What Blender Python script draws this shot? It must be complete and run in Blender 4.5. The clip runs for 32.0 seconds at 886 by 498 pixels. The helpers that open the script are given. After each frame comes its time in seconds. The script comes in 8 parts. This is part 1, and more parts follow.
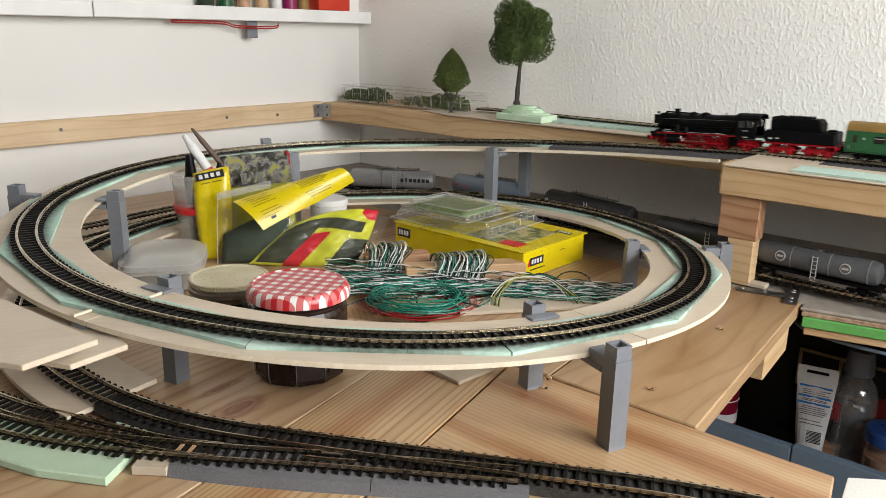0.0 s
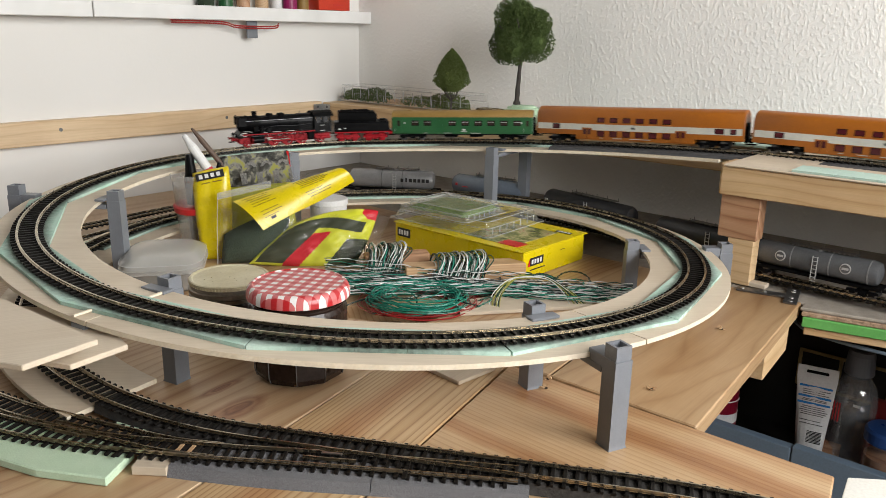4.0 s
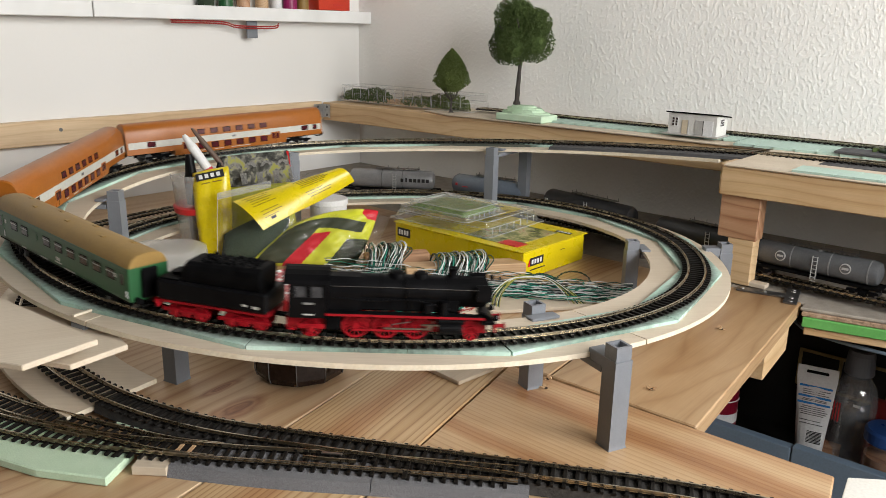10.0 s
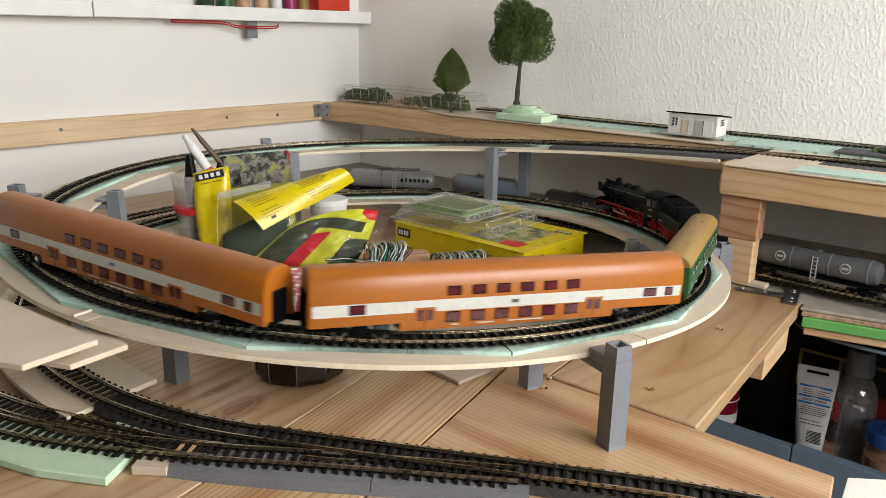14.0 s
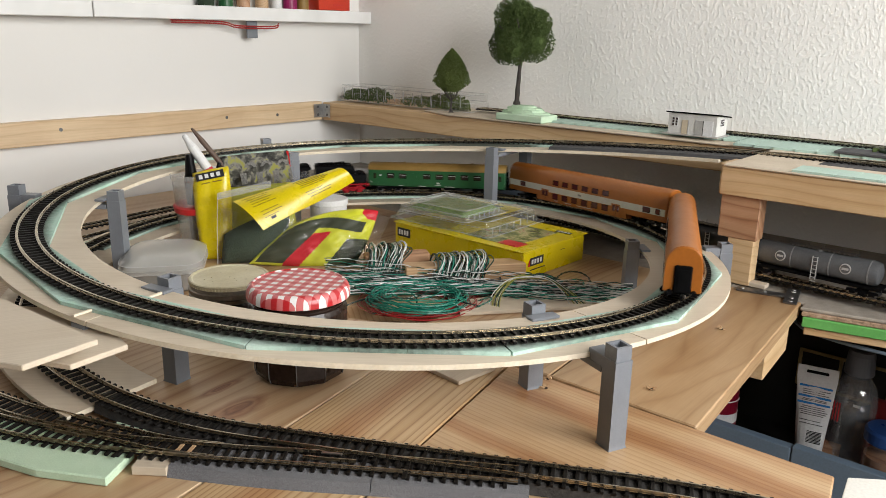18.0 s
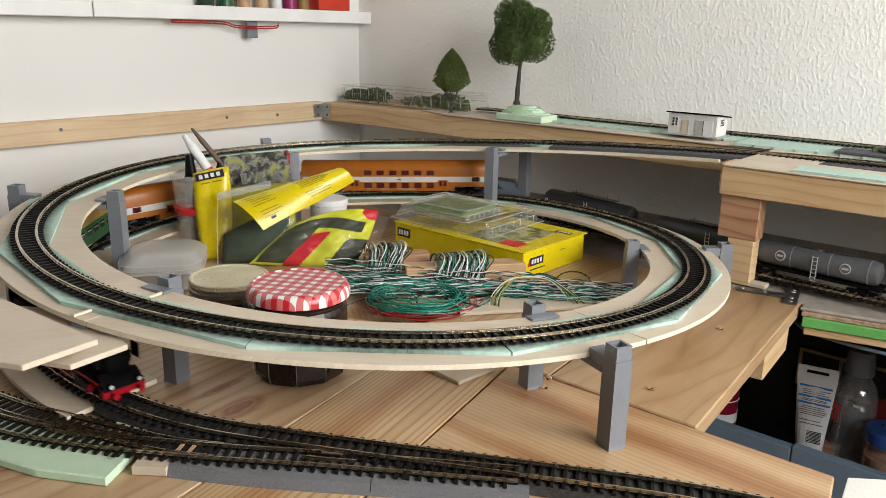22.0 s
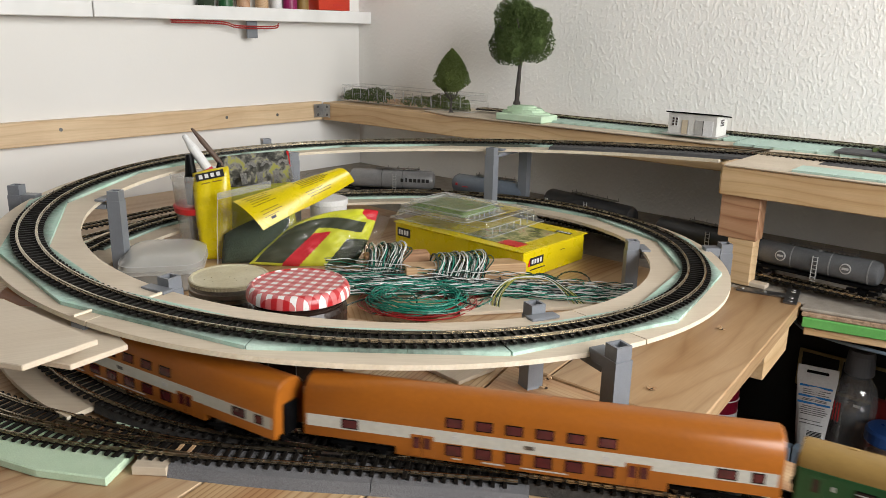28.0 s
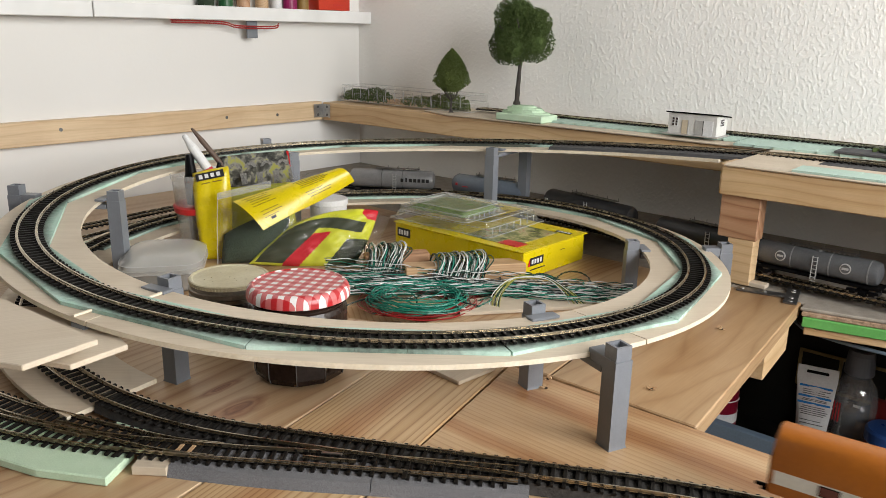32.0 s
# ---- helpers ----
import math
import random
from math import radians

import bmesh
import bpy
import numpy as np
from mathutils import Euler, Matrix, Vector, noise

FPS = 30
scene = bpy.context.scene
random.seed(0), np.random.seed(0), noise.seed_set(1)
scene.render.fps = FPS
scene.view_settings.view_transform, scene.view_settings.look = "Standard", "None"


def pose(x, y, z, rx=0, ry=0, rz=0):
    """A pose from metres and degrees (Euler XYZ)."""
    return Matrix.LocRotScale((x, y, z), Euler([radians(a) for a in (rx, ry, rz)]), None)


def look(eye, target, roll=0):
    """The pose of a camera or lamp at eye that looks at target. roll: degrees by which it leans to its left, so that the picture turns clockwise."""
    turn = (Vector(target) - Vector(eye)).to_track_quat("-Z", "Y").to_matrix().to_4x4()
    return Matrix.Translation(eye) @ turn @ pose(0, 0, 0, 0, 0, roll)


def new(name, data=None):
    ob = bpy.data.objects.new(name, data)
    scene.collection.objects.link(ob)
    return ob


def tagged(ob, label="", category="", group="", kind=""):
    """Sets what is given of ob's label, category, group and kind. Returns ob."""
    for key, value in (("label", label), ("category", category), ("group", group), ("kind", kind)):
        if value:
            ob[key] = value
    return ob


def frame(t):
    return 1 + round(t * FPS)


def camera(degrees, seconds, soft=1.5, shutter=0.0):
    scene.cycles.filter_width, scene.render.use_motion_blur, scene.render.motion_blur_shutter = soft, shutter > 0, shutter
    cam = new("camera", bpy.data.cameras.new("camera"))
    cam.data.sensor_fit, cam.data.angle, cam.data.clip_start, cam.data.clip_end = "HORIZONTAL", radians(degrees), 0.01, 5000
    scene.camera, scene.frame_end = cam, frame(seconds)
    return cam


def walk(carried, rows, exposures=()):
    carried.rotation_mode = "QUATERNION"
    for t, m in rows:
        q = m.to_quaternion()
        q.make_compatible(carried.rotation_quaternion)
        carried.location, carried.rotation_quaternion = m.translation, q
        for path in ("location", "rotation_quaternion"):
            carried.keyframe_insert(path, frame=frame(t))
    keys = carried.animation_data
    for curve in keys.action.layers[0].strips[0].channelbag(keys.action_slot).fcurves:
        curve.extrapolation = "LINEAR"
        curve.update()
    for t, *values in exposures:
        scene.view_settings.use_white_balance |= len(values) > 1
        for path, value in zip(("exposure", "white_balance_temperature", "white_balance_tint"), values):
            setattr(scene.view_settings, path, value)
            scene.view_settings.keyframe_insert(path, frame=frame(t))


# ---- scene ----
cam = camera(59.53, 32.0, soft=0.65, shutter=0.6)
EYE = Vector((0.0, -0.8837, 0.3151))
AIM = EYE + Vector((0.08553, 0.95870, -0.27129))
walk(cam, [(0.0, look(EYE, AIM, 1.083)), (32.0, look(EYE, AIM, 1.083))], exposures=[(0.0, 0.0), (32.0, 0.0)])

# ---- the room's own axes: a runs along the rear wall, b towards it ----
WA = Vector((0.6990, -0.7152, 0.0))
UB = Vector((0.7152, 0.6990, 0.0))
W_DEG = math.degrees(math.atan2(WA.y, WA.x))
LEFT_A, BACK_B, RIGHT_A, NEAR_B = -0.7894, 0.716, 1.65, -2.3
FLOOR_Z, CEIL_Z = -0.80, 1.95


def ab(a, b, z=0.0):
    p = WA * a + UB * b
    return Vector((p.x, p.y, z))


def room_pose(a, b, z, rz=0.0):
    """Local x along the rear wall, local y towards it."""
    p = ab(a, b, z)
    return pose(p.x, p.y, z, 0, 0, W_DEG + rz)


# ---- two plans: the table and what lies on it, and the room with its upper deck, each scaled about the eye to fit the camera's view ----
PLAN_SCALE, ROOM_SCALE = 0.9365, 0.92
TABLE_Z = EYE.z * (1 - PLAN_SCALE)
TABLE_M = Matrix.Translation(EYE * (1 - PLAN_SCALE)) @ Matrix.Scale(PLAN_SCALE, 4)
ROOM_M = Matrix.Translation(EYE * (1 - ROOM_SCALE)) @ Matrix.Scale(ROOM_SCALE, 4)


def so_far():
    return set(bpy.data.objects)


def settle(before, m):
    """Brings what was built since from its plan into the world."""
    for ob in bpy.data.objects:
        if ob not in before and ob.parent is None:
            ob.matrix_basis = m @ ob.matrix_basis


# ---- daylight from one window in the right-hand wall ----
world = bpy.data.worlds.new("world")
scene.world = world
world.use_nodes = True
wn = world.node_tree
wn.nodes.clear()
sky = wn.nodes.new("ShaderNodeTexSky")
sky.sky_type, sky.sun_disc = "NISHITA", False
sky.sun_elevation, sky.sun_rotation = radians(38), radians(200)
bg = wn.nodes.new("ShaderNodeBackground")
bg.inputs["Strength"].default_value = 0.12
wo = wn.nodes.new("ShaderNodeOutputWorld")
wn.links.new(sky.outputs["Color"], bg.inputs["Color"])
wn.links.new(bg.outputs["Background"], wo.inputs["Surface"])

sun_data = bpy.data.lights.new("sun", "SUN")
sun_data.energy, sun_data.angle, sun_data.color = 2.0, radians(0.6), (1.0, 0.95, 0.88)
sun = new("sun", sun_data)
sun.matrix_world = look((0, 0, 3), (0.35, -0.95, 1.9))

WIN_B0, WIN_B1, WIN_Z0, WIN_Z1 = -0.66, 0.54, 0.30, 1.15
win = bpy.data.lights.new("window_daylight", "AREA")
win.shape, win.size, win.size_y = "RECTANGLE", (WIN_B1 - WIN_B0) * ROOM_SCALE, (WIN_Z1 - WIN_Z0) * ROOM_SCALE
win.energy, win.color = 38.6, (1.0, 0.985, 0.96)
win_ob = new("window_daylight", win)
wc = ROOM_M @ ab(RIGHT_A - 0.02, (WIN_B0 + WIN_B1) / 2, (WIN_Z0 + WIN_Z1) / 2)
win_ob.matrix_world = look(wc, wc - WA)


# ---- node helpers ----
def mat(name, rough=0.5, metal=0.0, colour=(0.5, 0.5, 0.5), spec=0.5):
    m = bpy.data.materials.new(name)
    m.use_nodes = True
    b = m.node_tree.nodes["Principled BSDF"]
    b.inputs["Base Color"].default_value = (*colour, 1)
    b.inputs["Roughness"].default_value = rough
    b.inputs["Metallic"].default_value = metal
    b.inputs["Specular IOR Level"].default_value = spec
    return m, m.node_tree, b


def link(nt, a, b):
    nt.links.new(a, b)


def coords(nt, scale=(1, 1, 1), kind="Object"):
    tc = nt.nodes.new("ShaderNodeTexCoord")
    mp = nt.nodes.new("ShaderNodeMapping")
    mp.inputs["Scale"].default_value = scale
    link(nt, tc.outputs[kind], mp.inputs["Vector"])
    return mp.outputs["Vector"]


def noise_tex(nt, vec, scale, detail=4, rough=0.55, distortion=0.0):
    n = nt.nodes.new("ShaderNodeTexNoise")
    n.inputs["Scale"].default_value = scale
    n.inputs["Detail"].default_value = detail
    n.inputs["Roughness"].default_value = rough
    n.inputs["Distortion"].default_value = distortion
    link(nt, vec, n.inputs["Vector"])
    return n.outputs["Fac"]


def ramp(nt, fac, stops):
    r = nt.nodes.new("ShaderNodeValToRGB")
    while len(r.color_ramp.elements) < len(stops):
        r.color_ramp.elements.new(0.5)
    for e, (p, c) in zip(r.color_ramp.elements, stops):
        e.position = p
        e.color = (*c, 1) if len(c) == 3 else c
    link(nt, fac, r.inputs["Fac"])
    return r.outputs["Color"]


def mix(nt, a, b, fac, mode="MIX"):
    m = nt.nodes.new("ShaderNodeMix")
    m.data_type, m.blend_type = "RGBA", mode
    for name, val in (("A", a), ("B", b)):
        s = [i for i in m.inputs if i.name == name and i.type == "RGBA"][0]
        if isinstance(val, tuple):
            s.default_value = (*val, 1)
        else:
            link(nt, val, s)
    f = m.inputs["Factor"]
    if isinstance(fac, (int, float)):
        f.default_value = fac
    else:
        link(nt, fac, f)
    return [o for o in m.outputs if o.type == "RGBA"][0]


def bump(nt, bsdf, height, strength, distance):
    b = nt.nodes.new("ShaderNodeBump")
    b.inputs["Strength"].default_value = strength
    b.inputs["Distance"].default_value = distance
    link(nt, height, b.inputs["Height"])
    link(nt, b.outputs["Normal"], bsdf.inputs["Normal"])


def speckled(name, c0, c1, scale=60.0, rough=0.5, metal=0.0, bump_s=0.0, bump_d=0.0005, fine=400.0, spec=0.5, var=0.0):
    """A plain material with mottling at two scales and slight relief. var: difference from piece to piece."""
    m, nt, b = mat(name, rough, metal, c0, spec)
    v = coords(nt)
    n1 = noise_tex(nt, v, scale, 5, 0.6)
    n2 = noise_tex(nt, v, fine, 2, 0.5)
    col = ramp(nt, n1, [(0.32, c0), (0.68, c1)])
    fin = ramp(nt, n2, [(0.3, (0.86, 0.86, 0.86)), (0.7, (1.0, 1.0, 1.0))])
    col = mix(nt, col, fin, 0.8, "MULTIPLY")
    if var:
        oi = nt.nodes.new("ShaderNodeObjectInfo")
        rv = ramp(nt, oi.outputs["Random"], [(0.0, (1 - var,) * 3), (1.0, (1.0, 1.0, 1.0))])
        col = mix(nt, col, rv, 1.0, "MULTIPLY")
    link(nt, col, b.inputs["Base Color"])
    rr = nt.nodes.new("ShaderNodeMapRange")
    rr.inputs["To Min"].default_value, rr.inputs["To Max"].default_value = max(0.02, rough - 0.1), min(1, rough + 0.1)
    link(nt, n1, rr.inputs["Value"])
    link(nt, rr.outputs["Result"], b.inputs["Roughness"])
    if bump_s:
        bump(nt, b, n2, bump_s, bump_d)
    return m


def wood(name, light, mid, dark, rings=230.0, rough=0.5, knots=True, seed=0.0, ring_mix=0.6, knots_at=(), pith=0.055, wander=1.0, bands=()):
    """Sawn softwood, grain along local x: growth rings round a pith that lies off the board, cut lengthwise, with reddish streaks, fibres and knots."""
    m, nt, b = mat(name, rough)
    tc = nt.nodes.new("ShaderNodeTexCoord")
    oi = nt.nodes.new("ShaderNodeObjectInfo")
    shift = nt.nodes.new("ShaderNodeVectorMath")
    shift.operation = "MULTIPLY_ADD"
    shift.inputs[1].default_value = (3.1, 0.07, 0.0)
    link(nt, oi.outputs["Random"], shift.inputs[0])
    link(nt, tc.outputs["Object"], shift.inputs[2])
    vec = shift.outputs["Vector"]

    def scaled(v, sc, off=(0, 0, 0)):
        mp = nt.nodes.new("ShaderNodeMapping")
        mp.inputs["Scale"].default_value, mp.inputs["Location"].default_value = sc, off
        link(nt, v, mp.inputs["Vector"])
        return mp.outputs["Vector"]
    # slow wander of the pith along the board
    wn_ = nt.nodes.new("ShaderNodeTexNoise")
    wn_.inputs["Scale"].default_value, wn_.inputs["Detail"].default_value = 1.0, 2.0
    link(nt, scaled(vec, (2.6, 7.0, 7.0), (seed, seed * 0.7, 0)), wn_.inputs["Vector"])
    dv = nt.nodes.new("ShaderNodeVectorMath")
    dv.operation = "MULTIPLY_ADD"
    dv.inputs[1].default_value = (0.0, 0.034 * wander, 0.030 * wander)
    link(nt, wn_.outputs["Color"], dv.inputs[0])
    link(nt, scaled(vec, (0.0, 1.0, 1.0), (0.0, -0.045 - 0.013 * math.sin(seed * 5.0), pith)), dv.inputs[2])
    ln = nt.nodes.new("ShaderNodeVectorMath")
    ln.operation = "LENGTH"
    link(nt, dv.outputs["Vector"], ln.inputs[0])
    mu = nt.nodes.new("ShaderNodeMath")
    mu.operation = "MULTIPLY"
    mu.inputs[1].default_value = rings
    link(nt, ln.outputs["Value"], mu.inputs[0])
    fr = nt.nodes.new("ShaderNodeMath")
    fr.operation = "FRACT"
    link(nt, mu.outputs[0], fr.inputs[0])
    col = ramp(nt, fr.outputs[0], [(0.0, mid), (0.10, light), (0.55, light), (0.84, mid), (0.93, dark), (1.0, mid)])
    # broad tone: pale sapwood and reddish heartwood in long streaks
    broad = noise_tex(nt, scaled(vec, (1.1, 17, 17), (seed * 2.1, 0, 0)), 1.0, 3, 0.55)
    tint = ramp(nt, broad, [(0.36, light), (0.48, tuple(0.7 * a + 0.3 * c for a, c in zip(light, mid))), (0.56, mid), (0.66, dark)])
    col = mix(nt, tint, col, ring_mix)
    # long reddish bands of heartwood, each along its own line on the board
    sway = noise_tex(nt, scaled(tc.outputs["Object"], (9, 24, 24), (seed, 0, 0)), 1.0, 3, 0.55)
    for y, half, strength in bands:
        sep = nt.nodes.new("ShaderNodeSeparateXYZ")
        link(nt, tc.outputs["Object"], sep.inputs[0])
        drift = nt.nodes.new("ShaderNodeMath")
        drift.operation = "MULTIPLY_ADD"
        drift.inputs[1].default_value = 0.030
        link(nt, sway, drift.inputs[0])
        link(nt, sep.outputs["Y"], drift.inputs[2])
        gap = nt.nodes.new("ShaderNodeMath")
        gap.operation = "SUBTRACT"
        gap.inputs[1].default_value = y + 0.015
        link(nt, drift.outputs[0], gap.inputs[0])
        fold = nt.nodes.new("ShaderNodeMapRange")
        fold.inputs["From Min"].default_value, fold.inputs["From Max"].default_value = -half, half
        link(nt, gap.outputs[0], fold.inputs["Value"])
        red = ramp(nt, fold.outputs["Result"], [(0.0, (1, 1, 1)), (0.22, (0.84, 0.70, 0.61)), (0.40, (0.70, 0.52, 0.42)), (0.50, (0.82, 0.67, 0.57)), (0.60, (0.72, 0.54, 0.44)), (1.0, (1, 1, 1))])
        col = mix(nt, col, red, strength, "MULTIPLY")
    fib = noise_tex(nt, scaled(vec, (14, 520, 520)), 1.0, 3, 0.7)
    col = mix(nt, col, ramp(nt, fib, [(0.25, (0.80, 0.77, 0.73)), (0.6, (1, 1, 1))]), 0.6, "MULTIPLY")
    soil = noise_tex(nt, scaled(vec, (6, 9, 9)), 1.0, 4, 0.6)
    col = mix(nt, col, ramp(nt, soil, [(0.34, (0.84, 0.80, 0.76)), (0.55, (1, 1, 1))]), 0.7, "MULTIPLY")
    if knots:
        vo = nt.nodes.new("ShaderNodeTexVoronoi")
        vo.inputs["Scale"].default_value = 3.2
        link(nt, scaled(vec, (1.0, 2.2, 2.2)), vo.inputs["Vector"])
        kn = ramp(nt, vo.outputs["Distance"], [(0.0, (0.10, 0.045, 0.02)), (0.028, (0.20, 0.09, 0.04)), (0.05, (0.78, 0.60, 0.44)), (0.13, (1, 1, 1))])
        col = mix(nt, col, kn, 0.85, "MULTIPLY")
    for x, y, sx, sy in knots_at:
        kv = nt.nodes.new("ShaderNodeMapping")
        kv.vector_type = "TEXTURE"
        kv.inputs["Location"].default_value, kv.inputs["Scale"].default_value = (x, y, 0), (sx, sy, 1.0)
        link(nt, tc.outputs["Object"], kv.inputs["Vector"])
        wob = nt.nodes.new("ShaderNodeVectorMath")
        wob.operation = "LENGTH"
        link(nt, kv.outputs["Vector"], wob.inputs[0])
        ad = nt.nodes.new("ShaderNodeMath")
        ad.operation = "MULTIPLY_ADD"
        ad.inputs[1].default_value = 0.5
        link(nt, noise_tex(nt, coords(nt, (30, 70, 70)), 1.0, 2, 0.5), ad.inputs[0])
        link(nt, wob.outputs["Value"], ad.inputs[2])
        kc = ramp(nt, ad.outputs[0], [(0.22, (0.40, 0.22, 0.17)), (0.40, (0.60, 0.40, 0.33)), (0.48, (0.42, 0.25, 0.19)), (0.58, (0.80, 0.64, 0.56)), (0.70, (0.60, 0.43, 0.36)), (0.98, (1, 1, 1))])
        col = mix(nt, col, kc, 1.0, "MULTIPLY")
    link(nt, col, b.inputs["Base Color"])
    bump(nt, b, fib, 0.25, 0.0006)
    return m


def clear(name, tint=(1, 1, 1), rough=0.06, haze=0.03, relief=0.35, gloss=1.0):
    """Thin clear plastic: see-through, with gloss that grows towards its edges and a little milky haze."""
    m, nt, b = mat(name, 0.5, 0.0, tint, 0.2)
    n = noise_tex(nt, coords(nt), 70.0, 3, 0.5)
    bp = nt.nodes.new("ShaderNodeBump")
    bp.inputs["Strength"].default_value, bp.inputs["Distance"].default_value = relief, 0.002
    link(nt, n, bp.inputs["Height"])
    tr = nt.nodes.new("ShaderNodeBsdfTransparent")
    tr.inputs["Color"].default_value = (*[0.55 + 0.42 * c for c in tint], 1)
    gl = nt.nodes.new("ShaderNodeBsdfGlossy")
    gl.inputs["Roughness"].default_value = rough
    link(nt, bp.outputs["Normal"], gl.inputs["Normal"])
    lw = nt.nodes.new("ShaderNodeLayerWeight")
    lw.inputs["Blend"].default_value = 0.5
    link(nt, bp.outputs["Normal"], lw.inputs["Normal"])
    pw = nt.nodes.new("ShaderNodeMath")
    pw.operation = "POWER"
    pw.inputs[1].default_value = 4.0
    link(nt, lw.outputs["Facing"], pw.inputs[0])
    mu = nt.nodes.new("ShaderNodeMath")
    mu.operation, mu.use_clamp = "MULTIPLY_ADD", True
    mu.inputs[1].default_value, mu.inputs[2].default_value = 0.35 * gloss, 0.05 * gloss
    link(nt, pw.outputs[0], mu.inputs[0])
    m1, m2 = nt.nodes.new("ShaderNodeMixShader"), nt.nodes.new("ShaderNodeMixShader")
    link(nt, mu.outputs[0], m1.inputs[0])
    link(nt, tr.outputs[0], m1.inputs[1])
    link(nt, gl.outputs[0], m1.inputs[2])
    m2.inputs[0].default_value = haze
    link(nt, m1.outputs[0], m2.inputs[1])
    link(nt, b.outputs[0], m2.inputs[2])
    link(nt, m2.outputs[0], nt.nodes["Material Output"].inputs["Surface"])
    return m


# ---- materials ----


def plaster(name, relief):
    m, nt, b = mat(name, 0.85, 0, (0.80, 0.80, 0.79), 0.3)
    v = coords(nt)
    big = noise_tex(nt, v, 2.5, 3, 0.5)
    lo, hi = (0.87, 0.90) if relief else (0.755, 0.80)
    col = ramp(nt, big, [(0.3, (lo, lo * 0.985, lo * 0.945)), (0.7, (hi, hi * 0.985, hi * 0.955))])
    link(nt, col, b.inputs["Base Color"])
    if relief:
        vs = coords(nt, (1.0, 1.0, 0.72))
        n1 = noise_tex(nt, vs, 180.0, 2, 0.40, 0.0)
        bl = ramp(nt, n1, [(0.47, (0, 0, 0)), (0.74, (1, 1, 1))])
        n2 = noise_tex(nt, v, 420.0, 2, 0.5)
        h = mix(nt, bl, n2, 0.12)
        bump(nt, b, h, 0.32, 0.0022)
    else:
        n2 = noise_tex(nt, v, 160.0, 3, 0.5)
        bump(nt, b, n2, 0.12, 0.001)
    return m


M_WALL_ROUGH = plaster("woodchip_white_wall", True)
M_WALL_SMOOTH = plaster("smooth_white_wall", False)
# For the unseen near wall and ceiling: dark only to cut bounced light.
M_WALL_DIM = speckled("unseen_dim_wall", (0.060, 0.050, 0.042), (0.075, 0.062, 0.052), 3, 0.85)
M_PINE = wood("pine_table", (0.58, 0.415, 0.250), (0.45, 0.280, 0.145), (0.29, 0.140, 0.062), 150.0, 0.38, True, 0.0, 0.45, (), 0.055, 1.6)
M_PINE_B = wood("pine_table_worn", (0.47, 0.320, 0.180), (0.39, 0.245, 0.125), (0.27, 0.140, 0.065), 110.0, 0.38, False, 3.0, 0.42, (), 0.10, 1.8)
M_PINE_K = wood("pine_table_with_knots", (0.60, 0.435, 0.270), (0.45, 0.285, 0.155), (0.27, 0.130, 0.064), 110.0, 0.38, True, 3.0, 0.45, ((0.010, -0.026, 0.050, 0.024), (0.026, 0.016, 0.040, 0.010)), 0.055, 1.8)
M_PINE_F = wood("pine_table_fine_grain", (0.58, 0.405, 0.235), (0.49, 0.315, 0.165), (0.34, 0.175, 0.080), 190.0, 0.38, False, 5.0, 0.45, (), 0.012, 0.6, ((0.112, 0.022, 0.9), (0.0245, 0.014, 0.8), (0.151, 0.012, 0.5), (-0.060, 0.018, 0.7)))
M_PINE_R = wood("pine_table_rift_grain", (0.60, 0.425, 0.240), (0.46, 0.290, 0.140), (0.27, 0.140, 0.060), 235.0, 0.38, False, 6.0, 0.80, (), 0.012, 0.22, ((0.022, 0.022, 0.9),))
M_SPRUCE = wood("spruce_beam", (0.69, 0.500, 0.290), (0.59, 0.395, 0.205), (0.42, 0.235, 0.100), 70.0, 0.5, True, 7.0, 0.42, (), 0.045, 2.4)
M_BATTEN = wood("pale_knotty_batten", (0.74, 0.570, 0.370), (0.66, 0.475, 0.285), (0.50, 0.325, 0.170), 60.0, 0.5, True, 4.0, 0.35, ((0.36, 0.0, 0.018, 0.012), (0.02, 0.004, 0.016, 0.010), (-0.42, -0.004, 0.018, 0.012)), 0.05, 2.0)
M_POST = wood("post_wood", (0.53, 0.320, 0.190), (0.40, 0.195, 0.098), (0.20, 0.072, 0.034), 75.0, 0.5, True, 11.0, 0.55, ((-0.008, 0.004, 0.016, 0.012),), 0.022, 3.2)
M_STICK = wood("stick_wood", (0.58, 0.400, 0.235), (0.48, 0.300, 0.155), (0.34, 0.190, 0.090), 300.0, 0.55, False, 2.0, 0.5, (), 0.01)
M_PLY = wood("poplar_plywood", (0.635, 0.548, 0.432), (0.625, 0.535, 0.418), (0.610, 0.518, 0.400), 60.0, 0.6, False, 1.0, 0.2)
M_PLY_EDGE = speckled("plywood_cut_edge", (0.78, 0.70, 0.56), (0.70, 0.60, 0.45), 90, 0.7, 0, 0.2)
M_WHITEBOARD = speckled("white_coated_board", (0.74, 0.72, 0.66), (0.78, 0.76, 0.71), 20, 0.55)
M_FOAM = speckled("mint_foam", (0.44, 0.60, 0.52), (0.49, 0.64, 0.565), 45, 0.9, 0, 0.3, 0.0008, 900)
M_FOAM_PALE = speckled("pale_green_foam", (0.52, 0.70, 0.50), (0.60, 0.76, 0.57), 30, 0.9, 0, 0.3, 0.0008, 900)
M_FOAM_GREY = speckled("grey_foam_roadbed", (0.11, 0.11, 0.118), (0.30, 0.30, 0.315), 1300, 0.95, 0, 0.9, 0.0014, 2200)
M_BED = speckled("dark_track_bed", (0.026, 0.024, 0.022), (0.060, 0.056, 0.052), 160, 0.9, 0, 0.6, 0.001, 700)
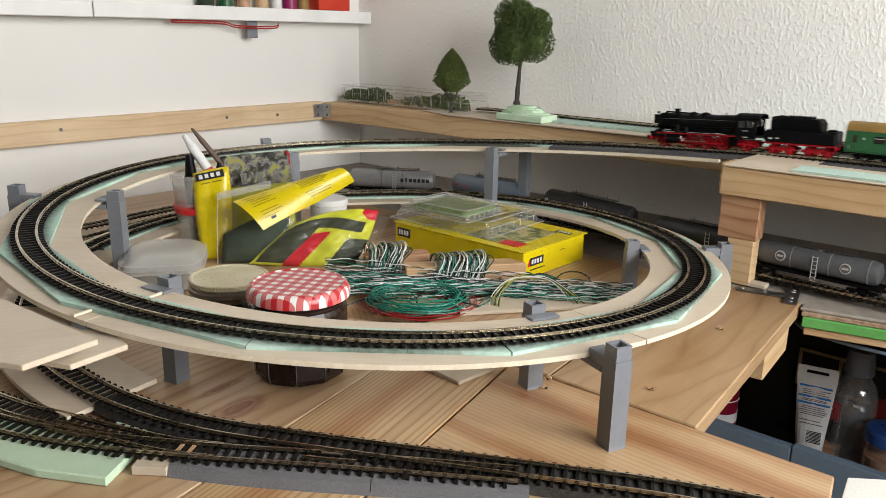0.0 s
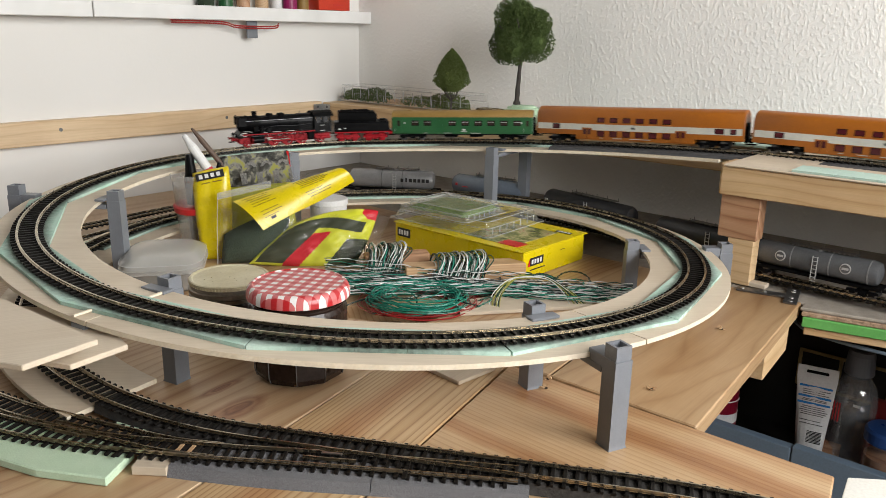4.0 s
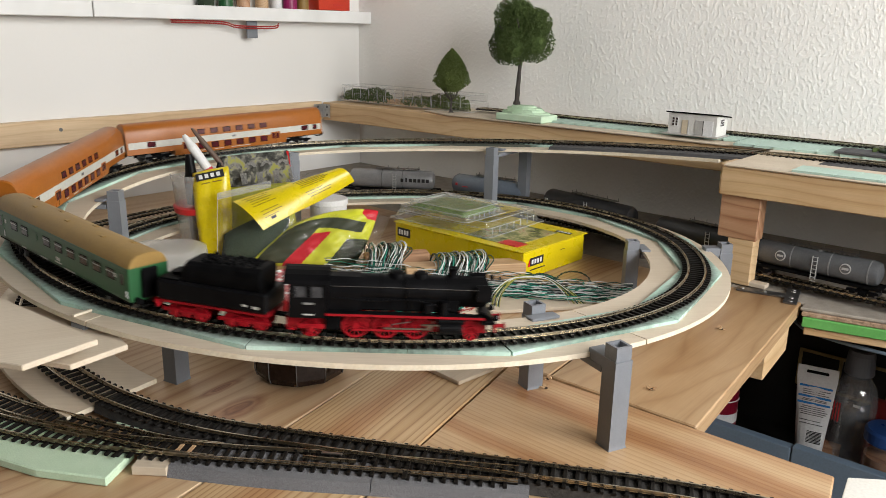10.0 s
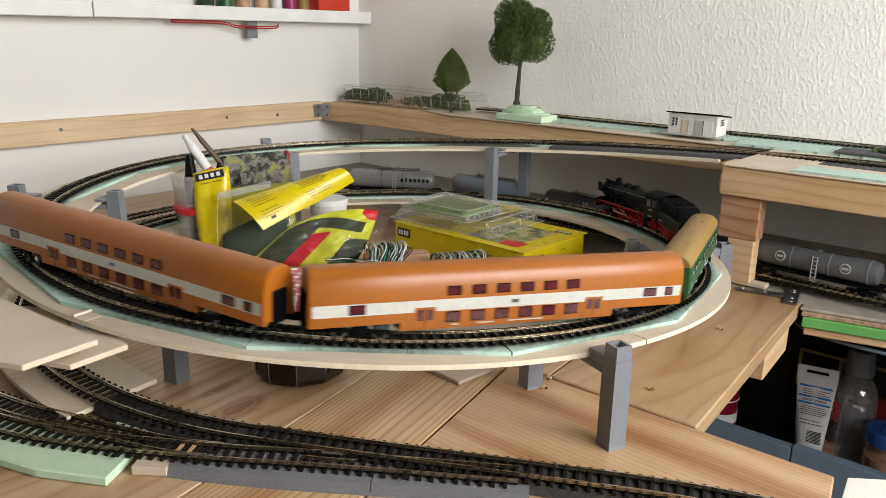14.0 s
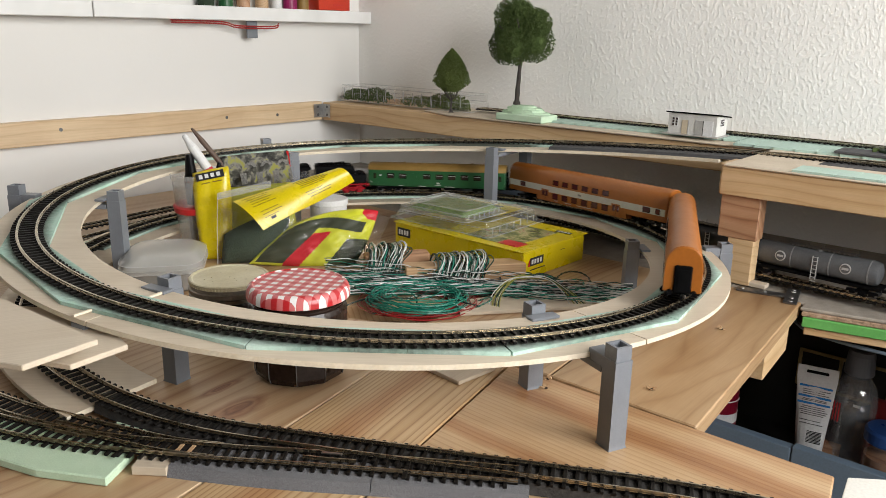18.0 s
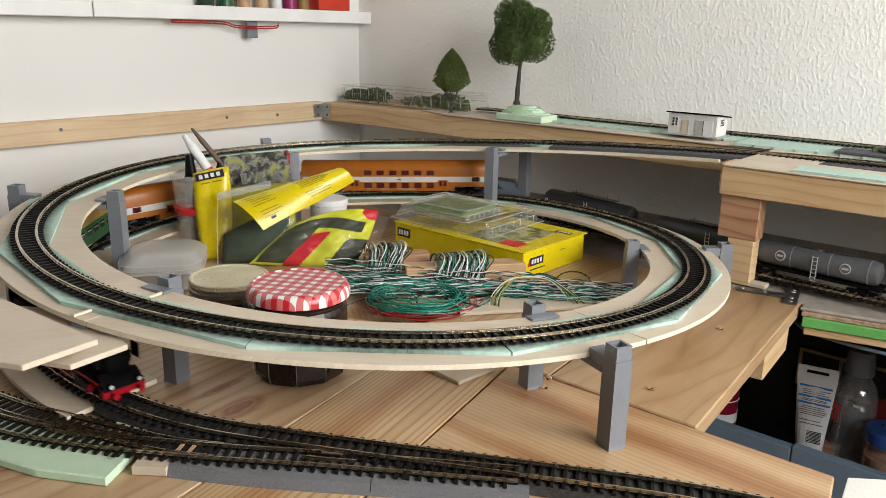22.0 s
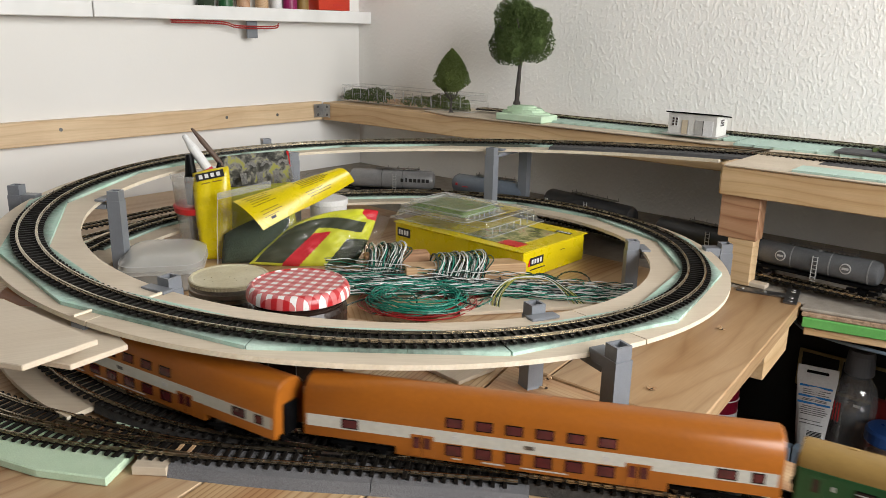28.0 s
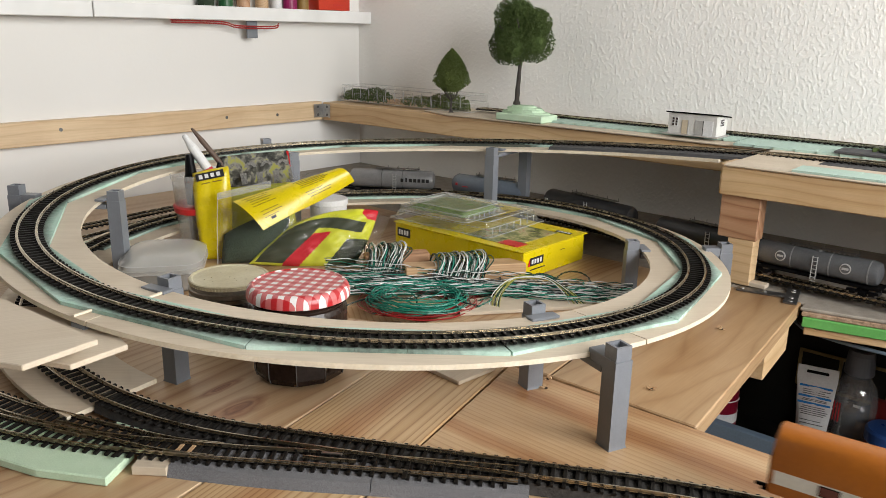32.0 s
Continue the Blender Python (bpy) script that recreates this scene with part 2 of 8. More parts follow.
M_SLEEPER = speckled("dark_plastic_sleeper", (0.007, 0.006, 0.005), (0.013, 0.011, 0.0095), 120, 0.5, 0, 0.15, 0.0003, 900, 0.15, 0.35)
M_RAIL = speckled("nickel_silver_rail", (0.62, 0.56, 0.45), (0.46, 0.40, 0.30), 60, 0.27, 1.0, 0.05, 0.0002, 700)
M_GREYPL = speckled("grey_printed_plastic", (0.170, 0.183, 0.205), (0.20, 0.213, 0.236), 40, 0.40, 0, 0.12, 0.0004, 1100)
M_STEEL = speckled("zinc_steel", (0.55, 0.55, 0.54), (0.42, 0.42, 0.42), 120, 0.38, 1.0, 0.1)
M_DARKSTEEL = speckled("dark_steel", (0.16, 0.16, 0.165), (0.24, 0.24, 0.24), 120, 0.4, 0.9, 0.1)
M_BLACK = speckled("satin_black_paint", (0.003, 0.003, 0.0035), (0.006, 0.006, 0.0068), 90, 0.36, 0, 0.05, 0.0005, 400, 0.11)
M_SOOT = speckled("matt_black_paint", (0.002, 0.002, 0.0023), (0.005, 0.005, 0.0055), 90, 0.55, 0, 0.08, 0.0005, 400, 0.05)
M_RED = speckled("signal_red_paint", (0.36, 0.006, 0.014), (0.27, 0.005, 0.010), 120, 0.45, 0, 0, 0.0005, 400, 0.22)
M_ROD = speckled("bright_rod_metal", (0.40, 0.36, 0.32), (0.28, 0.25, 0.23), 200, 0.35, 1.0)
M_ORANGE = speckled("orange_coach_paint", (0.36, 0.112, 0.011), (0.325, 0.100, 0.010), 35, 0.38, 0, 0.05)
M_CREAM = speckled("grey_white_stripe_paint", (0.52, 0.52, 0.47), (0.57, 0.57, 0.52), 40, 0.45)
M_GREEN = speckled("coach_green_paint", (0.016, 0.088, 0.030), (0.020, 0.104, 0.036), 40, 0.38)
M_TAN = speckled("ochre_roof_paint", (0.25, 0.150, 0.036), (0.30, 0.182, 0.048), 60, 0.55)
M_PANE = speckled("dark_red_tinted_pane", (0.105, 0.014, 0.020), (0.05, 0.010, 0.014), 160, 0.12, 0, 0, 0.0005, 400, 0.6)
M_PANE_G = speckled("brown_tinted_pane", (0.05, 0.032, 0.028), (0.022, 0.016, 0.015), 160, 0.15)
M_SILVER = speckled("pale_grey_trim", (0.55, 0.56, 0.55), (0.5, 0.5, 0.5), 80, 0.45)
M_FINEPRINT = mat("fine_dark_print", 0.4, 0, (0.16, 0.11, 0.01))[0]
# Dark grey pane, mottled paler.
M_CABPANE = speckled("grey_cab_pane", (0.030, 0.031, 0.034), (0.075, 0.077, 0.082), 220, 0.2)
M_LETTER = mat("pale_marking", 0.5, 0, (0.50, 0.50, 0.47))[0]
M_PLATE = mat("dull_number_plate", 0.5, 0, (0.22, 0.22, 0.21))[0]
M_INK = mat("black_print", 0.5, 0, (0.012, 0.012, 0.012))[0]
M_YELLOW = speckled("yellow_card", (0.70, 0.555, 0.006), (0.64, 0.495, 0.005), 25, 0.28, 0, 0.05)
M_YELLOW_B = speckled("lemon_print", (0.66, 0.64, 0.03), (0.60, 0.60, 0.05), 30, 0.28)
M_REDPRINT = speckled("red_print", (0.60, 0.02, 0.025), (0.52, 0.02, 0.02), 50, 0.3)
M_DARKGREEN = speckled("dark_green_flock", (0.012, 0.030, 0.014), (0.030, 0.050, 0.022), 220, 0.8, 0, 0.6, 0.002)
M_WHITEP = speckled("white_plastic", (0.74, 0.74, 0.73), (0.68, 0.68, 0.68), 30, 0.4)
M_BLUEGREY = speckled("blue_grey_board", (0.16, 0.225, 0.30), (0.18, 0.25, 0.325), 30, 0.55)
M_CLEAR = clear("clear_plastic", (0.96, 0.97, 0.97), 0.04, 0.05, 0.3, 1.6)
M_CLEAR_THIN = clear("clear_film", (1, 1, 1), 0.10, 0.015, 0.25, 0.55)
M_SEAL = clear("milky_seal", (0.75, 0.76, 0.75), 0.25, 0.22)
M_TRAY = clear("clear_clamshell", (0.92, 0.94, 0.90), 0.08, 0.07, 0.5, 2.2)
# Milky haze holds the edge glint of clear plastic as colour.
M_RIB = clear("bright_rib_edge", (0.92, 0.94, 0.92), 0.16, 0.30, 0.35, 0.4)
M_TUB = clear("cloudy_tub_plastic", (0.80, 0.80, 0.77), 0.20, 0.29, 0.2, 2.2)
M_CUP = clear("cup_plastic", (0.98, 0.97, 0.94), 0.12, 0.14, 0.2, 2.2)
M_BOTTLE = clear("bottle_plastic", (0.97, 0.98, 0.98), 0.07, 0.12, 0.5, 4.0)
M_SHELF = speckled("white_shelf_paint", (0.86, 0.86, 0.85), (0.82, 0.82, 0.80), 9, 0.5, 0, 0, 0.0005, 14)


# ---- geometry helpers ----
def part(name, bm, material, parent, label="", kind="", at=None, smooth=False):
    """Links a bmesh as one mesh object under a thing, or under a part."""
    me = bpy.data.meshes.new(name)
    bm.to_mesh(me)
    bm.free()
    if material:
        for m in (material if isinstance(material, (list, tuple)) else [material]):
            me.materials.append(m)
    if smooth:
        for p in me.polygons:
            p.use_smooth = True
        me.set_sharp_from_angle(angle=radians(32))
    ob = new(name, me)
    ob.parent = parent
    if at is not None:
        ob.matrix_basis = at
    if label or kind:
        tagged(ob, label=label, kind=kind)
    return ob


def shared(name, me, parent, at):
    ob = new(name, me)
    ob.parent = parent
    ob.matrix_basis = at
    return ob


def thing(name, label, category, at=None, group="", kind=""):
    ob = new(name)
    ob.empty_display_size = 0.01
    if at is not None:
        ob.matrix_basis = at
    return tagged(ob, label, category, group, kind)


def mesh_of(name, bm, material, smooth=False):
    me = bpy.data.meshes.new(name)
    bm.to_mesh(me)
    bm.free()
    for m in (material if isinstance(material, (list, tuple)) else [material]):
        me.materials.append(m)
    if smooth:
        for p in me.polygons:
            p.use_smooth = True
    return me


def B():
    return bmesh.new()


def box(bm, c, s, bev=0.0, m=None, seg=1):
    """A box of size s round c, with its edges bevelled."""
    g = bmesh.ops.create_cube(bm, size=1.0, matrix=Matrix.Translation(c) @ Matrix.Diagonal((*s, 1)))
    if bev:
        es = {e for v in g["verts"] for e in v.link_edges}
        r = bmesh.ops.bevel(bm, geom=list(es), offset=bev, segments=seg, affect="EDGES", profile=0.6)
        vs = {v for f in r["faces"] for v in f.verts} | {v for v in g["verts"] if v.is_valid}
    else:
        vs = set(g["verts"])
    if m is not None:
        bmesh.ops.transform(bm, matrix=m, verts=list(vs))
    return bm


def cyl(bm, p, r, h, seg=16, axis="Z", r2=None, bev=0.0):
    """A cylinder or cone whose middle lies at p."""
    turn = {"Z": Matrix(), "X": pose(0, 0, 0, 0, 90, 0), "Y": pose(0, 0, 0, -90, 0, 0)}[axis]
    g = bmesh.ops.create_cone(bm, cap_ends=True, segments=seg, radius1=r, radius2=r if r2 is None else r2, depth=h,
                              matrix=Matrix.Translation(p) @ turn)
    if bev:
        es = [e for e in {e for v in g["verts"] for e in v.link_edges} if len(e.link_faces) == 2 and any(len(f.verts) > 4 for f in e.link_faces)]
        bmesh.ops.bevel(bm, geom=es, offset=bev, segments=2, affect="EDGES")
    return bm


def prism(bm, poly, z0, z1):
    """An upright prism over a polygon of (x, y)."""
    lo = [bm.verts.new((x, y, z0)) for x, y in poly]
    hi = [bm.verts.new((x, y, z1)) for x, y in poly]
    n = len(poly)
    bm.faces.new(hi)
    bm.faces.new(lo[::-1])
    for i in range(n):
        bm.faces.new((lo[i], lo[(i + 1) % n], hi[(i + 1) % n], hi[i]))
    bmesh.ops.recalc_face_normals(bm, faces=bm.faces)
    return bm


def loft(bm, rings, cap=True, closed=True):
    """Skin over rings of points that all have the same count."""
    vs = [[bm.verts.new(p) for p in r] for r in rings]
    n = len(rings[0])
    for a, b in zip(vs, vs[1:]):
        for i in range(n if closed else n - 1):
            bm.faces.new((a[i], a[(i + 1) % n], b[(i + 1) % n], b[i]))
    if cap:
        bm.faces.new(vs[0][::-1])
        bm.faces.new(vs[-1])
    bmesh.ops.recalc_face_normals(bm, faces=bm.faces)
    return bm


def lathe(bm, profile, seg=32, m=None):
    """A turned body from (radius, z) pairs; a radius of zero closes it."""
    rings = []
    for r, z in profile:
        rings.append([(max(r, 1e-5) * math.cos(2 * math.pi * i / seg), max(r, 1e-5) * math.sin(2 * math.pi * i / seg), z) for i in range(seg)])
    if m is not None:
        rings = [[tuple(m @ Vector(p)) for p in r] for r in rings]
    return loft(bm, rings)


def sweep(bm, pts, profile, cap=True, up=Vector((0, 0, 1))):
    """A profile of (sideways, upwards) carried along points."""
    rings = []
    n = len(pts)
    for i, p in enumerate(pts):
        t = (Vector(pts[min(i + 1, n - 1)]) - Vector(pts[max(i - 1, 0)])).normalized()
        side = t.cross(up).normalized()
        top = side.cross(t).normalized()
        rings.append([tuple(Vector(p) + side * a + top * b) for a, b in profile])
    return loft(bm, rings, cap)


def tube(bm, pts, r, seg=6):
    """A round wire along points, its turn carried on from point to point."""
    rings = []
    n = len(pts)
    ref = None
    for i, p in enumerate(pts):
        t = (Vector(pts[min(i + 1, n - 1)]) - Vector(pts[max(i - 1, 0)])).normalized()
        if ref is None:
            ref = t.orthogonal().normalized()
        ref = (ref - t * ref.dot(t)).normalized()
        b = t.cross(ref)
        rings.append([tuple(Vector(p) + (ref * math.cos(2 * math.pi * k / seg) + b * math.sin(2 * math.pi * k / seg)) * r) for k in range(seg)])
    return loft(bm, rings)


def smooth_line(ctrl, step=0.006):
    """Points at even steps along a Catmull-Rom line."""
    c = [Vector(p) for p in ctrl]
    c = [c[0] * 2 - c[1]] + c + [c[-1] * 2 - c[-2]]
    out = []
    for i in range(1, len(c) - 2):
        p0, p1, p2, p3 = c[i - 1:i + 3]
        n = max(2, int((p2 - p1).length / (step * 0.25)))
        for k in range(n):
            t = k / n
            out.append(0.5 * ((2 * p1) + (p2 - p0) * t + (2 * p0 - 5 * p1 + 4 * p2 - p3) * t * t + (3 * p1 - p0 - 3 * p2 + p3) * t ** 3))
    out.append(c[-2])
    res, d = [out[0]], 0.0
    for a, b in zip(out, out[1:]):
        d += (b - a).length
        if d >= step:
            res.append(b)
            d = 0.0
    return res


def plank(name, poly, z1, z0, heading, material, parent=None, label="", category="", kind="", bev=0.0012):
    """A board over a polygon in the plan, its grain along the heading in degrees."""
    cx = sum(p[0] for p in poly) / len(poly)
    cy = sum(p[1] for p in poly) / len(poly)
    a = radians(-heading)
    loc = [((x - cx) * math.cos(a) - (y - cy) * math.sin(a), (x - cx) * math.sin(a) + (y - cy) * math.cos(a)) for x, y in poly]
    bm = B()
    prism(bm, loc, z0 - z1, 0.0)
    if bev:
        bmesh.ops.bevel(bm, geom=list(bm.edges), offset=bev, segments=1, affect="EDGES")
    ob = part(name, bm, material, parent, label, kind, pose(cx, cy, z1, 0, 0, heading))
    if category:
        tagged(ob, category=category)
    return ob


# ---- the line that the train runs on ----
R_RING, R_LEAD = 0.360, 0.565
TURN_IN = radians(-W_DEG)
PHI_EASE, R_EASE, PHI_END = radians(412.7), 0.374, radians(522.78)   # the lower turn opens out before it leaves the ring
D_OUT, R_OUTWARD = 0.270, 0.61
S_LEAD, S_EASE = -R_LEAD * TURN_IN, R_RING * PHI_EASE
S_END = S_EASE + R_EASE * (PHI_END - PHI_EASE)
Z_KNOTS = [(-3.0, 0.1734), (-0.8, 0.1734), (-0.7, 0.1732), (-0.6, 0.1708), (-0.5, 0.1664), (-0.4, 0.1609), (-0.3, 0.1559), (-0.2, 0.1517), (-0.1, 0.1482), (0.0, 0.1456), (0.3770, 0.1373), (0.7540, 0.1222), (1.1310, 0.1030), (1.5080, 0.0839),
           (1.8850, 0.0715), (2.2619, 0.0624), (2.6389, 0.0555), (3.0159, 0.0460), (3.3049, 0.0332), (6.5, 0.0327)]
ZS, ZV = np.array([k[0] for k in Z_KNOTS]), np.array([k[1] for k in Z_KNOTS])


def rail_z(s):
    return float(np.mean(np.interp(s + np.linspace(-0.06, 0.06, 9), ZS, ZV)))


def line_xy(s, off=0.0):
    """Place in the plan at s metres along the line; off metres to the right of the way of travel."""
    if s >= S_EASE:
        a, d = min(PHI_EASE + (s - S_EASE) / R_EASE, PHI_END), max(s - S_END, 0.0)
        e = R_EASE - R_RING
        p = Vector((-R_EASE * math.sin(a) + e * math.sin(PHI_EASE), R_EASE * math.cos(a) - e * math.cos(PHI_EASE)))
        t = Vector((-math.cos(a), -math.sin(a)))
        p = p + t * min(d, D_OUT)
        if d > D_OUT:
            k = min((d - D_OUT) / R_OUTWARD, radians(50))
            n = Vector((t.y, -t.x))
            p = p + t * R_OUTWARD * math.sin(k) + n * R_OUTWARD * (1 - math.cos(k))
            t = t * math.cos(k) + n * math.sin(k)
            p = p + t * (d - D_OUT - R_OUTWARD * k)
    elif s >= 0:
        a = s / R_RING
        p, t = Vector((-R_RING * math.sin(a), R_RING * math.cos(a))), Vector((-math.cos(a), -math.sin(a)))
    else:
        a = min(-s, -S_LEAD) / R_LEAD
        p = Vector((R_LEAD * math.sin(a), R_RING - R_LEAD + R_LEAD * math.cos(a)))
        t = Vector((-math.cos(a), math.sin(a)))
        if s < S_LEAD:
            p = p - t * (S_LEAD - s)
    return p + Vector((t.y, -t.x)) * off


def line(s, off=0.0, up=0.0):
    p = line_xy(s, off)
    return Vector((p.x, p.y, rail_z(s) + up))


def stations(s0, s1, step):
    n = max(2, int(round((s1 - s0) / step)))
    return [s0 + (s1 - s0) * i / n for i in range(n + 1)]


RAIL_PROFILE = [(-0.0012, -0.0023), (0.0012, -0.0023), (0.0012, -0.0019), (0.0004, -0.0016), (0.0004, -0.0008), (0.0007, -0.0005), (0.0007, -0.0001),
                (0.0004, 0.0), (-0.0004, 0.0), (-0.0007, -0.0001), (-0.0007, -0.0005), (-0.0004, -0.0008), (-0.0004, -0.0016), (-0.0012, -0.0019)]
GAUGE = 0.0167
SLEEPER_STEP = 0.0081


def sleeper_mesh(length=0.0286):
    bm = B()
    box(bm, (0, 0, -0.0034), (0.0028, length, 0.0022), 0.0003)
    for s in (-1, 1):
        box(bm, (0, s * GAUGE / 2, -0.0022), (0.0025, 0.0044, 0.0007))
    return mesh_of("sleeper", bm, M_SLEEPER)


SLEEPER = sleeper_mesh()


def rails_along(pts, parent, off=GAUGE / 2, sides=(-1, 1)):
    """One rail each side of a line of rail-top points."""
    n = len(pts)
    for sd in sides:
        q = []
        for i, p in enumerate(pts):
            t = (Vector(pts[min(i + 1, n - 1)]) - Vector(pts[max(i - 1, 0)])).normalized()
            side = t.cross(Vector((0, 0, 1))).normalized()
            q.append(Vector(p) + side * off * sd)
        bm = B()
        sweep(bm, q, RAIL_PROFILE)
        part("rail", bm, M_RAIL, parent)


def sleepers_along(pts, parent, me=None, webs=True, limit=300):
    """Sleepers at even steps along a fine line of rail-top points, and the thin webs under the rails that tie them."""
    me = me or SLEEPER
    d, last, count = SLEEPER_STEP, None, 0
    rest = []
    n = len(pts)
    for i in range(n - 1):
        p, q = Vector(pts[i]), Vector(pts[i + 1])
        seg = (q - p).length
        while d <= seg:
            c = p + (q - p) * (d / seg)
            t = (Vector(pts[min(i + 2, n - 1)]) - Vector(pts[max(i - 1, 0)])).normalized()
            m = Matrix.Translation(c) @ t.to_track_quat("X", "Z").to_matrix().to_4x4()
            if count < limit:
                shared("sleeper", me, parent, m)
            else:
                rest.append(m)
            count += 1
            d += SLEEPER_STEP
        d -= seg
    if rest:
        bm = B()
        for m in rest:
            bm.from_mesh(me)
            bmesh.ops.transform(bm, matrix=m, verts=bm.verts[-len(me.vertices):])
        part("sleeper_run", bm, M_SLEEPER, parent, kind="stuff")
    if webs:
        for sd in (-1, 1):
            q = []
            for i, p in enumerate(pts):
                t = (Vector(pts[min(i + 1, n - 1)]) - Vector(pts[max(i - 1, 0)])).normalized()
                q.append(Vector(p) + t.cross(Vector((0, 0, 1))).normalized() * sd * GAUGE / 2)
            bm = B()
            sweep(bm, q, [(-0.0009, -0.0040), (0.0009, -0.0040), (0.0009, -0.0026), (-0.0009, -0.0026)])
            part("web", bm, M_SLEEPER, parent)


def track(label, pts, limit=300):
    tr = thing("railway_track", label, "railway track")
    rails_along(pts, tr)
    sleepers_along(pts, tr, limit=limit)
    return tr


# ---- the room ----
def wall_slab(name, a0, a1, b0, b1, z0, z1, material):
    """A wall from room coordinates; its mesh stands in the room's axes."""
    bm = B()
    box(bm, ((a0 + a1) / 2, (b0 + b1) / 2, (z0 + z1) / 2), (a1 - a0, b1 - b0, z1 - z0))
    return part(name, bm, material, None, "", "structure", pose(0, 0, 0, 0, 0, W_DEG))


def build_room():
    t = 0.15
    wall_slab("wall_left", LEFT_A - t, LEFT_A, NEAR_B - t, BACK_B + t, FLOOR_Z, CEIL_Z, M_WALL_SMOOTH)
    wall_slab("wall_back", LEFT_A, RIGHT_A, BACK_B, BACK_B + t, FLOOR_Z, CEIL_Z, M_WALL_ROUGH)
    # Out of view, coloured dark to hold back fill light, as is the ceiling.
    wall_slab("wall_near", LEFT_A, RIGHT_A, NEAR_B - t, NEAR_B, FLOOR_Z, CEIL_Z, M_WALL_DIM)
    bm = B()
    for b0, b1, z0, z1 in ((NEAR_B - t, WIN_B0, FLOOR_Z, CEIL_Z), (WIN_B1, BACK_B + t, FLOOR_Z, CEIL_Z), (WIN_B0, WIN_B1, FLOOR_Z, WIN_Z0), (WIN_B0, WIN_B1, WIN_Z1, CEIL_Z)):
        box(bm, (RIGHT_A + t / 2, (b0 + b1) / 2, (z0 + z1) / 2), (t, b1 - b0, z1 - z0))
    part("wall_right", bm, M_WALL_SMOOTH, None, "", "structure", pose(0, 0, 0, 0, 0, W_DEG))
    bm = B()
    box(bm, ((LEFT_A + RIGHT_A) / 2, (NEAR_B + BACK_B) / 2, CEIL_Z + 0.05), (RIGHT_A - LEFT_A + 0.3, BACK_B - NEAR_B + 0.3, 0.1))
    part("ceiling", bm, M_WALL_DIM, None, "", "structure", pose(0, 0, 0, 0, 0, W_DEG))
    bm = B()
    box(bm, ((LEFT_A + RIGHT_A) / 2, (NEAR_B + BACK_B) / 2, FLOOR_Z - 0.05), (RIGHT_A - LEFT_A + 0.3, BACK_B - NEAR_B + 0.3, 0.1))
    part("floor", bm, wood("floor_boards", (0.30, 0.18, 0.10), (0.25, 0.14, 0.08), (0.18, 0.10, 0.05), 120.0), None, "", "structure", pose(0, 0, 0, 0, 0, W_DEG))


built = so_far()
build_room()
settle(built, ROOM_M)


# ---- the table of pine boards ----
def build_table():
    tb = thing("train_table", "layout table of unpainted pine boards with drilled screw holes", "table")
    th = 0.018

    def P(a, b):
        v = ab(a, b)
        return (v.x, v.y)
    # front board, along the rear wall's way
    f_up0, f_up1 = (0.1305, -0.1895), P(0.5235, -0.0360)
    plank("board", [f_up1, f_up0, (0.0305, -0.3440), (-0.0160, -0.4180), (0.110, -0.560), P(0.5650, -0.255)], 0.0, -th, W_DEG, M_PINE_F, tb)
    # board at the right, along the side
    plank("board", [P(0.2690, -0.0325), P(0.4150, -0.0335), P(0.3800, 0.3610), P(0.2300, 0.3610)], -0.0004, -th, 44.3, M_PINE_B, tb)
    plank("board", [P(0.2675, -0.0325), P(0.2285, 0.3610), P(0.0700, 0.3610), P(0.0900, -0.03), P(0.2350, -0.0325)], -0.0002, -th, 46.0, M_PINE, tb)
    # boards on the near side of the seam
    plank("board", [(0.1280, -0.1890), (0.0285, -0.3440), (-0.0180, -0.4180), (-0.150, -0.420), (0.015, -0.170)], 0.0002, -th, 57.2, M_PINE_R, tb)
    plank("board", [(0.0140, -0.1690), (-0.1510, -0.4200), (-0.300, -0.560), (-0.560, -0.42), (-0.200, 0.020), (0.0395, -0.0840), (0.1360, -0.1870)], 0.0, -th, 50.0, M_PINE_K, tb)
    plank("board", [(-0.150, -0.4215), (-0.0180, -0.4195), (0.1085, -0.5610), (0.10, -0.70), (-0.30, -0.70), (-0.302, -0.5600)], -0.0003, -th, 30.0, M_PINE, tb)
    # far left part, mostly under the ring
    plank("board", [(-0.201, 0.0215), (-0.5610, -0.4190), (-0.78, -0.20), P(-0.76, -0.05), P(-0.76, 0.361), P(0.0690, 0.361), P(0.0690, 0.02)], -0.0002, -th, 44.3, M_PINE, tb)
    plank("base_panel", [P(0.40, -0.05), P(0.365, 0.350), P(-0.75, 0.350), (-0.77, -0.20), (-0.29, -0.68), (0.09, -0.68), P(0.52, -0.20), P(0.50, -0.05)], -th - 0.0004, -th - 0.0044, 44, M_PLY, tb)
    # legs and a batten under the edge
    for a, b in ((0.05, -0.62), (-0.70, 0.30), (-0.2, -0.3)):
        bm = B()
        box(bm, (0, 0, (-0.780 - th) / 2), (0.05, 0.05, 0.780 - th), 0.002)
        v = ab(a, b)
        part("leg", bm, M_SPRUCE, tb, at=pose(v.x, v.y, 0, 0, 0, W_DEG))
    bm = B()
    box(bm, (0, 0, 0), (0.110, 0.022, 0.030), 0.001)
    v = ab(0.372, 0.275)
    part("batten", bm, M_SPRUCE, tb, "sawn softwood batten under the table edge", at=pose(v.x, v.y, -th - 0.0225, 0, 0, 44.3 + 5.0))
    return tb


built = so_far()
build_table()
settle(built, TABLE_M)


# ---- the upper deck along the rear wall, and the rail of timber on the left wall ----



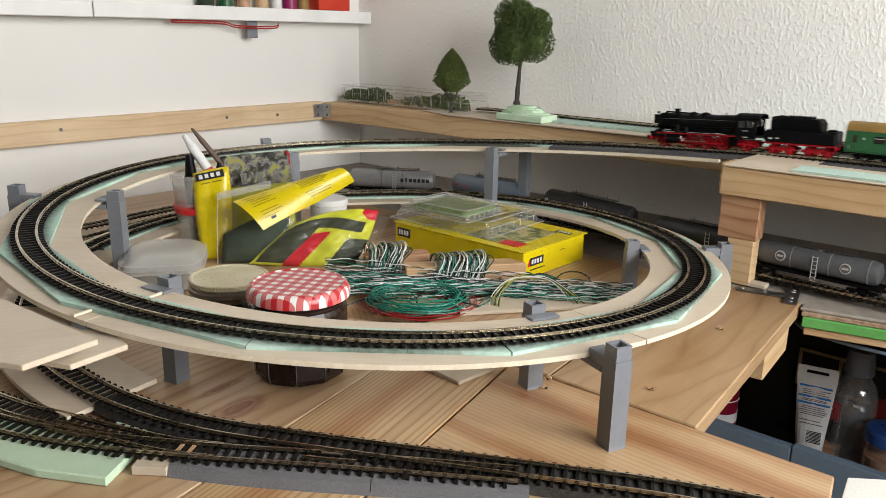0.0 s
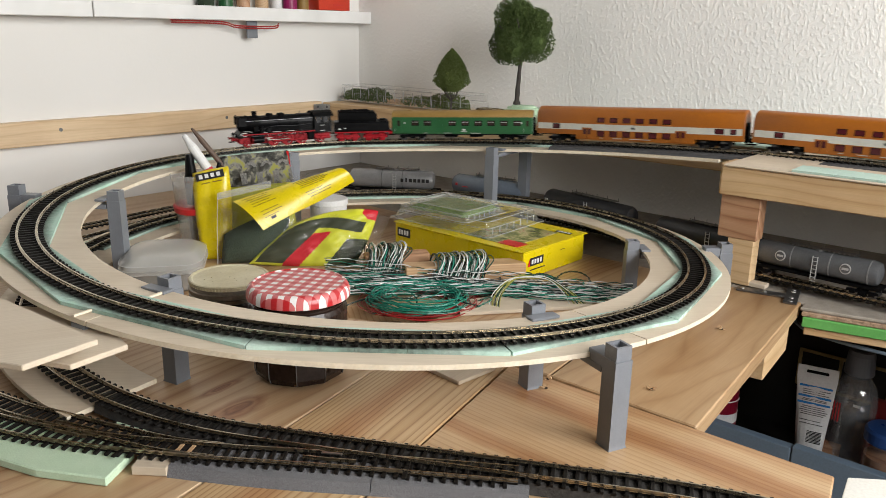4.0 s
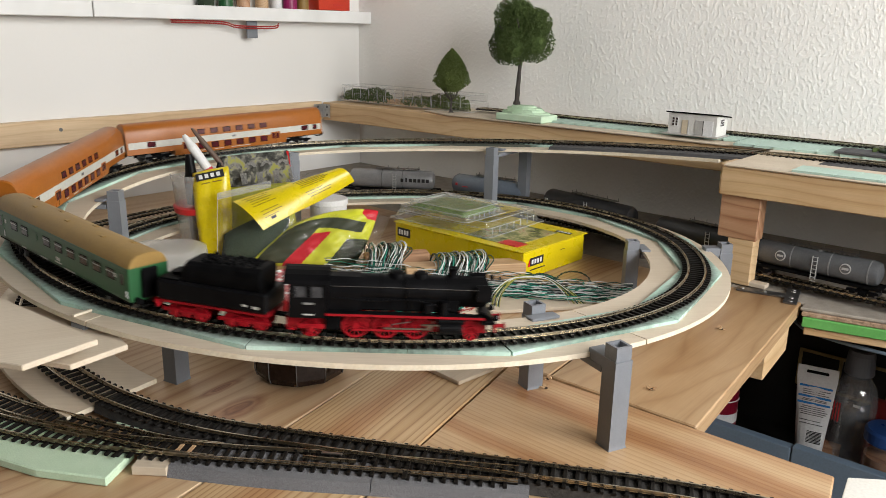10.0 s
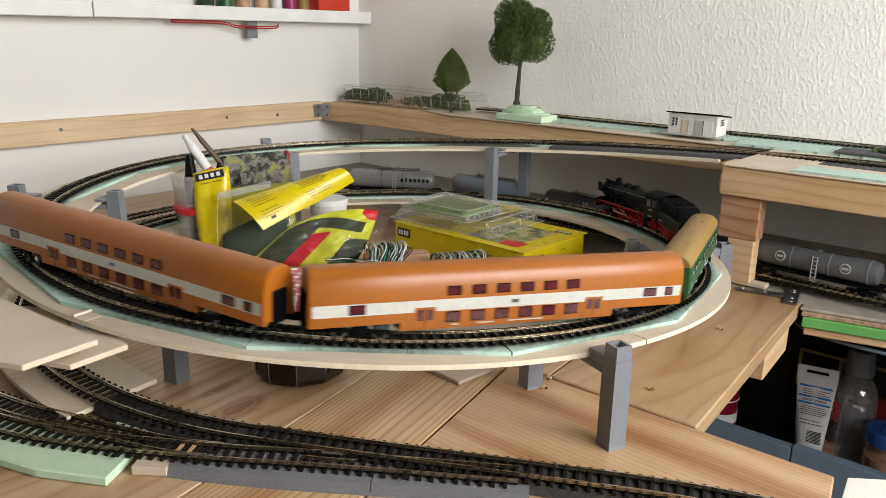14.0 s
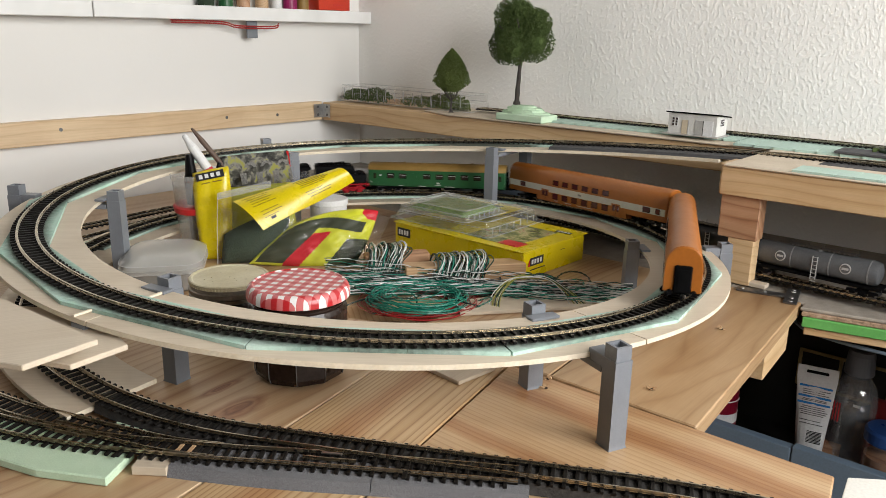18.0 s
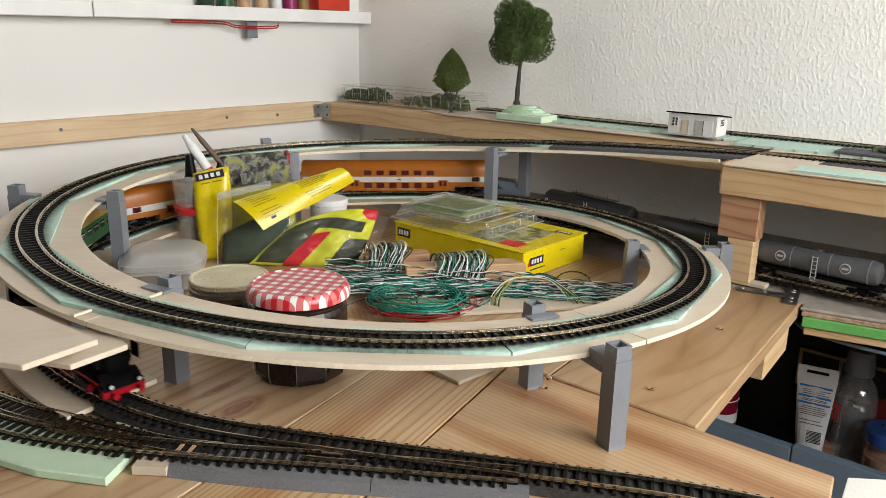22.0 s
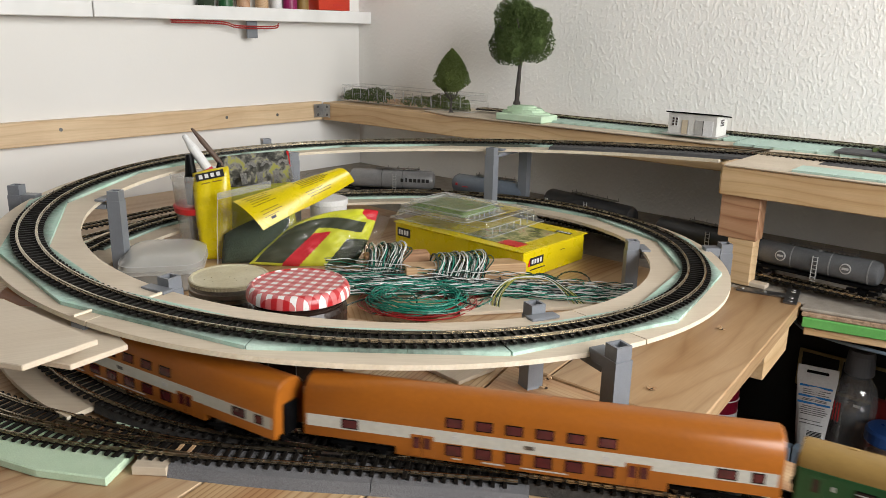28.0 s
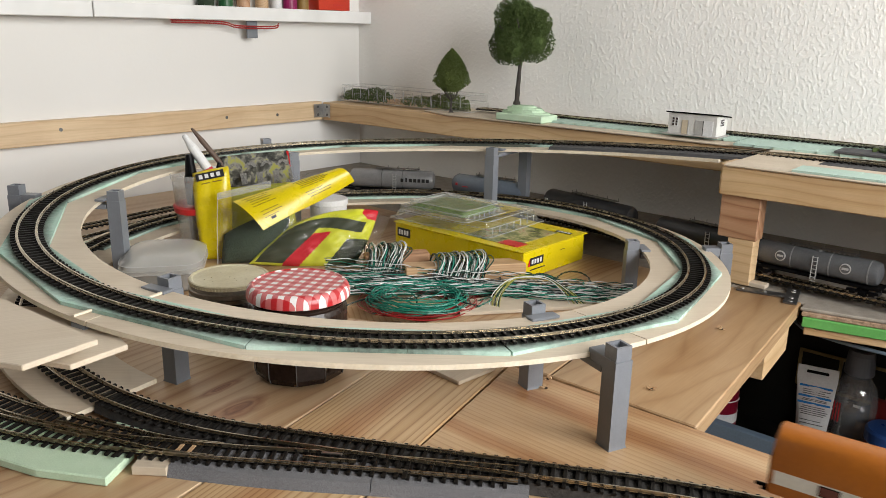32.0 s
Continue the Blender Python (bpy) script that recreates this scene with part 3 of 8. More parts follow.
def timber(name, a0, a1, b0, b1, z0, z1, along, label, category, material=None):
    """A sawn timber; along: 'a' or 'b', the way of its grain."""
    bm = B()
    L, W, H = (a1 - a0, b1 - b0, z1 - z0) if along == "a" else (b1 - b0, a1 - a0, z1 - z0)
    box(bm, (0, 0, 0), (L, W, H), 0.0012)
    c = ab((a0 + a1) / 2, (b0 + b1) / 2)
    return tagged(part(name, bm, material or M_SPRUCE, None, at=pose(c.x, c.y, (z0 + z1) / 2, 0, 0, W_DEG if along == "a" else W_DEG + 90)), label, category)


def build_deck():
    timber("wall_batten", LEFT_A + 0.0005, LEFT_A + 0.0195, -1.6, 0.5790, 0.1105, 0.1520, "b", "knotty pine batten screwed to the smooth white wall", "batten", M_BATTEN)
    timber("deck_beam", -0.7690, 1.6, 0.5800, 0.6000, 0.1105, 0.1505, "a", "long pine beam along the front of the rear deck", "beam")
    timber("deck_beam", 0.2535, 1.6, 0.3830, 0.4060, 0.1145, 0.1515, "a", "pine beam carrying the upper track deck", "beam")
    timber("deck_beam", 0.2380, 0.2530, 0.4200, 0.5790, 0.1080, 0.1500, "b", "short pine cross beam under the upper deck", "beam")
    # deck boards
    plank("deck_board", [tuple(ab(a, b).xy) for a, b in ((-0.769, 0.6005), (1.6, 0.6005), (1.6, 0.7155), (-0.769, 0.7155))], 0.1505, 0.1465, W_DEG, M_SPRUCE, None,
          "pine board deck along the rear wall", "deck")
    plank("deck_board", [tuple(ab(a, b).xy) for a, b in ((-0.385, 0.574), (1.6, 0.574), (1.6, 0.708), (-0.43, 0.708), (-0.47, 0.60))], 0.1545, 0.1510, W_DEG, M_PLY, None,
          "pale plywood sheet laid on the rear deck", "deck")
    plank("deck_board", [tuple(ab(a, b).xy) for a, b in ((0.2560, 0.3800), (1.6, 0.3800), (1.6, 0.5730), (0.2560, 0.5730))], 0.1550, 0.1520, W_DEG, M_PLY, None,
          "pale plywood deck under the incoming track", "deck")
    # post under the beam
    post = thing("deck_post", "stacked reddish and pale wood blocks carrying the upper deck", "post", room_pose(0.2800, 0.4035, 0.0))
    part("block", box(B(), (0, 0, 0), (0.0520, 0.0240, 0.0575), 0.0012), M_POST, post, "reddish knotty block", at=pose(0.0, 0, 0.0853))
    part("block", box(B(), (0, 0, 0), (0.0350, 0.0220, 0.0620), 0.0012), M_SPRUCE, post, "pale block with straight grain", at=pose(0.006, 0, 0.0255))
    # small angle bracket in the corner
    br = thing("angle_bracket", "small zinc angle bracket with four screws in the batten corner", "bracket", room_pose(-0.7690, 0.5795, 0.1320))
    bm = B()
    box(bm, (0.0012, -0.014, 0), (0.0018, 0.026, 0.030), 0.0005)
    part("plate", bm, M_STEEL, br)
    bm = B()
    box(bm, (0.014, -0.0012, 0), (0.026, 0.0018, 0.030), 0.0005)
    part("plate", bm, M_STEEL, br)
    for d in (-0.009, 0.009):
        bm = B()
        cyl(bm, (0.0026, -0.016, d), 0.003, 0.0012, 12, "X")
        part("screw", bm, M_DARKSTEEL, br)
        bm = B()
        cyl(bm, (0.018, -0.0026, d), 0.003, 0.0012, 12, "Y")
        part("screw", bm, M_DARKSTEEL, br)


built = so_far()
build_deck()
settle(built, ROOM_M)


# ---- the plywood helix ----
R_IN, R_OUT = 0.313, 0.394
PLY_DROP, PLY_T = 0.0085, 0.0040


def ply_arc(s0, s1, parent, drop=PLY_DROP, inner=R_RING - R_IN, outer=R_OUT - R_RING):
    """A strip of plywood under the line, with its cut edges paler."""
    rings = []
    for s in stations(s0, s1, 0.012):
        a, b = line(s, -inner), line(s, outer)
        z = rail_z(s) - drop
        rings.append([(a.x, a.y, z), (b.x, b.y, z), (b.x, b.y, z - PLY_T), (a.x, a.y, z - PLY_T)])
    bm = B()
    loft(bm, rings)
    for f in bm.faces:
        f.normal_update()
        f.material_index = 0 if abs(f.normal.z) > 0.6 else 1
    return part("plywood_strip", bm, [M_PLY, M_PLY_EDGE], parent)


RING = thing("helix_ramp", "spiral ramp of pale plywood strips carrying the track", "ramp")
JOINTS = [-0.555, 0.37, 0.925, 1.335, 1.72, 2.20, 2.62, 3.185]
for s0, s1 in zip(JOINTS, JOINTS[1:]):
    ply_arc(s0 + 0.0006, s1 - 0.0006, RING)


def banded_foam():
    """Mint foam with a soft-edged dark brown band along the ring, under the track."""
    m, nt, b = mat("dark_banded_mint_foam", 0.9, 0.0, (0.42, 0.60, 0.51), 0.25)
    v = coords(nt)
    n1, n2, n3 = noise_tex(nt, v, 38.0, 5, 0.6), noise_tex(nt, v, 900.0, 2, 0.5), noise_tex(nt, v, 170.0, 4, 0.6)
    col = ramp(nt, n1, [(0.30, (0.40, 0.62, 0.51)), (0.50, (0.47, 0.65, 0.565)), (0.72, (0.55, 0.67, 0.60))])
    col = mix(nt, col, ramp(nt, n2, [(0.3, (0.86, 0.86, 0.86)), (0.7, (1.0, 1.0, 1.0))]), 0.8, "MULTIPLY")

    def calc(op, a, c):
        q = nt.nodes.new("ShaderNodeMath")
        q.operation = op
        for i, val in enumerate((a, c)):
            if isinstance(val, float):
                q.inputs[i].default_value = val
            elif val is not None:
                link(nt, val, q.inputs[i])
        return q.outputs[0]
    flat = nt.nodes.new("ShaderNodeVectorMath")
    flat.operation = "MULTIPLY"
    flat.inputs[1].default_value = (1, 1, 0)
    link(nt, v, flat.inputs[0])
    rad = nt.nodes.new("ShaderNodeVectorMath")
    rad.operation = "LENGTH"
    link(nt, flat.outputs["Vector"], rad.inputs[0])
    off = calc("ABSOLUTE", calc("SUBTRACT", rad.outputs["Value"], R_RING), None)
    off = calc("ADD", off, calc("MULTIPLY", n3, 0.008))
    dark_band = ramp(nt, calc("MULTIPLY", off, 25.0), [(0.40, (0.93, 0.93, 0.93)), (0.53, (0.45, 0.45, 0.45)), (0.66, (0.0, 0.0, 0.0))])
    col = mix(nt, col, (0.040, 0.036, 0.028), dark_band)
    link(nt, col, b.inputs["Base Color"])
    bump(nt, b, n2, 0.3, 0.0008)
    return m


M_FOAM_RING = banded_foam()


def foam_piece(s0, s1, parent, cuts=5):
    """A length of foam underlay: straight sides between its ends, slit across so that it bends."""
    inner, outer = -0.0155, 0.0255
    bm = B()
    st = stations(s0, s1, (s1 - s0) / cuts)
    a0, a1 = line(s0, inner), line(s1, inner)
    b0, b1 = line(s0, outer), line(s1, outer)
    for k, (u, v) in enumerate(zip(st, st[1:])):
        f0, f1 = k / cuts, (k + 1) / cuts - 0.0012
        qa, qb, qc, qd = a0.lerp(a1, f0), b0.lerp(b1, f0), b0.lerp(b1, f1), a0.lerp(a1, f1)
        z0, z1 = rail_z(u) - PLY_DROP + 0.0001, rail_z(v) - PLY_DROP + 0.0001
        t = 0.0030
        lo = [(qa.x, qa.y, z0), (qb.x, qb.y, z0), (qc.x, qc.y, z1), (qd.x, qd.y, z1)]
        loft(bm, [lo, [(x, y, z + t) for x, y, z in lo]])
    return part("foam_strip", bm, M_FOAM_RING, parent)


FOAM = thing("foam_underlay", "mint green foam underlay strips glued on the plywood ring", "underlay")
s = -0.285
random.seed(5)
while s < 2.70:
    e = min(s + random.uniform(0.14, 0.18), 2.75)
    foam_piece(s, e - 0.001, FOAM, 5)
    s = e

# ---- tracks ----
track("dark curved model track climbing the upper turn of the helix", [line(s) for s in stations(0.0, 2.2619, 0.006)])
track("dark curved model track on the lower turn of the helix", [line(s) for s in stations(2.2619, S_END, 0.006)])
RISER = thing("track_riser", "narrow dark foam riser under the track that leaves the helix", "riser")
for s0, s1 in ((3.187, 3.45), (3.4505, 3.90), (3.9005, S_END + 1.45)):
    bm = B()
    sweep(bm, [line(s, 0.0, -0.0046) for s in stations(s0, s1, 0.02)], [(-0.0135, -0.0080), (0.0135, -0.0080), (0.0125, 0.0), (-0.0125, 0.0)])
    part("riser_strip", bm, M_BED, RISER)
track("dark model track leaving the helix across the table front", [line(s) for s in stations(S_END, S_END + 1.5, 0.008)])
track("model track leading onto the upper deck", [line(s) for s in stations(-1.6, 0.0, 0.012)])

# ---- the train ----
TRAIN, WHEELS = [], []


def bogie(parent, x, wheelbase=0.0288, r=0.0054, material=None, length=0.040, name="bogie", frame_mat=None):
    """A two-axle bogie: side frames, bolster and two wheelsets."""
    bm = B()
    for sd in (-1, 1):
        box(bm, (0, sd * 0.0112, 0.0066), (length, 0.0016, 0.0030), 0.0004)
        for k in (-1, 1):
            box(bm, (k * wheelbase / 2, sd * 0.0116, 0.0054), (0.0062, 0.0026, 0.0052), 0.0005)
        box(bm, (0, sd * 0.0116, 0.0050), (0.0080, 0.0022, 0.0044), 0.0005)
    box(bm, (0, 0, 0.0082), (0.012, 0.0215, 0.0026), 0.0005)
    bg = part(name, bm, frame_mat or M_SOOT, parent, at=pose(x, 0, 0))
    for k in (-1, 1):
        wheelset(bg, k * wheelbase / 2, r, material or M_DARKSTEEL)
    return bg


def wheelset(parent, x, r, material, spokes=0, name="wheelset", z=None):
    bm = B()
    for sd in (-1, 1):
        y = sd * 0.0083
        if not spokes:
            cyl(bm, (0, y, 0), r, 0.0024, 24, "Y", bev=0.0003)
            cyl(bm, (0, y - sd * 0.0014, 0), r + 0.0008, 0.0006, 24, "Y")
        else:
            for rr0, rr1, w in ((r, r * 0.82, 0.0024), (r + 0.0007, r * 0.85, 0.0006)):
                yy = y if w > 0.001 else y - sd * 0.0014
                rings = []
                for rr, dy in ((rr0, -w / 2), (rr0, w / 2), (rr1, w / 2), (rr1, -w / 2), (rr0, -w / 2)):
                    rings.append([(rr * math.cos(2 * math.pi * i / 28), yy + dy, rr * math.sin(2 * math.pi * i / 28)) for i in range(28)])
                loft(bm, rings, cap=False)
            cyl(bm, (0, y, 0), r * 0.24, 0.0028, 14, "Y")
            for i in range(spokes):
                a = 360 / spokes * i
                box(bm, (0, 0, r * 0.5), (0.0008, 0.0012, r * 0.75), 0, Matrix.Translation((0, y, 0)) @ pose(0, 0, 0, 0, a, 0))
            # counterweight
            box(bm, (0, 0, r * 0.62), (r * 0.75, 0.0016, r * 0.28), 0, Matrix.Translation((0, y, 0)) @ pose(0, 0, 0, 0, 180, 0))
    cyl(bm, (0, 0, 0), 0.0010, 0.017, 8, "Y")
    return part(name, bm, material, parent, at=pose(x, 0, r if z is None else z))


def coach_section(half_w, z0, shape):
    """One cross-section from bottom left round to bottom right; shape: (y share, z) pairs."""
    pts = [(-half_w * f, z) for f, z in shape]
    pts = [(y, max(z, z0)) for y, z in pts]
    return pts + [(-y, z) for y, z in pts[::-1]]


DD_SHAPE = [(0.93, 0.0), (1.0, 0.0125), (1.0, 0.0290), (0.985, 0.0335), (0.955, 0.0385), (0.90, 0.0430), (0.80, 0.0468), (0.62, 0.0500), (0.40, 0.0518), (0.15, 0.0526)]


def dd_half(z):
    zs = [p[1] for p in DD_SHAPE]
    return 0.0162 * float(np.interp(z, zs, [p[0] for p in DD_SHAPE]))


def side_panel(bm, x0, x1, z0, z1, sd, shape_half, proud=0.0002, thick=0.0006):
    """A flat pane lying on the leaning side of a coach."""
    y0, y1 = shape_half(z0), shape_half(z1)
    o = [(x0, sd * (y0 + proud), z0), (x1, sd * (y0 + proud), z0), (x1, sd * (y1 + proud), z1), (x0, sd * (y1 + proud), z1)]
    i = [(x, y - sd * thick, z) for x, y, z in o]
    return loft(bm, [i, o])


def pane(parent, x0, x1, z0, z1, sd, half, glass, rim, name="window", bar=False):
    """A coach window: a raised rim and a sunken dark pane."""
    w = part(name, side_panel(B(), x0, x1, z0, z1, sd, half, 0.00035), rim, parent)
    e = 0.0007
    part("pane", side_panel(B(), x0 + e, x1 - e, z0 + e, z1 - e, sd, half, 0.0005), glass, w)
    if bar:
        zb = z1 - (z1 - z0) * 0.34
        part("bar", side_panel(B(), x0 + e, x1 - e, zb, zb + 0.0007, sd, half, 0.0007), M_SILVER, w)
    return w


def marking(parent, x, z, w, h, sd, half, material=None):
    part("marking", side_panel(B(), x - w / 2, x + w / 2, z - h / 2, z + h / 2, sd, half, 0.0005), material or M_LETTER, parent)


def double_decker(label):
    L = 0.3050
    c = thing("passenger_coach", label, "coach", group="double-deck coaches")
    zb_end, zb_mid = 0.0122, 0.0058
    xs = [(-L / 2, zb_end), (-L * 0.290, zb_end), (-L * 0.2895, zb_mid), (L * 0.2895, zb_mid), (L * 0.290, zb_end), (L / 2, zb_end)]
    rings = []
    for x, zb in xs:
        sec = []
        for k, (y, z) in enumerate(coach_section(0.0162, zb, DD_SHAPE)):
            sec.append((x, y, z))
        rings.append(sec)
    # rounded shoulders of the roof at both ends
    first, last = rings[0], rings[-1]

    def shrunk(r, dx):
        return [(r[0][0] + dx, y * 0.965, z - (0.0012 if z > 0.03 else 0)) for _, y, z in r]
    rings = [shrunk(first, -0.0016)] + rings + [shrunk(last, 0.0016)]
    body = part("body", loft(B(), rings), M_ORANGE, c, smooth=True)
    F = lambda f: (f - 0.4925) * L
    for sd in (-1, 1):
        fl = sd  # windows are mirrored on the far side
        part("stripe", side_panel(B(), -L / 2 + 0.0008, L / 2 - 0.0008, 0.0198, 0.0286, sd, dd_half, 0.00018), M_CREAM, c, "grey-white stripe along the side")
        for k in range(6):
            x = F(0.334 + 0.0646 * k) * -fl
            w = 0.0058
            pane(c, x - w, x + w, 0.0312, 0.0382, sd, dd_half, M_PANE, M_SOOT)
            pane(c, x - w, x + w, 0.0108, 0.0190, sd, dd_half, M_PANE, M_SOOT)
        for f in (0.263, 0.722):
            x = F(f) * -fl
            d = part("door", side_panel(B(), x - 0.0080, x + 0.0080, 0.0075, 0.0232, sd, dd_half, 0.0004), M_ORANGE, c, "orange double-leaf door")
            for k in (-1, 1):
                part("pane", side_panel(B(), x + k * 0.0036 - 0.0022, x + k * 0.0036 + 0.0022, 0.0135, 0.0215, sd, dd_half, 0.0006), M_PANE, d)
            part("door_leaf_gap", side_panel(B(), x - 0.0002, x + 0.0002, 0.0078, 0.0228, sd, dd_half, 0.0006), M_SOOT, d)
        for f, w in ((0.0975, 0.0060), (0.893, 0.0062), (0.953, 0.0038)):
            x = F(f) * -fl
            pane(c, x - w, x + w, 0.0208, 0.0278, sd, dd_half, M_PANE, M_SOOT)
        for f, w in ((0.335, 0.0020), (0.497, 0.0030), (0.655, 0.0020)):
            marking(c, F(f) * -fl, 0.0242, w * 2, 0.0026, sd, dd_half, M_SILVER if w < 0.0025 else M_DARKSTEEL)
        for f, w in ((0.34, 0.006), (0.42, 0.014), (0.53, 0.030)):
            marking(c, F(f) * -fl, 0.0088, w, 0.0008, sd, dd_half)
    for e in (-1, 1):
        g = part("gangway", box(B(), (e * (L / 2 + 0.0022), 0, 0.0235), (0.0030, 0.0150, 0.0250), 0.0012), M_SOOT, c, "dark rubber gangway bellows")
        part("gangway_door", box(B(), (e * (L / 2 + 0.0040), 0, 0.0225), (0.0006, 0.0088, 0.0200), 0.0002), M_SOOT, g)
        for sd in (-1, 1):
            part("buffer", cyl(B(), (e * (L / 2 + 0.0035), sd * 0.0100, 0.0122), 0.0022, 0.0050, 12, "X"), M_SOOT, c)
        part("underframe", box(B(), (e * L * 0.395, 0, 0.0118), (L * 0.19, 0.0240, 0.0020), 0.0004), M_SOOT, c)
        part("coupling", box(B(), (e * (L / 2 + 0.006), 0, 0.0075), (0.0120, 0.0030, 0.0016), 0.0004), M_SOOT, c)
    bogs = [(bogie(c, x, 0.0288, 0.0054, None, 0.046), x) for x in (-0.1130, 0.1130)]
    return c, bogs


GR_SHAPE = [(0.95, 0.0), (1.0, 0.0130), (1.0, 0.0340), (0.985, 0.0362), (0.93, 0.0392), (0.80, 0.0424), (0.55, 0.0450), (0.20, 0.0462)]


def gr_half(z):
    return 0.0160 * float(np.interp(z, [p[1] for p in GR_SHAPE], [p[0] for p in GR_SHAPE]))


def green_coach():
    L = 0.2190
    c = thing("passenger_coach", "dark green model passenger coach with an ochre roof", "coach")
    zb = 0.0105
    body_shape = GR_SHAPE[:4]
    sec = coach_section(0.0160, zb, body_shape)
    rings = [[(x, y * k, z) for y, z in sec] for x, k in ((-L / 2 - 0.0012, 0.96), (-L / 2, 1.0), (L / 2, 1.0), (L / 2 + 0.0012, 0.96))]
    part("body", loft(B(), rings), M_GREEN, c)
    top = [(-0.0160 * f, z) for f, z in GR_SHAPE[3:]]
    top = top + [(-y, z) for y, z in top[::-1]]
    rings = [[(x, y * k * 1.01, 0.0362 + (z - 0.0362) * k) for y, z in top] for x, k in ((-L / 2 - 0.0016, 0.95), (-L / 2 + 0.001, 1.0), (L / 2 - 0.001, 1.0), (L / 2 + 0.0016, 0.95))]
    part("roof", loft(B(), rings), M_TAN, c, "ochre painted arched roof", smooth=True)
    for k in range(7):
        part("roof_vent", box(B(), ((k - 3) * 0.028, 0.0045 * (-1) ** k, 0.0461), (0.0055, 0.0030, 0.0012), 0.0004), M_TAN, c)
    for sd in (-1, 1):
        part("cornice", side_panel(B(), -L / 2, L / 2, 0.0350, 0.0360, sd, gr_half, 0.0004), M_GREEN, c)
        for f in (-0.335, -0.245, -0.065, 0.028, 0.120, 0.212, 0.304, 0.396):
            x = f * L * sd * -1
            pane(c, x - 0.0058, x + 0.0058, 0.0232, 0.0312, sd, gr_half, M_PANE_G, M_SOOT, bar=True)
        x = -0.155 * L * sd * -1
        pane(c, x - 0.0034, x + 0.0034, 0.0232, 0.0312, sd, gr_half, M_GREEN, M_GREEN)
        for f in (-0.455, 0.468):
            x = f * L * sd * -1
            d = part("door", side_panel(B(), x - 0.0048, x + 0.0048, 0.0120, 0.0325, sd, gr_half, 0.0003), M_GREEN, c, "narrow green end door")
            part("pane", side_panel(B(), x - 0.0020, x + 0.0020, 0.0225, 0.0310, sd, gr_half, 0.0005), M_PANE_G, d)
            part("handrail", side_panel(B(), x + 0.0056, x + 0.0061, 0.0140, 0.0190, sd, gr_half, 0.0008), M_SILVER, d)
            marking(c, x - 0.0095 * (1 if f * sd < 0 else -1), 0.0275, 0.0020, 0.0030, sd, gr_half)
        marking(c, -0.018 * L * sd, 0.0170, 0.0052, 0.0026, sd, gr_half)
        marking(c, -0.018 * L * sd, 0.0140, 0.0100, 0.0009, sd, gr_half)
        for f, w in ((-0.10, 0.016), (0.10, 0.012), (0.26, 0.007)):
            marking(c, f * L * sd, 0.0118, w, 0.0008, sd, gr_half)
        part("solebar", box(B(), (0, sd * 0.0145, 0.0098), (L * 0.98, 0.0012, 0.0016)), M_SOOT, c)
    for e in (-1, 1):
        part("gangway", box(B(), (e * (L / 2 + 0.0024), 0, 0.0235), (0.0030, 0.0130, 0.0230), 0.0012), M_SOOT, c, "dark rubber gangway bellows")
        for sd in (-1, 1):
            part("buffer", cyl(B(), (e * (L / 2 + 0.0035), sd * 0.0100, 0.0115), 0.0023, 0.0052, 12, "X"), M_SOOT, c)
        part("coupling", box(B(), (e * (L / 2 + 0.006), 0, 0.0075), (0.0120, 0.0030, 0.0016), 0.0004), M_SOOT, c)
    for x in (-0.022, 0.018):
        part("equipment_box", box(B(), (x, 0, 0.0075), (0.020, 0.018, 0.0050), 0.0006), M_SOOT, c)
    part("underframe", box(B(), (0, 0, 0.0098), (L * 0.97, 0.0260, 0.0014)), M_SOOT, c)
    bogs = [(bogie(c, x, 0.0288, 0.0054, None, 0.042), x) for x in (-0.0800, 0.0800)]
    return c, bogs


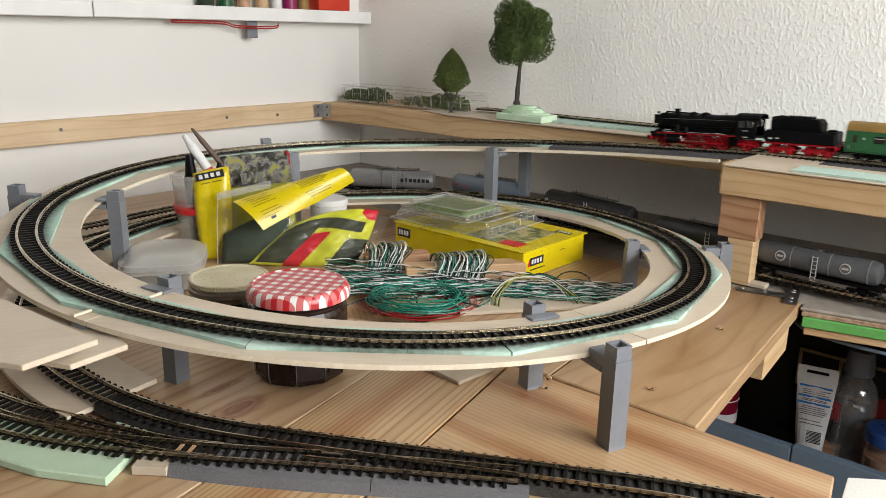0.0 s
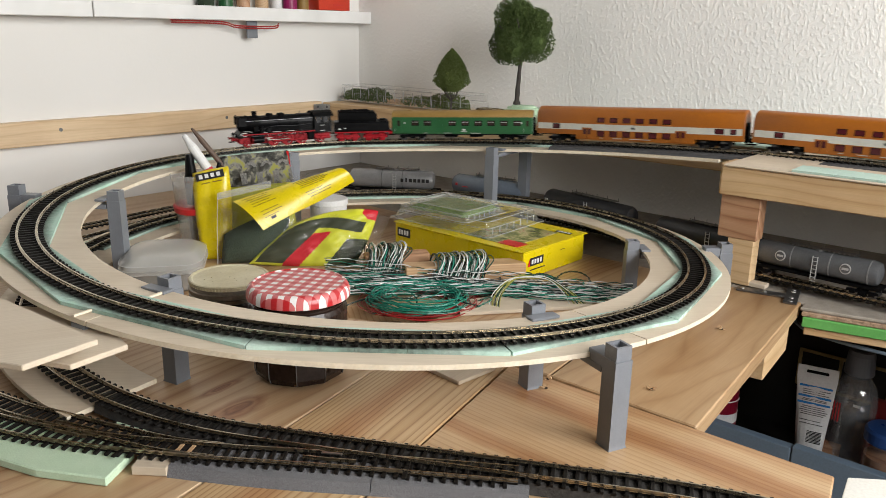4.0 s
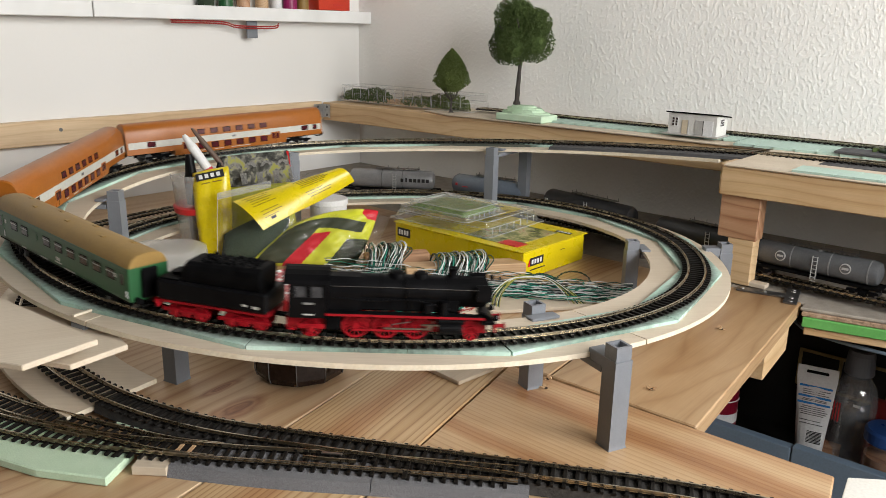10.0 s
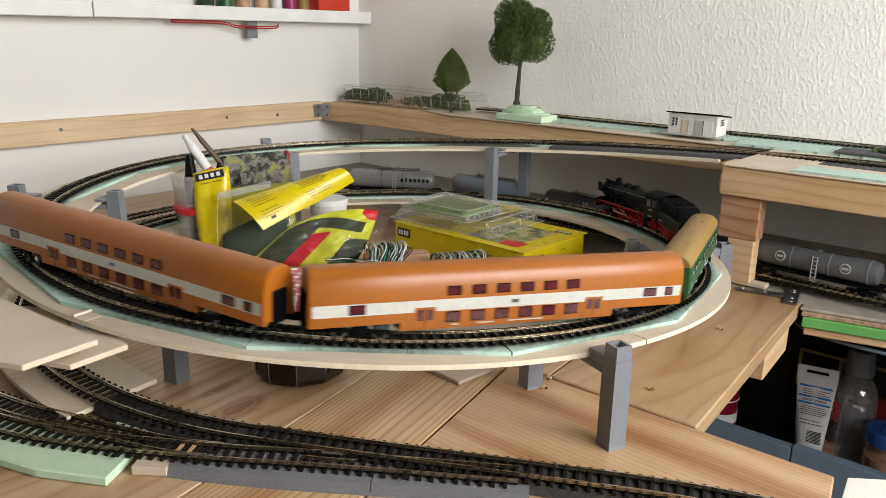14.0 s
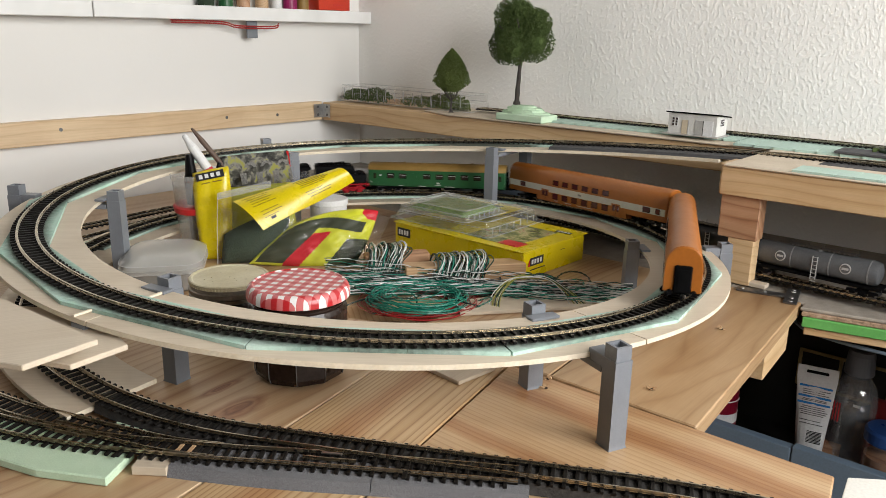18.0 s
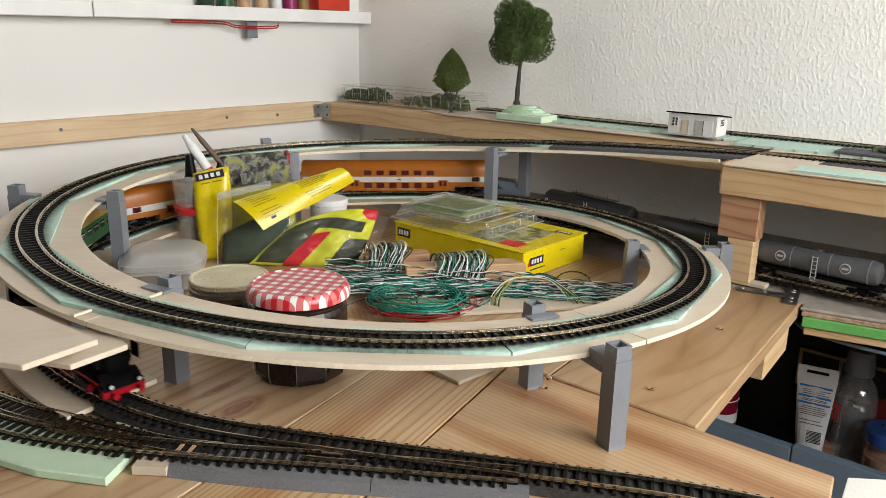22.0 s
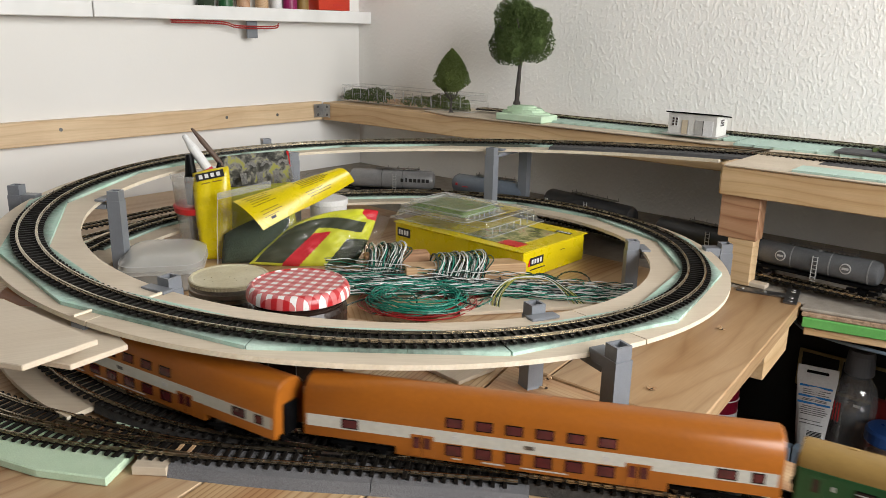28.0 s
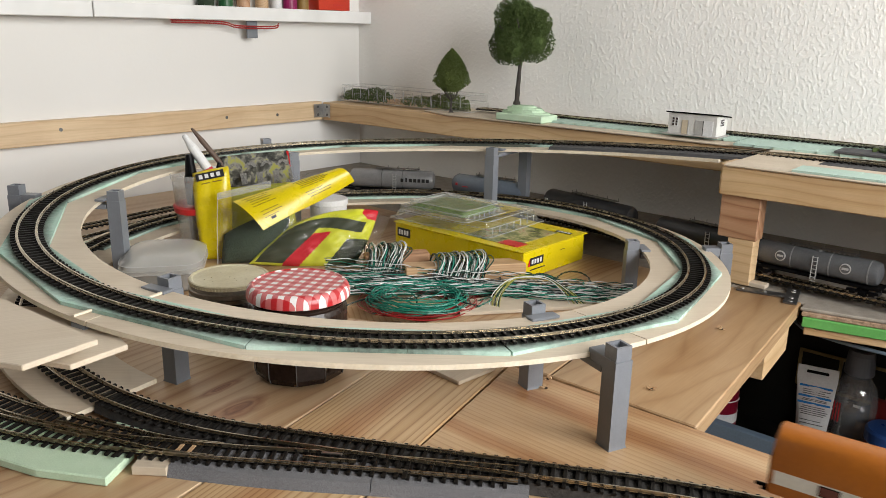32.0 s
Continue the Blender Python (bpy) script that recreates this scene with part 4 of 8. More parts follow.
def steam_loco():
    """Six-coupled engine with a truck under the cab, smokebox towards +x; buffer face at +0.0785."""
    e = thing("steam_locomotive", "black model steam locomotive with red frames and wheels", "locomotive")
    # frames, red
    bm = B()
    for sd in (-1, 1):
        box(bm, (0.002, sd * 0.0058, 0.0090), (0.140, 0.0012, 0.0090), 0.0004)
    box(bm, (0.0, 0, 0.0125), (0.136, 0.0126, 0.0020), 0.0004)
    part("frame", bm, M_RED, e, "red painted frame plates")
    # running board with red edge
    bm = B()
    for sd in (-1, 1):
        box(bm, (0.0135, sd * 0.0128, 0.0192), (0.110, 0.0068, 0.0010), 0.0003)
        box(bm, (0.0725, sd * 0.0128, 0.0165), (0.0070, 0.0068, 0.0010), 0.0003, None)
    part("running_board", bm, M_BLACK, e)
    for sd in (-1, 1):
        part("valance", box(B(), (0.0135, sd * 0.0163, 0.0186), (0.110, 0.0008, 0.0017), 0.0002), M_RED, e)
    # boiler and smokebox
    bm = B()
    cyl(bm, (0.006, 0, 0.0330), 0.0104, 0.084, 32, "X")
    part("boiler", bm, M_BLACK, e, smooth=True)
    part("boiler_cradle", box(B(), (0.0080, 0, 0.0250), (0.0860, 0.0210, 0.0090), 0.0010), M_SOOT, e)
    for x in (-0.020, -0.004, 0.012, 0.027):
        part("boiler_band", cyl(B(), (x, 0, 0.0330), 0.01062, 0.0012, 32, "X"), M_SOOT, e)
    sb = part("smokebox", cyl(B(), (0.055, 0, 0.0330), 0.0109, 0.030, 32, "X", bev=0.0008), M_SOOT, e)
    bm = B()
    lathe(bm, [(0.0096, 0), (0.0094, 0.0012), (0.0070, 0.0024), (0.0030, 0.0031), (0.0, 0.0033)], 28, Matrix.Translation((0.070, 0, 0.0330)) @ pose(0, 0, 0, 0, 90, 0))
    door = part("smokebox_door", bm, M_SOOT, sb, "round smokebox door")
    part("number_plate", box(B(), (0.0728, 0, 0.0372), (0.0006, 0.0080, 0.0014)), M_PLATE, door)
    part("chimney", lathe(B(), [(0.0040, 0), (0.0036, 0.0015), (0.0034, 0.0050), (0.0041, 0.0062), (0.0041, 0.0068), (0.0028, 0.0068), (0.0, 0.0058)], 24, Matrix.Translation((0.0465, 0, 0.0430))), M_SOOT, e)
    for x, r, h in ((0.0240, 0.0058, 0.0068), (0.0070, 0.0064, 0.0066)):
        part("dome", lathe(B(), [(r * 1.05, 0), (r, 0.0012), (r * 0.98, h * 0.55), (r * 0.88, h * 0.74), (r * 0.6, h * 0.86), (r * 0.25, h * 0.9), (0, h * 0.9)], 24, Matrix.Translation((x, 0, 0.0402))), M_SOOT, e, smooth=True)
    part("generator", cyl(B(), (0.0600, 0.0050, 0.0435), 0.0018, 0.0060, 12, "Y"), M_SOOT, e)
    part("whistle", cyl(B(), (-0.022, 0.003, 0.0450), 0.0008, 0.0040, 8), M_ROD, e)
    # firebox and cab
    bm = B()
    sec = [(-0.0108, 0.0200), (-0.0112, 0.0330), (-0.0100, 0.0392), (-0.0065, 0.0428), (0, 0.0440), (0.0065, 0.0428), (0.0100, 0.0392), (0.0112, 0.0330), (0.0108, 0.0200)]
    loft(bm, [[(x, y, z) for y, z in sec] for x in (-0.040, -0.018)])
    part("firebox", bm, M_BLACK, e)
    bm = B()
    for sd in (-1, 1):
        for x0, x1, z0, z1 in ((-0.0660, -0.0405, 0.0160, 0.0300), (-0.0660, -0.0625, 0.0300, 0.0380), (-0.0540, -0.0515, 0.0300, 0.0380), (-0.0430, -0.0405, 0.0300, 0.0380), (-0.0660, -0.0405, 0.0380, 0.0405)):
            box(bm, ((x0 + x1) / 2, sd * 0.0163, (z0 + z1) / 2), (x1 - x0, 0.0008, z1 - z0))
    box(bm, (-0.0408, 0, 0.0290), (0.0008, 0.0326, 0.0250))
    box(bm, (-0.0530, 0, 0.0180), (0.0250, 0.0320, 0.0010))
    cab = part("cab", bm, M_BLACK, e)
    bm = B()
    sec = [(-0.0172, 0.0395), (-0.0160, 0.0420), (-0.0120, 0.0448), (-0.006, 0.0464), (0, 0.0469), (0.006, 0.0464), (0.0120, 0.0448), (0.0160, 0.0420), (0.0172, 0.0395),
           (0.0164, 0.0393), (0.0115, 0.0440), (0, 0.0460), (-0.0115, 0.0440), (-0.0164, 0.0393)]
    loft(bm, [[(x, y, z) for y, z in sec] for x in (-0.0700, -0.0385)])
    part("roof", bm, M_SOOT, cab, "curved cab roof")
    for sd in (-1, 1):
        for x in (-0.0583, -0.0472):
            part("cab_window", box(B(), (x, sd * 0.0161, 0.0340), (0.0070, 0.0003, 0.0076)), M_CABPANE, cab)
        part("number_plate", box(B(), (-0.0525, sd * 0.0169, 0.0262), (0.0070, 0.0004, 0.0014)), M_PLATE, cab)
        part("data_panel", box(B(), (-0.0525, sd * 0.0169, 0.0185), (0.0072, 0.0004, 0.0010)), M_LETTER, cab)
    # pipes, pumps and handrails along the boiler
    for sd in (-1, 1):
        part("handrail", tube(B(), [(-0.038, sd * 0.0112, 0.0372), (0.0, sd * 0.0110, 0.0374), (0.066, sd * 0.0112, 0.0372)], 0.0003), M_DARKSTEEL, e)
        part("pipe", tube(B(), smooth_line([(-0.036, sd * 0.0116, 0.0290), (-0.01, sd * 0.0112, 0.0275), (0.02, sd * 0.0112, 0.0285), (0.046, sd * 0.0116, 0.0225)], 0.004), 0.0007), M_BLACK, e)
        part("air_pump", cyl(B(), (0.0400, sd * 0.0128, 0.0245), 0.0030, 0.0095, 14), M_BLACK, e)
        part("feed_pump", box(B(), (0.0290, sd * 0.0120, 0.0235), (0.0060, 0.0050, 0.0080), 0.0010), M_BLACK, e)
        part("sand_pipe", tube(B(), smooth_line([(0.014, sd * 0.0085, 0.0425), (0.014, sd * 0.0110, 0.0350), (0.017, sd * 0.0108, 0.0210)], 0.003), 0.0004), M_BLACK, e)
        # small smoke deflector
        df = part("smoke_deflector", box(B(), (0.0675, sd * 0.0150, 0.0365), (0.0110, 0.0006, 0.0120), 0.0002), M_BLACK, e)
        part("stay", box(B(), (0.0665, sd * 0.0128, 0.0355), (0.0010, 0.0042, 0.0008)), M_BLACK, df)
        # cylinder block
        cb = part("cylinder", cyl(B(), (0.0455, sd * 0.0140, 0.0102), 0.0042, 0.0165, 20, "X", bev=0.0006), M_BLACK, e)
        part("valve_chest", cyl(B(), (0.0455, sd * 0.0132, 0.0155), 0.0024, 0.0190, 16, "X"), M_BLACK, cb)
        part("cylinder_cover", cyl(B(), (0.0542, sd * 0.0140, 0.0102), 0.0034, 0.0010, 18, "X"), M_RED, cb)
        part("slide_bar", box(B(), (0.0315, sd * 0.0148, 0.0126), (0.0130, 0.0012, 0.0010)), M_ROD, e)
        part("crosshead", box(B(), (0.0305, sd * 0.0150, 0.0108), (0.0034, 0.0016, 0.0034), 0.0004), M_ROD, e)
        part("connecting_rod", box(B(), (0.0155, sd * 0.0152, 0.0096), (0.0330, 0.0008, 0.0014), 0.0003), M_ROD, e)
        part("return_crank", tube(B(), [(0.0010, sd * 0.0158, 0.0090), (0.0045, sd * 0.0160, 0.0128), (0.0170, sd * 0.0158, 0.0150)], 0.0004), M_ROD, e)
        part("combination_lever", tube(B(), [(0.0318, sd * 0.0158, 0.0085), (0.0332, sd * 0.0152, 0.0160)], 0.0004), M_ROD, e)
        part("side_rod", box(B(), (0.0005, sd * 0.0141, 0.0076), (0.0465, 0.0008, 0.0016), 0.0003), M_RED, e)
        part("step", box(B(), (-0.0635, sd * 0.0155, 0.0080), (0.0050, 0.0030, 0.0008)), M_RED, e)
        part("truck_frame", box(B(), (-0.0510, sd * 0.0122, 0.0086), (0.0180, 0.0014, 0.0034), 0.0005), M_RED, e)
        part("axle_box", box(B(), (-0.0510, sd * 0.0134, 0.0070), (0.0046, 0.0018, 0.0050), 0.0006), M_RED, e)
        # lamps and buffers
        lm = part("lamp", cyl(B(), (0.0775, sd * 0.0110, 0.0180), 0.0021, 0.0030, 14, "X"), M_SOOT, e)
        part("lens", cyl(B(), (0.0792, sd * 0.0110, 0.0180), 0.0016, 0.0005, 14, "X"), M_SILVER, lm)
        part("buffer", cyl(B(), (0.0800, sd * 0.0100, 0.0120), 0.0014, 0.0070, 12, "X"), M_RED, e)
        part("buffer_head", cyl(B(), (0.0838, sd * 0.0100, 0.0120), 0.0025, 0.0008, 16, "X"), M_RED, e)
    part("buffer_beam", box(B(), (0.0765, 0, 0.0118), (0.0012, 0.0330, 0.0058), 0.0004), M_RED, e, "red buffer beam")
    bm = B()
    prof = [(0.0660, 0.0236), (0.0700, 0.0222), (0.0745, 0.0186), (0.0778, 0.0146)]
    loft(bm, [[(x, -0.0150, z) for x, z in prof] + [(x - 0.0007, -0.0150, z - 0.0007) for x, z in prof[::-1]], [(x, 0.0150, z) for x, z in prof] + [(x - 0.0007, 0.0150, z - 0.0007) for x, z in prof[::-1]]])
    part("front_apron", bm, M_BLACK, e, "sloping black apron plate", smooth=True)
    part("front_skirt", box(B(), (0.0720, 0, 0.0150), (0.0100, 0.0280, 0.0030), 0.0004), M_BLACK, e)
    part("lamp", cyl(B(), (0.0740, 0, 0.0440), 0.0017, 0.0026, 14, "X"), M_SOOT, e)
    part("coupling", box(B(), (0.0820, 0, 0.0080), (0.0090, 0.0040, 0.0012), 0.0003), M_SOOT, e)
    part("ash_pan", box(B(), (-0.0358, 0, 0.0118), (0.0105, 0.0235, 0.0120), 0.001), M_SOOT, e)
    for x in (-0.0210, 0.0005, 0.0220):
        w = wheelset(e, x, 0.0093, M_RED, 14, "driving_wheelset")
        WHEELS.append((w, x, 0.0093, 0.0093))
    for x, r, kind in ((0.0622, 0.0053, "leading_wheelset"), (-0.0520, 0.0064, "trailing_wheelset")):
        w = wheelset(e, x, r, M_RED, 9, kind)
        WHEELS.append((w, x, r, r))
    part("leading_truck", box(B(), (0.0560, 0, 0.0050), (0.016, 0.0120, 0.0024), 0.0005), M_RED, e)
    grow = Matrix.Diagonal((1.02, 1.02, 1.04, 1))
    for ob in e.children:
        if ob.name.startswith(("driving", "leading_w", "trailing_w")):
            continue
        ob.data.transform(grow)
        for kid in ob.children:
            kid.data.transform(grow)
    return e


def tender():
    """Trough tender with a narrower coal bunker; front at +x."""
    t = thing("tender", "black model coal tender with red bogies", "tender")
    part("body", box(B(), (-0.001, 0, 0.0228), (0.0880, 0.0325, 0.0150), 0.0016), M_BLACK, t)
    bm = B()
    rings = []
    for x, k, zt in ((-0.026, 0.96, 0.0410), (-0.022, 1.0, 0.0455), (0.034, 1.0, 0.0466), (0.0365, 1.0, 0.0466)):
        half = [(0.0130, 0.0300), (0.0140 * k, 0.0350), (0.0140 * k, zt - 0.0060), (0.0132 * k, zt - 0.0026), (0.0112, zt - 0.0004), (0.0100, zt)]
        rings.append([(x, -y, z) for y, z in half] + [(x, y, z) for y, z in half[::-1]])
    loft(bm, rings)
    part("coal_bunker", bm, M_SOOT, t, "matt black coal bunker")
    bm = B()
    random.seed(21)
    for i in range(130):
        r = random.uniform(0.0008, 0.0018)
        x, y = random.uniform(-0.014, 0.032), random.uniform(-0.0098, 0.0098)
        bmesh.ops.create_icosphere(bm, subdivisions=1, radius=r, matrix=Matrix.Translation((x, y, 0.0464 + random.uniform(0, 0.0006))) @ pose(0, 0, 0, random.uniform(0, 90), random.uniform(0, 90), 0))
    part("coal", bm, M_SOOT, t, "heap of black coal", kind="stuff")
    part("rear_deck", box(B(), (-0.0360, 0, 0.0308), (0.0160, 0.0270, 0.0012), 0.0004), M_SOOT, t)
    part("water_hatch", cyl(B(), (-0.0360, 0, 0.0322), 0.0050, 0.0024, 20), M_SOOT, t)
    for sd in (-1, 1):
        part("ladder", box(B(), (-0.0452, sd * 0.0110, 0.0230), (0.0008, 0.0030, 0.0140)), M_BLACK, t)
        part("marking", box(B(), (0.0260, sd * 0.01640, 0.0205), (0.0036, 0.0003, 0.0016)), M_LETTER, t)
        part("marking", box(B(), (0.0345, sd * 0.01640, 0.0198), (0.0046, 0.0003, 0.0020)), M_LETTER, t)
        part("buffer", cyl(B(), (-0.0478, sd * 0.0100, 0.0120), 0.0022, 0.0050, 12, "X"), M_RED, t)
    part("frame", box(B(), (-0.001, 0, 0.0140), (0.0880, 0.0280, 0.0026), 0.0005), M_RED, t)
    part("buffer_beam", box(B(), (-0.0452, 0, 0.0118), (0.0012, 0.0320, 0.0056), 0.0004), M_RED, t)
    part("drawbar", box(B(), (0.0480, 0, 0.0120), (0.0120, 0.0050, 0.0016)), M_SOOT, t)
    for ob in t.children:
        ob.data.transform(Matrix.Diagonal((0.97, 1, 1, 1)))
    bogs = [(bogie(t, x, 0.0206, 0.0058, M_RED, 0.0385, "bogie", M_RED), x) for x in (-0.0225, 0.0215)]
    return t, bogs


LOCO = steam_loco()
TENDER, tb_ = tender()
GREEN_C, gb_ = green_coach()
DECK_A, ab_ = double_decker("orange double-deck model coach with a grey-white stripe")
DECK_B, bb_ = double_decker("orange double-deck model coach at the end of the train")
TRAIN += [(LOCO, 0.5590, 0.043, []), (TENDER, 0.4400, 0.0228, tb_), (GREEN_C, 0.2765, 0.0770, gb_), (DECK_A, 0.0, 0.1130, ab_), (DECK_B, -0.3205, 0.1130, bb_)]

# ---- printed supports of the helix ----
def printed_post(parent, x, y, z_head, turn):
    """A square hollow post with a foot fillet and an open head."""
    w = 0.0150
    z_top = z_head - TABLE_Z
    bm = B()
    rings = []
    for k, z in ((1.09, 0.0), (1.02, 0.0018), (1.0, 0.0034), (1.0, z_top - 0.011), (0.90, z_top - 0.011), (0.90, z_top), (0.62, z_top), (0.62, z_top - 0.010)):
        h = w / 2 * k
        rings.append([(-h, -h, z), (h, -h, z), (h, h, z), (-h, h, z)])
    loft(bm, rings)
    return part("post", bm, M_GREYPL, parent, at=pose(x, y, TABLE_Z, 0, 0, turn))


def support(inner, outer, z_in, z_out, z_ply):
    """Two posts and the crossbar under the plywood that they carry."""
    sp = thing("helix_support", "grey 3D-printed plastic support holding up the plywood ring", "support", group="helix supports")
    i = Vector(inner)
    o = Vector(outer) if outer else i * (0.402 / i.length)
    d = (o - i).normalized()
    turn = math.degrees(math.atan2(d.y, d.x))
    printed_post(sp, i.x, i.y, z_in, turn)
    if outer:
        printed_post(sp, o.x, o.y, z_out, turn)
    L = (o - i).length
    c = (i + o) / 2
    bm = B()
    box(bm, (0, 0, 0), (L - 0.018, 0.015, 0.0055), 0.0006)
    part("crossbar", bm, M_GREYPL, sp, at=pose(c.x, c.y, z_ply - PLY_T - 0.0030, 0, 0, turn))
    for q, sgn in ((i, 1), (o, -1))[: 2 if outer else 1]:
        bm = B()
        box(bm, (sgn * 0.0130, 0, 0), (0.011, 0.027 if sgn > 0 else 0.0135, 0.0026), 0.0005)
        part("lip", bm, M_GREYPL, sp, at=pose(q.x, q.y, z_ply + 0.0016, 0, 0, turn))
    if outer:
        e = d * 0.0165
        part("bar_end", box(B(), (0, 0, 0), (0.018, 0.014, 0.0100), 0.0006), M_GREYPL, sp, at=pose(o.x - e.x, o.y - e.y, z_ply - 0.0010, 0, 0, turn))
    return sp


def ply_at(s):
    return rail_z(s) - PLY_DROP


support((0.1728, 0.2593), (0.240, 0.3445), 0.1484, 0.1460, ply_at(-0.20))
support((-0.122, 0.263), (-0.175, 0.372), 0.1390, 0.1440, ply_at(0.15))
support((-0.2965, 0.012), (-0.412, 0.030), 0.1330, 0.1360, ply_at(0.55))
support((-0.1725, -0.2515), None, 0.1140, 0.0, ply_at(0.93))
support((0.1325, -0.2770), (0.1730, -0.3800), 0.0960, 0.1010, ply_at(1.295))
support((0.3010, -0.0240), (0.412, -0.030), 0.0815, 0.0790, ply_at(1.665))

# ---- loose boards let into the ring ----
for poly, z, lab in (([(-0.187, -0.381), (-0.219, -0.422), (-0.420, -0.345), (-0.385, -0.262), (-0.285, -0.296)], 0.1110, "pale plywood plate jutting out from the ring"),
                     ([(-0.1760, -0.357), (-0.203, -0.391), (-0.330, -0.340), (-0.300, -0.270), (-0.225, -0.285)], 0.0970, "pale plywood splice plate under the ring")):
    plank("plywood_plate", poly, z, z - 0.0042, 20, M_PLY, None, lab, "plate", bev=0.0006)
for r0, r1, ph in ((0.377, 0.395, 145.5), (0.322, 0.338, 147.5)):
    a = radians(ph)
    d = Vector((-math.sin(a), math.cos(a)))
    c = d * (r0 + r1) / 2
    bm = B()
    box(bm, (0, 0, 0), (r1 - r0, 0.0030, 0.0020), 0.0007, seg=2)
    part("raised_edge", bm, M_PLY_EDGE, RING, "pale raised joint edge", at=pose(c.x, c.y, ply_at(R_RING * a) + 0.0017, 0, 0, math.degrees(math.atan2(d.y, d.x))))

# ---- the yard tracks on the table ----
Z_T = 0.0125


def flat_track(label, ctrl, step=0.006, limit=300):
    pts = smooth_line([TABLE_M @ Vector((x, y, Z_T)) for x, y in ctrl], step)
    tr = track(label, pts, limit)
    return tr, pts


YARD_A = [(0.100, -0.4010), (-0.006, -0.3790), (-0.058, -0.3690), (-0.113, -0.3595), (-0.156, -0.3500), (-0.217, -0.3350), (-0.287, -0.3100), (-0.370, -0.262), (-0.470, -0.175),
          (-0.560, -0.050), (-0.610, 0.060), (-0.575, 0.205), (-0.454, 0.338), (-0.357, 0.461), (-0.28, 0.533), (-0.16, 0.580), (0.0, 0.575), (0.12, 0.540), (0.23, 0.462), (0.34, 0.330),
          (0.43, 0.180), (0.51, 0.068), (0.61, -0.048), (0.74, -0.185)]
yard_a, YARD_PTS = flat_track("long dark siding track with parked tank wagons", YARD_A)
YARD_B = [(-0.118, -0.3570), (-0.156, -0.3465), (-0.203, -0.3260), (-0.245, -0.3055), (-0.311, -0.2705), (-0.400, -0.205), (-0.490, -0.100), (-0.535, 0.020), (-0.525, 0.120), (-0.470, 0.208), (-0.425, 0.268),
          (-0.343, 0.400), (-0.26, 0.475)]
flat_track("dark siding track that branches off behind the helix", YARD_B)


# switch gear: check rails, tie bar and point motor cover
def turnout(x, y, deg, label):
    t = thing("turnout_gear", label, "turnout", pose(x, y, Z_T, 0, 0, deg))
    for sd in (-1, 1):
        bm = B()
        sweep(bm, [Vector((k * 0.004 - 0.020, sd * (GAUGE / 2 - 0.0022 + 0.0012 * abs(k - 5) / 5 * -0.5), 0)) for k in range(11)], RAIL_PROFILE)
        part("check_rail", bm, M_RAIL, t)
    part("tie_bar", box(B(), (0.058, -0.004, -0.0020), (0.0036, 0.034, 0.0012), 0.0003), M_SLEEPER, t)
    part("frog", box(B(), (0.0, 0.0008, -0.0007), (0.016, 0.0026, 0.0014), 0.0004), M_ROD, t)
    return t


built = so_far()
turnout(-0.034, -0.3680, -12.5, "black turnout crossing with metal frog and check rails")
turnout(-0.238, -0.3185, -24.0, "black turnout crossing with metal frog near the pale foam")
# yellow-brown marks of bare plastic on two sleepers
for k, (x, y) in enumerate(((-0.139, -0.3535), (-0.148, -0.3515))):
    part("bare_sleeper", box(B(), (0, 0, -0.0022), (0.0030, 0.0120, 0.0008)), M_STICK, yard_a, "pale unpainted sleeper", at=TABLE_M @ pose(x, y, Z_T, 0, 0, -13))

# grey foam roadbed and other packing under the tracks
RB = thing("foam_roadbed", "speckled dark grey foam roadbed under the front track", "roadbed")
pts = smooth_line([(x, y, 0.0) for x, y in ((-0.146, -0.3515), (-0.100, -0.3640), (-0.050, -0.3745), (0.0, -0.3830), (0.05, -0.3915), (0.108, -0.4035))], 0.008)
half = len(pts) * 3 // 5
for run in (pts[:half], [pts[half - 1].lerp(pts[half], 0.08)] + pts[half:]):
    bm = B()
    sweep(bm, run, [(-0.0190, 0.0), (0.0235, 0.0), (0.0195, 0.0079), (-0.0170, 0.0079)])
    part("roadbed_strip", bm, M_FOAM_GREY, RB)
plank("foam_sheet", [(-0.182, -0.3475), (-0.1905, -0.3850), (-0.245, -0.3700), (-0.300, -0.3420), (-0.330, -0.330), (-0.345, -0.290), (-0.255, -0.300)], 0.0075, 0.0004, 20, M_FOAM_PALE, None,
      "pale green foam sheet under the turnout", "foam sheet", bev=0.001)
plank("foam_sheet", [(-0.120, -0.3290), (-0.150, -0.3150), (-0.195, -0.2960), (-0.215, -0.2990), (-0.150, -0.3300)], 0.0058, 0.0004, 20, M_FOAM_PALE, None, "sliver of pale green foam between two tracks", "foam sheet", bev=0.0006)
for x, y, sx, sy, d in ((-0.1640, -0.3640, 0.026, 0.016, -8), (-0.1580, -0.3615, 0.030, 0.010, -14)):
    bm = B()
    box(bm, (0, 0, 0.0036 if sx < 0.028 else 0.0018), (sx, sy, 0.0070 if sx < 0.028 else 0.0034), 0.0005)
    tagged(part("wood_block", bm, M_PLY, None, at=pose(x, y, 0.0003, 0, 0, d)), "small pale wooden packing block under the track", "block")
plank("plywood_offcut", [(0.0750, -0.2340), (0.0397, -0.1912), (0.075, -0.165), (0.1140, -0.2030)], 0.0042, 0.0004, 50, M_PLY, None, "square plywood offcut lying on the table", "offcut", bev=0.0005)
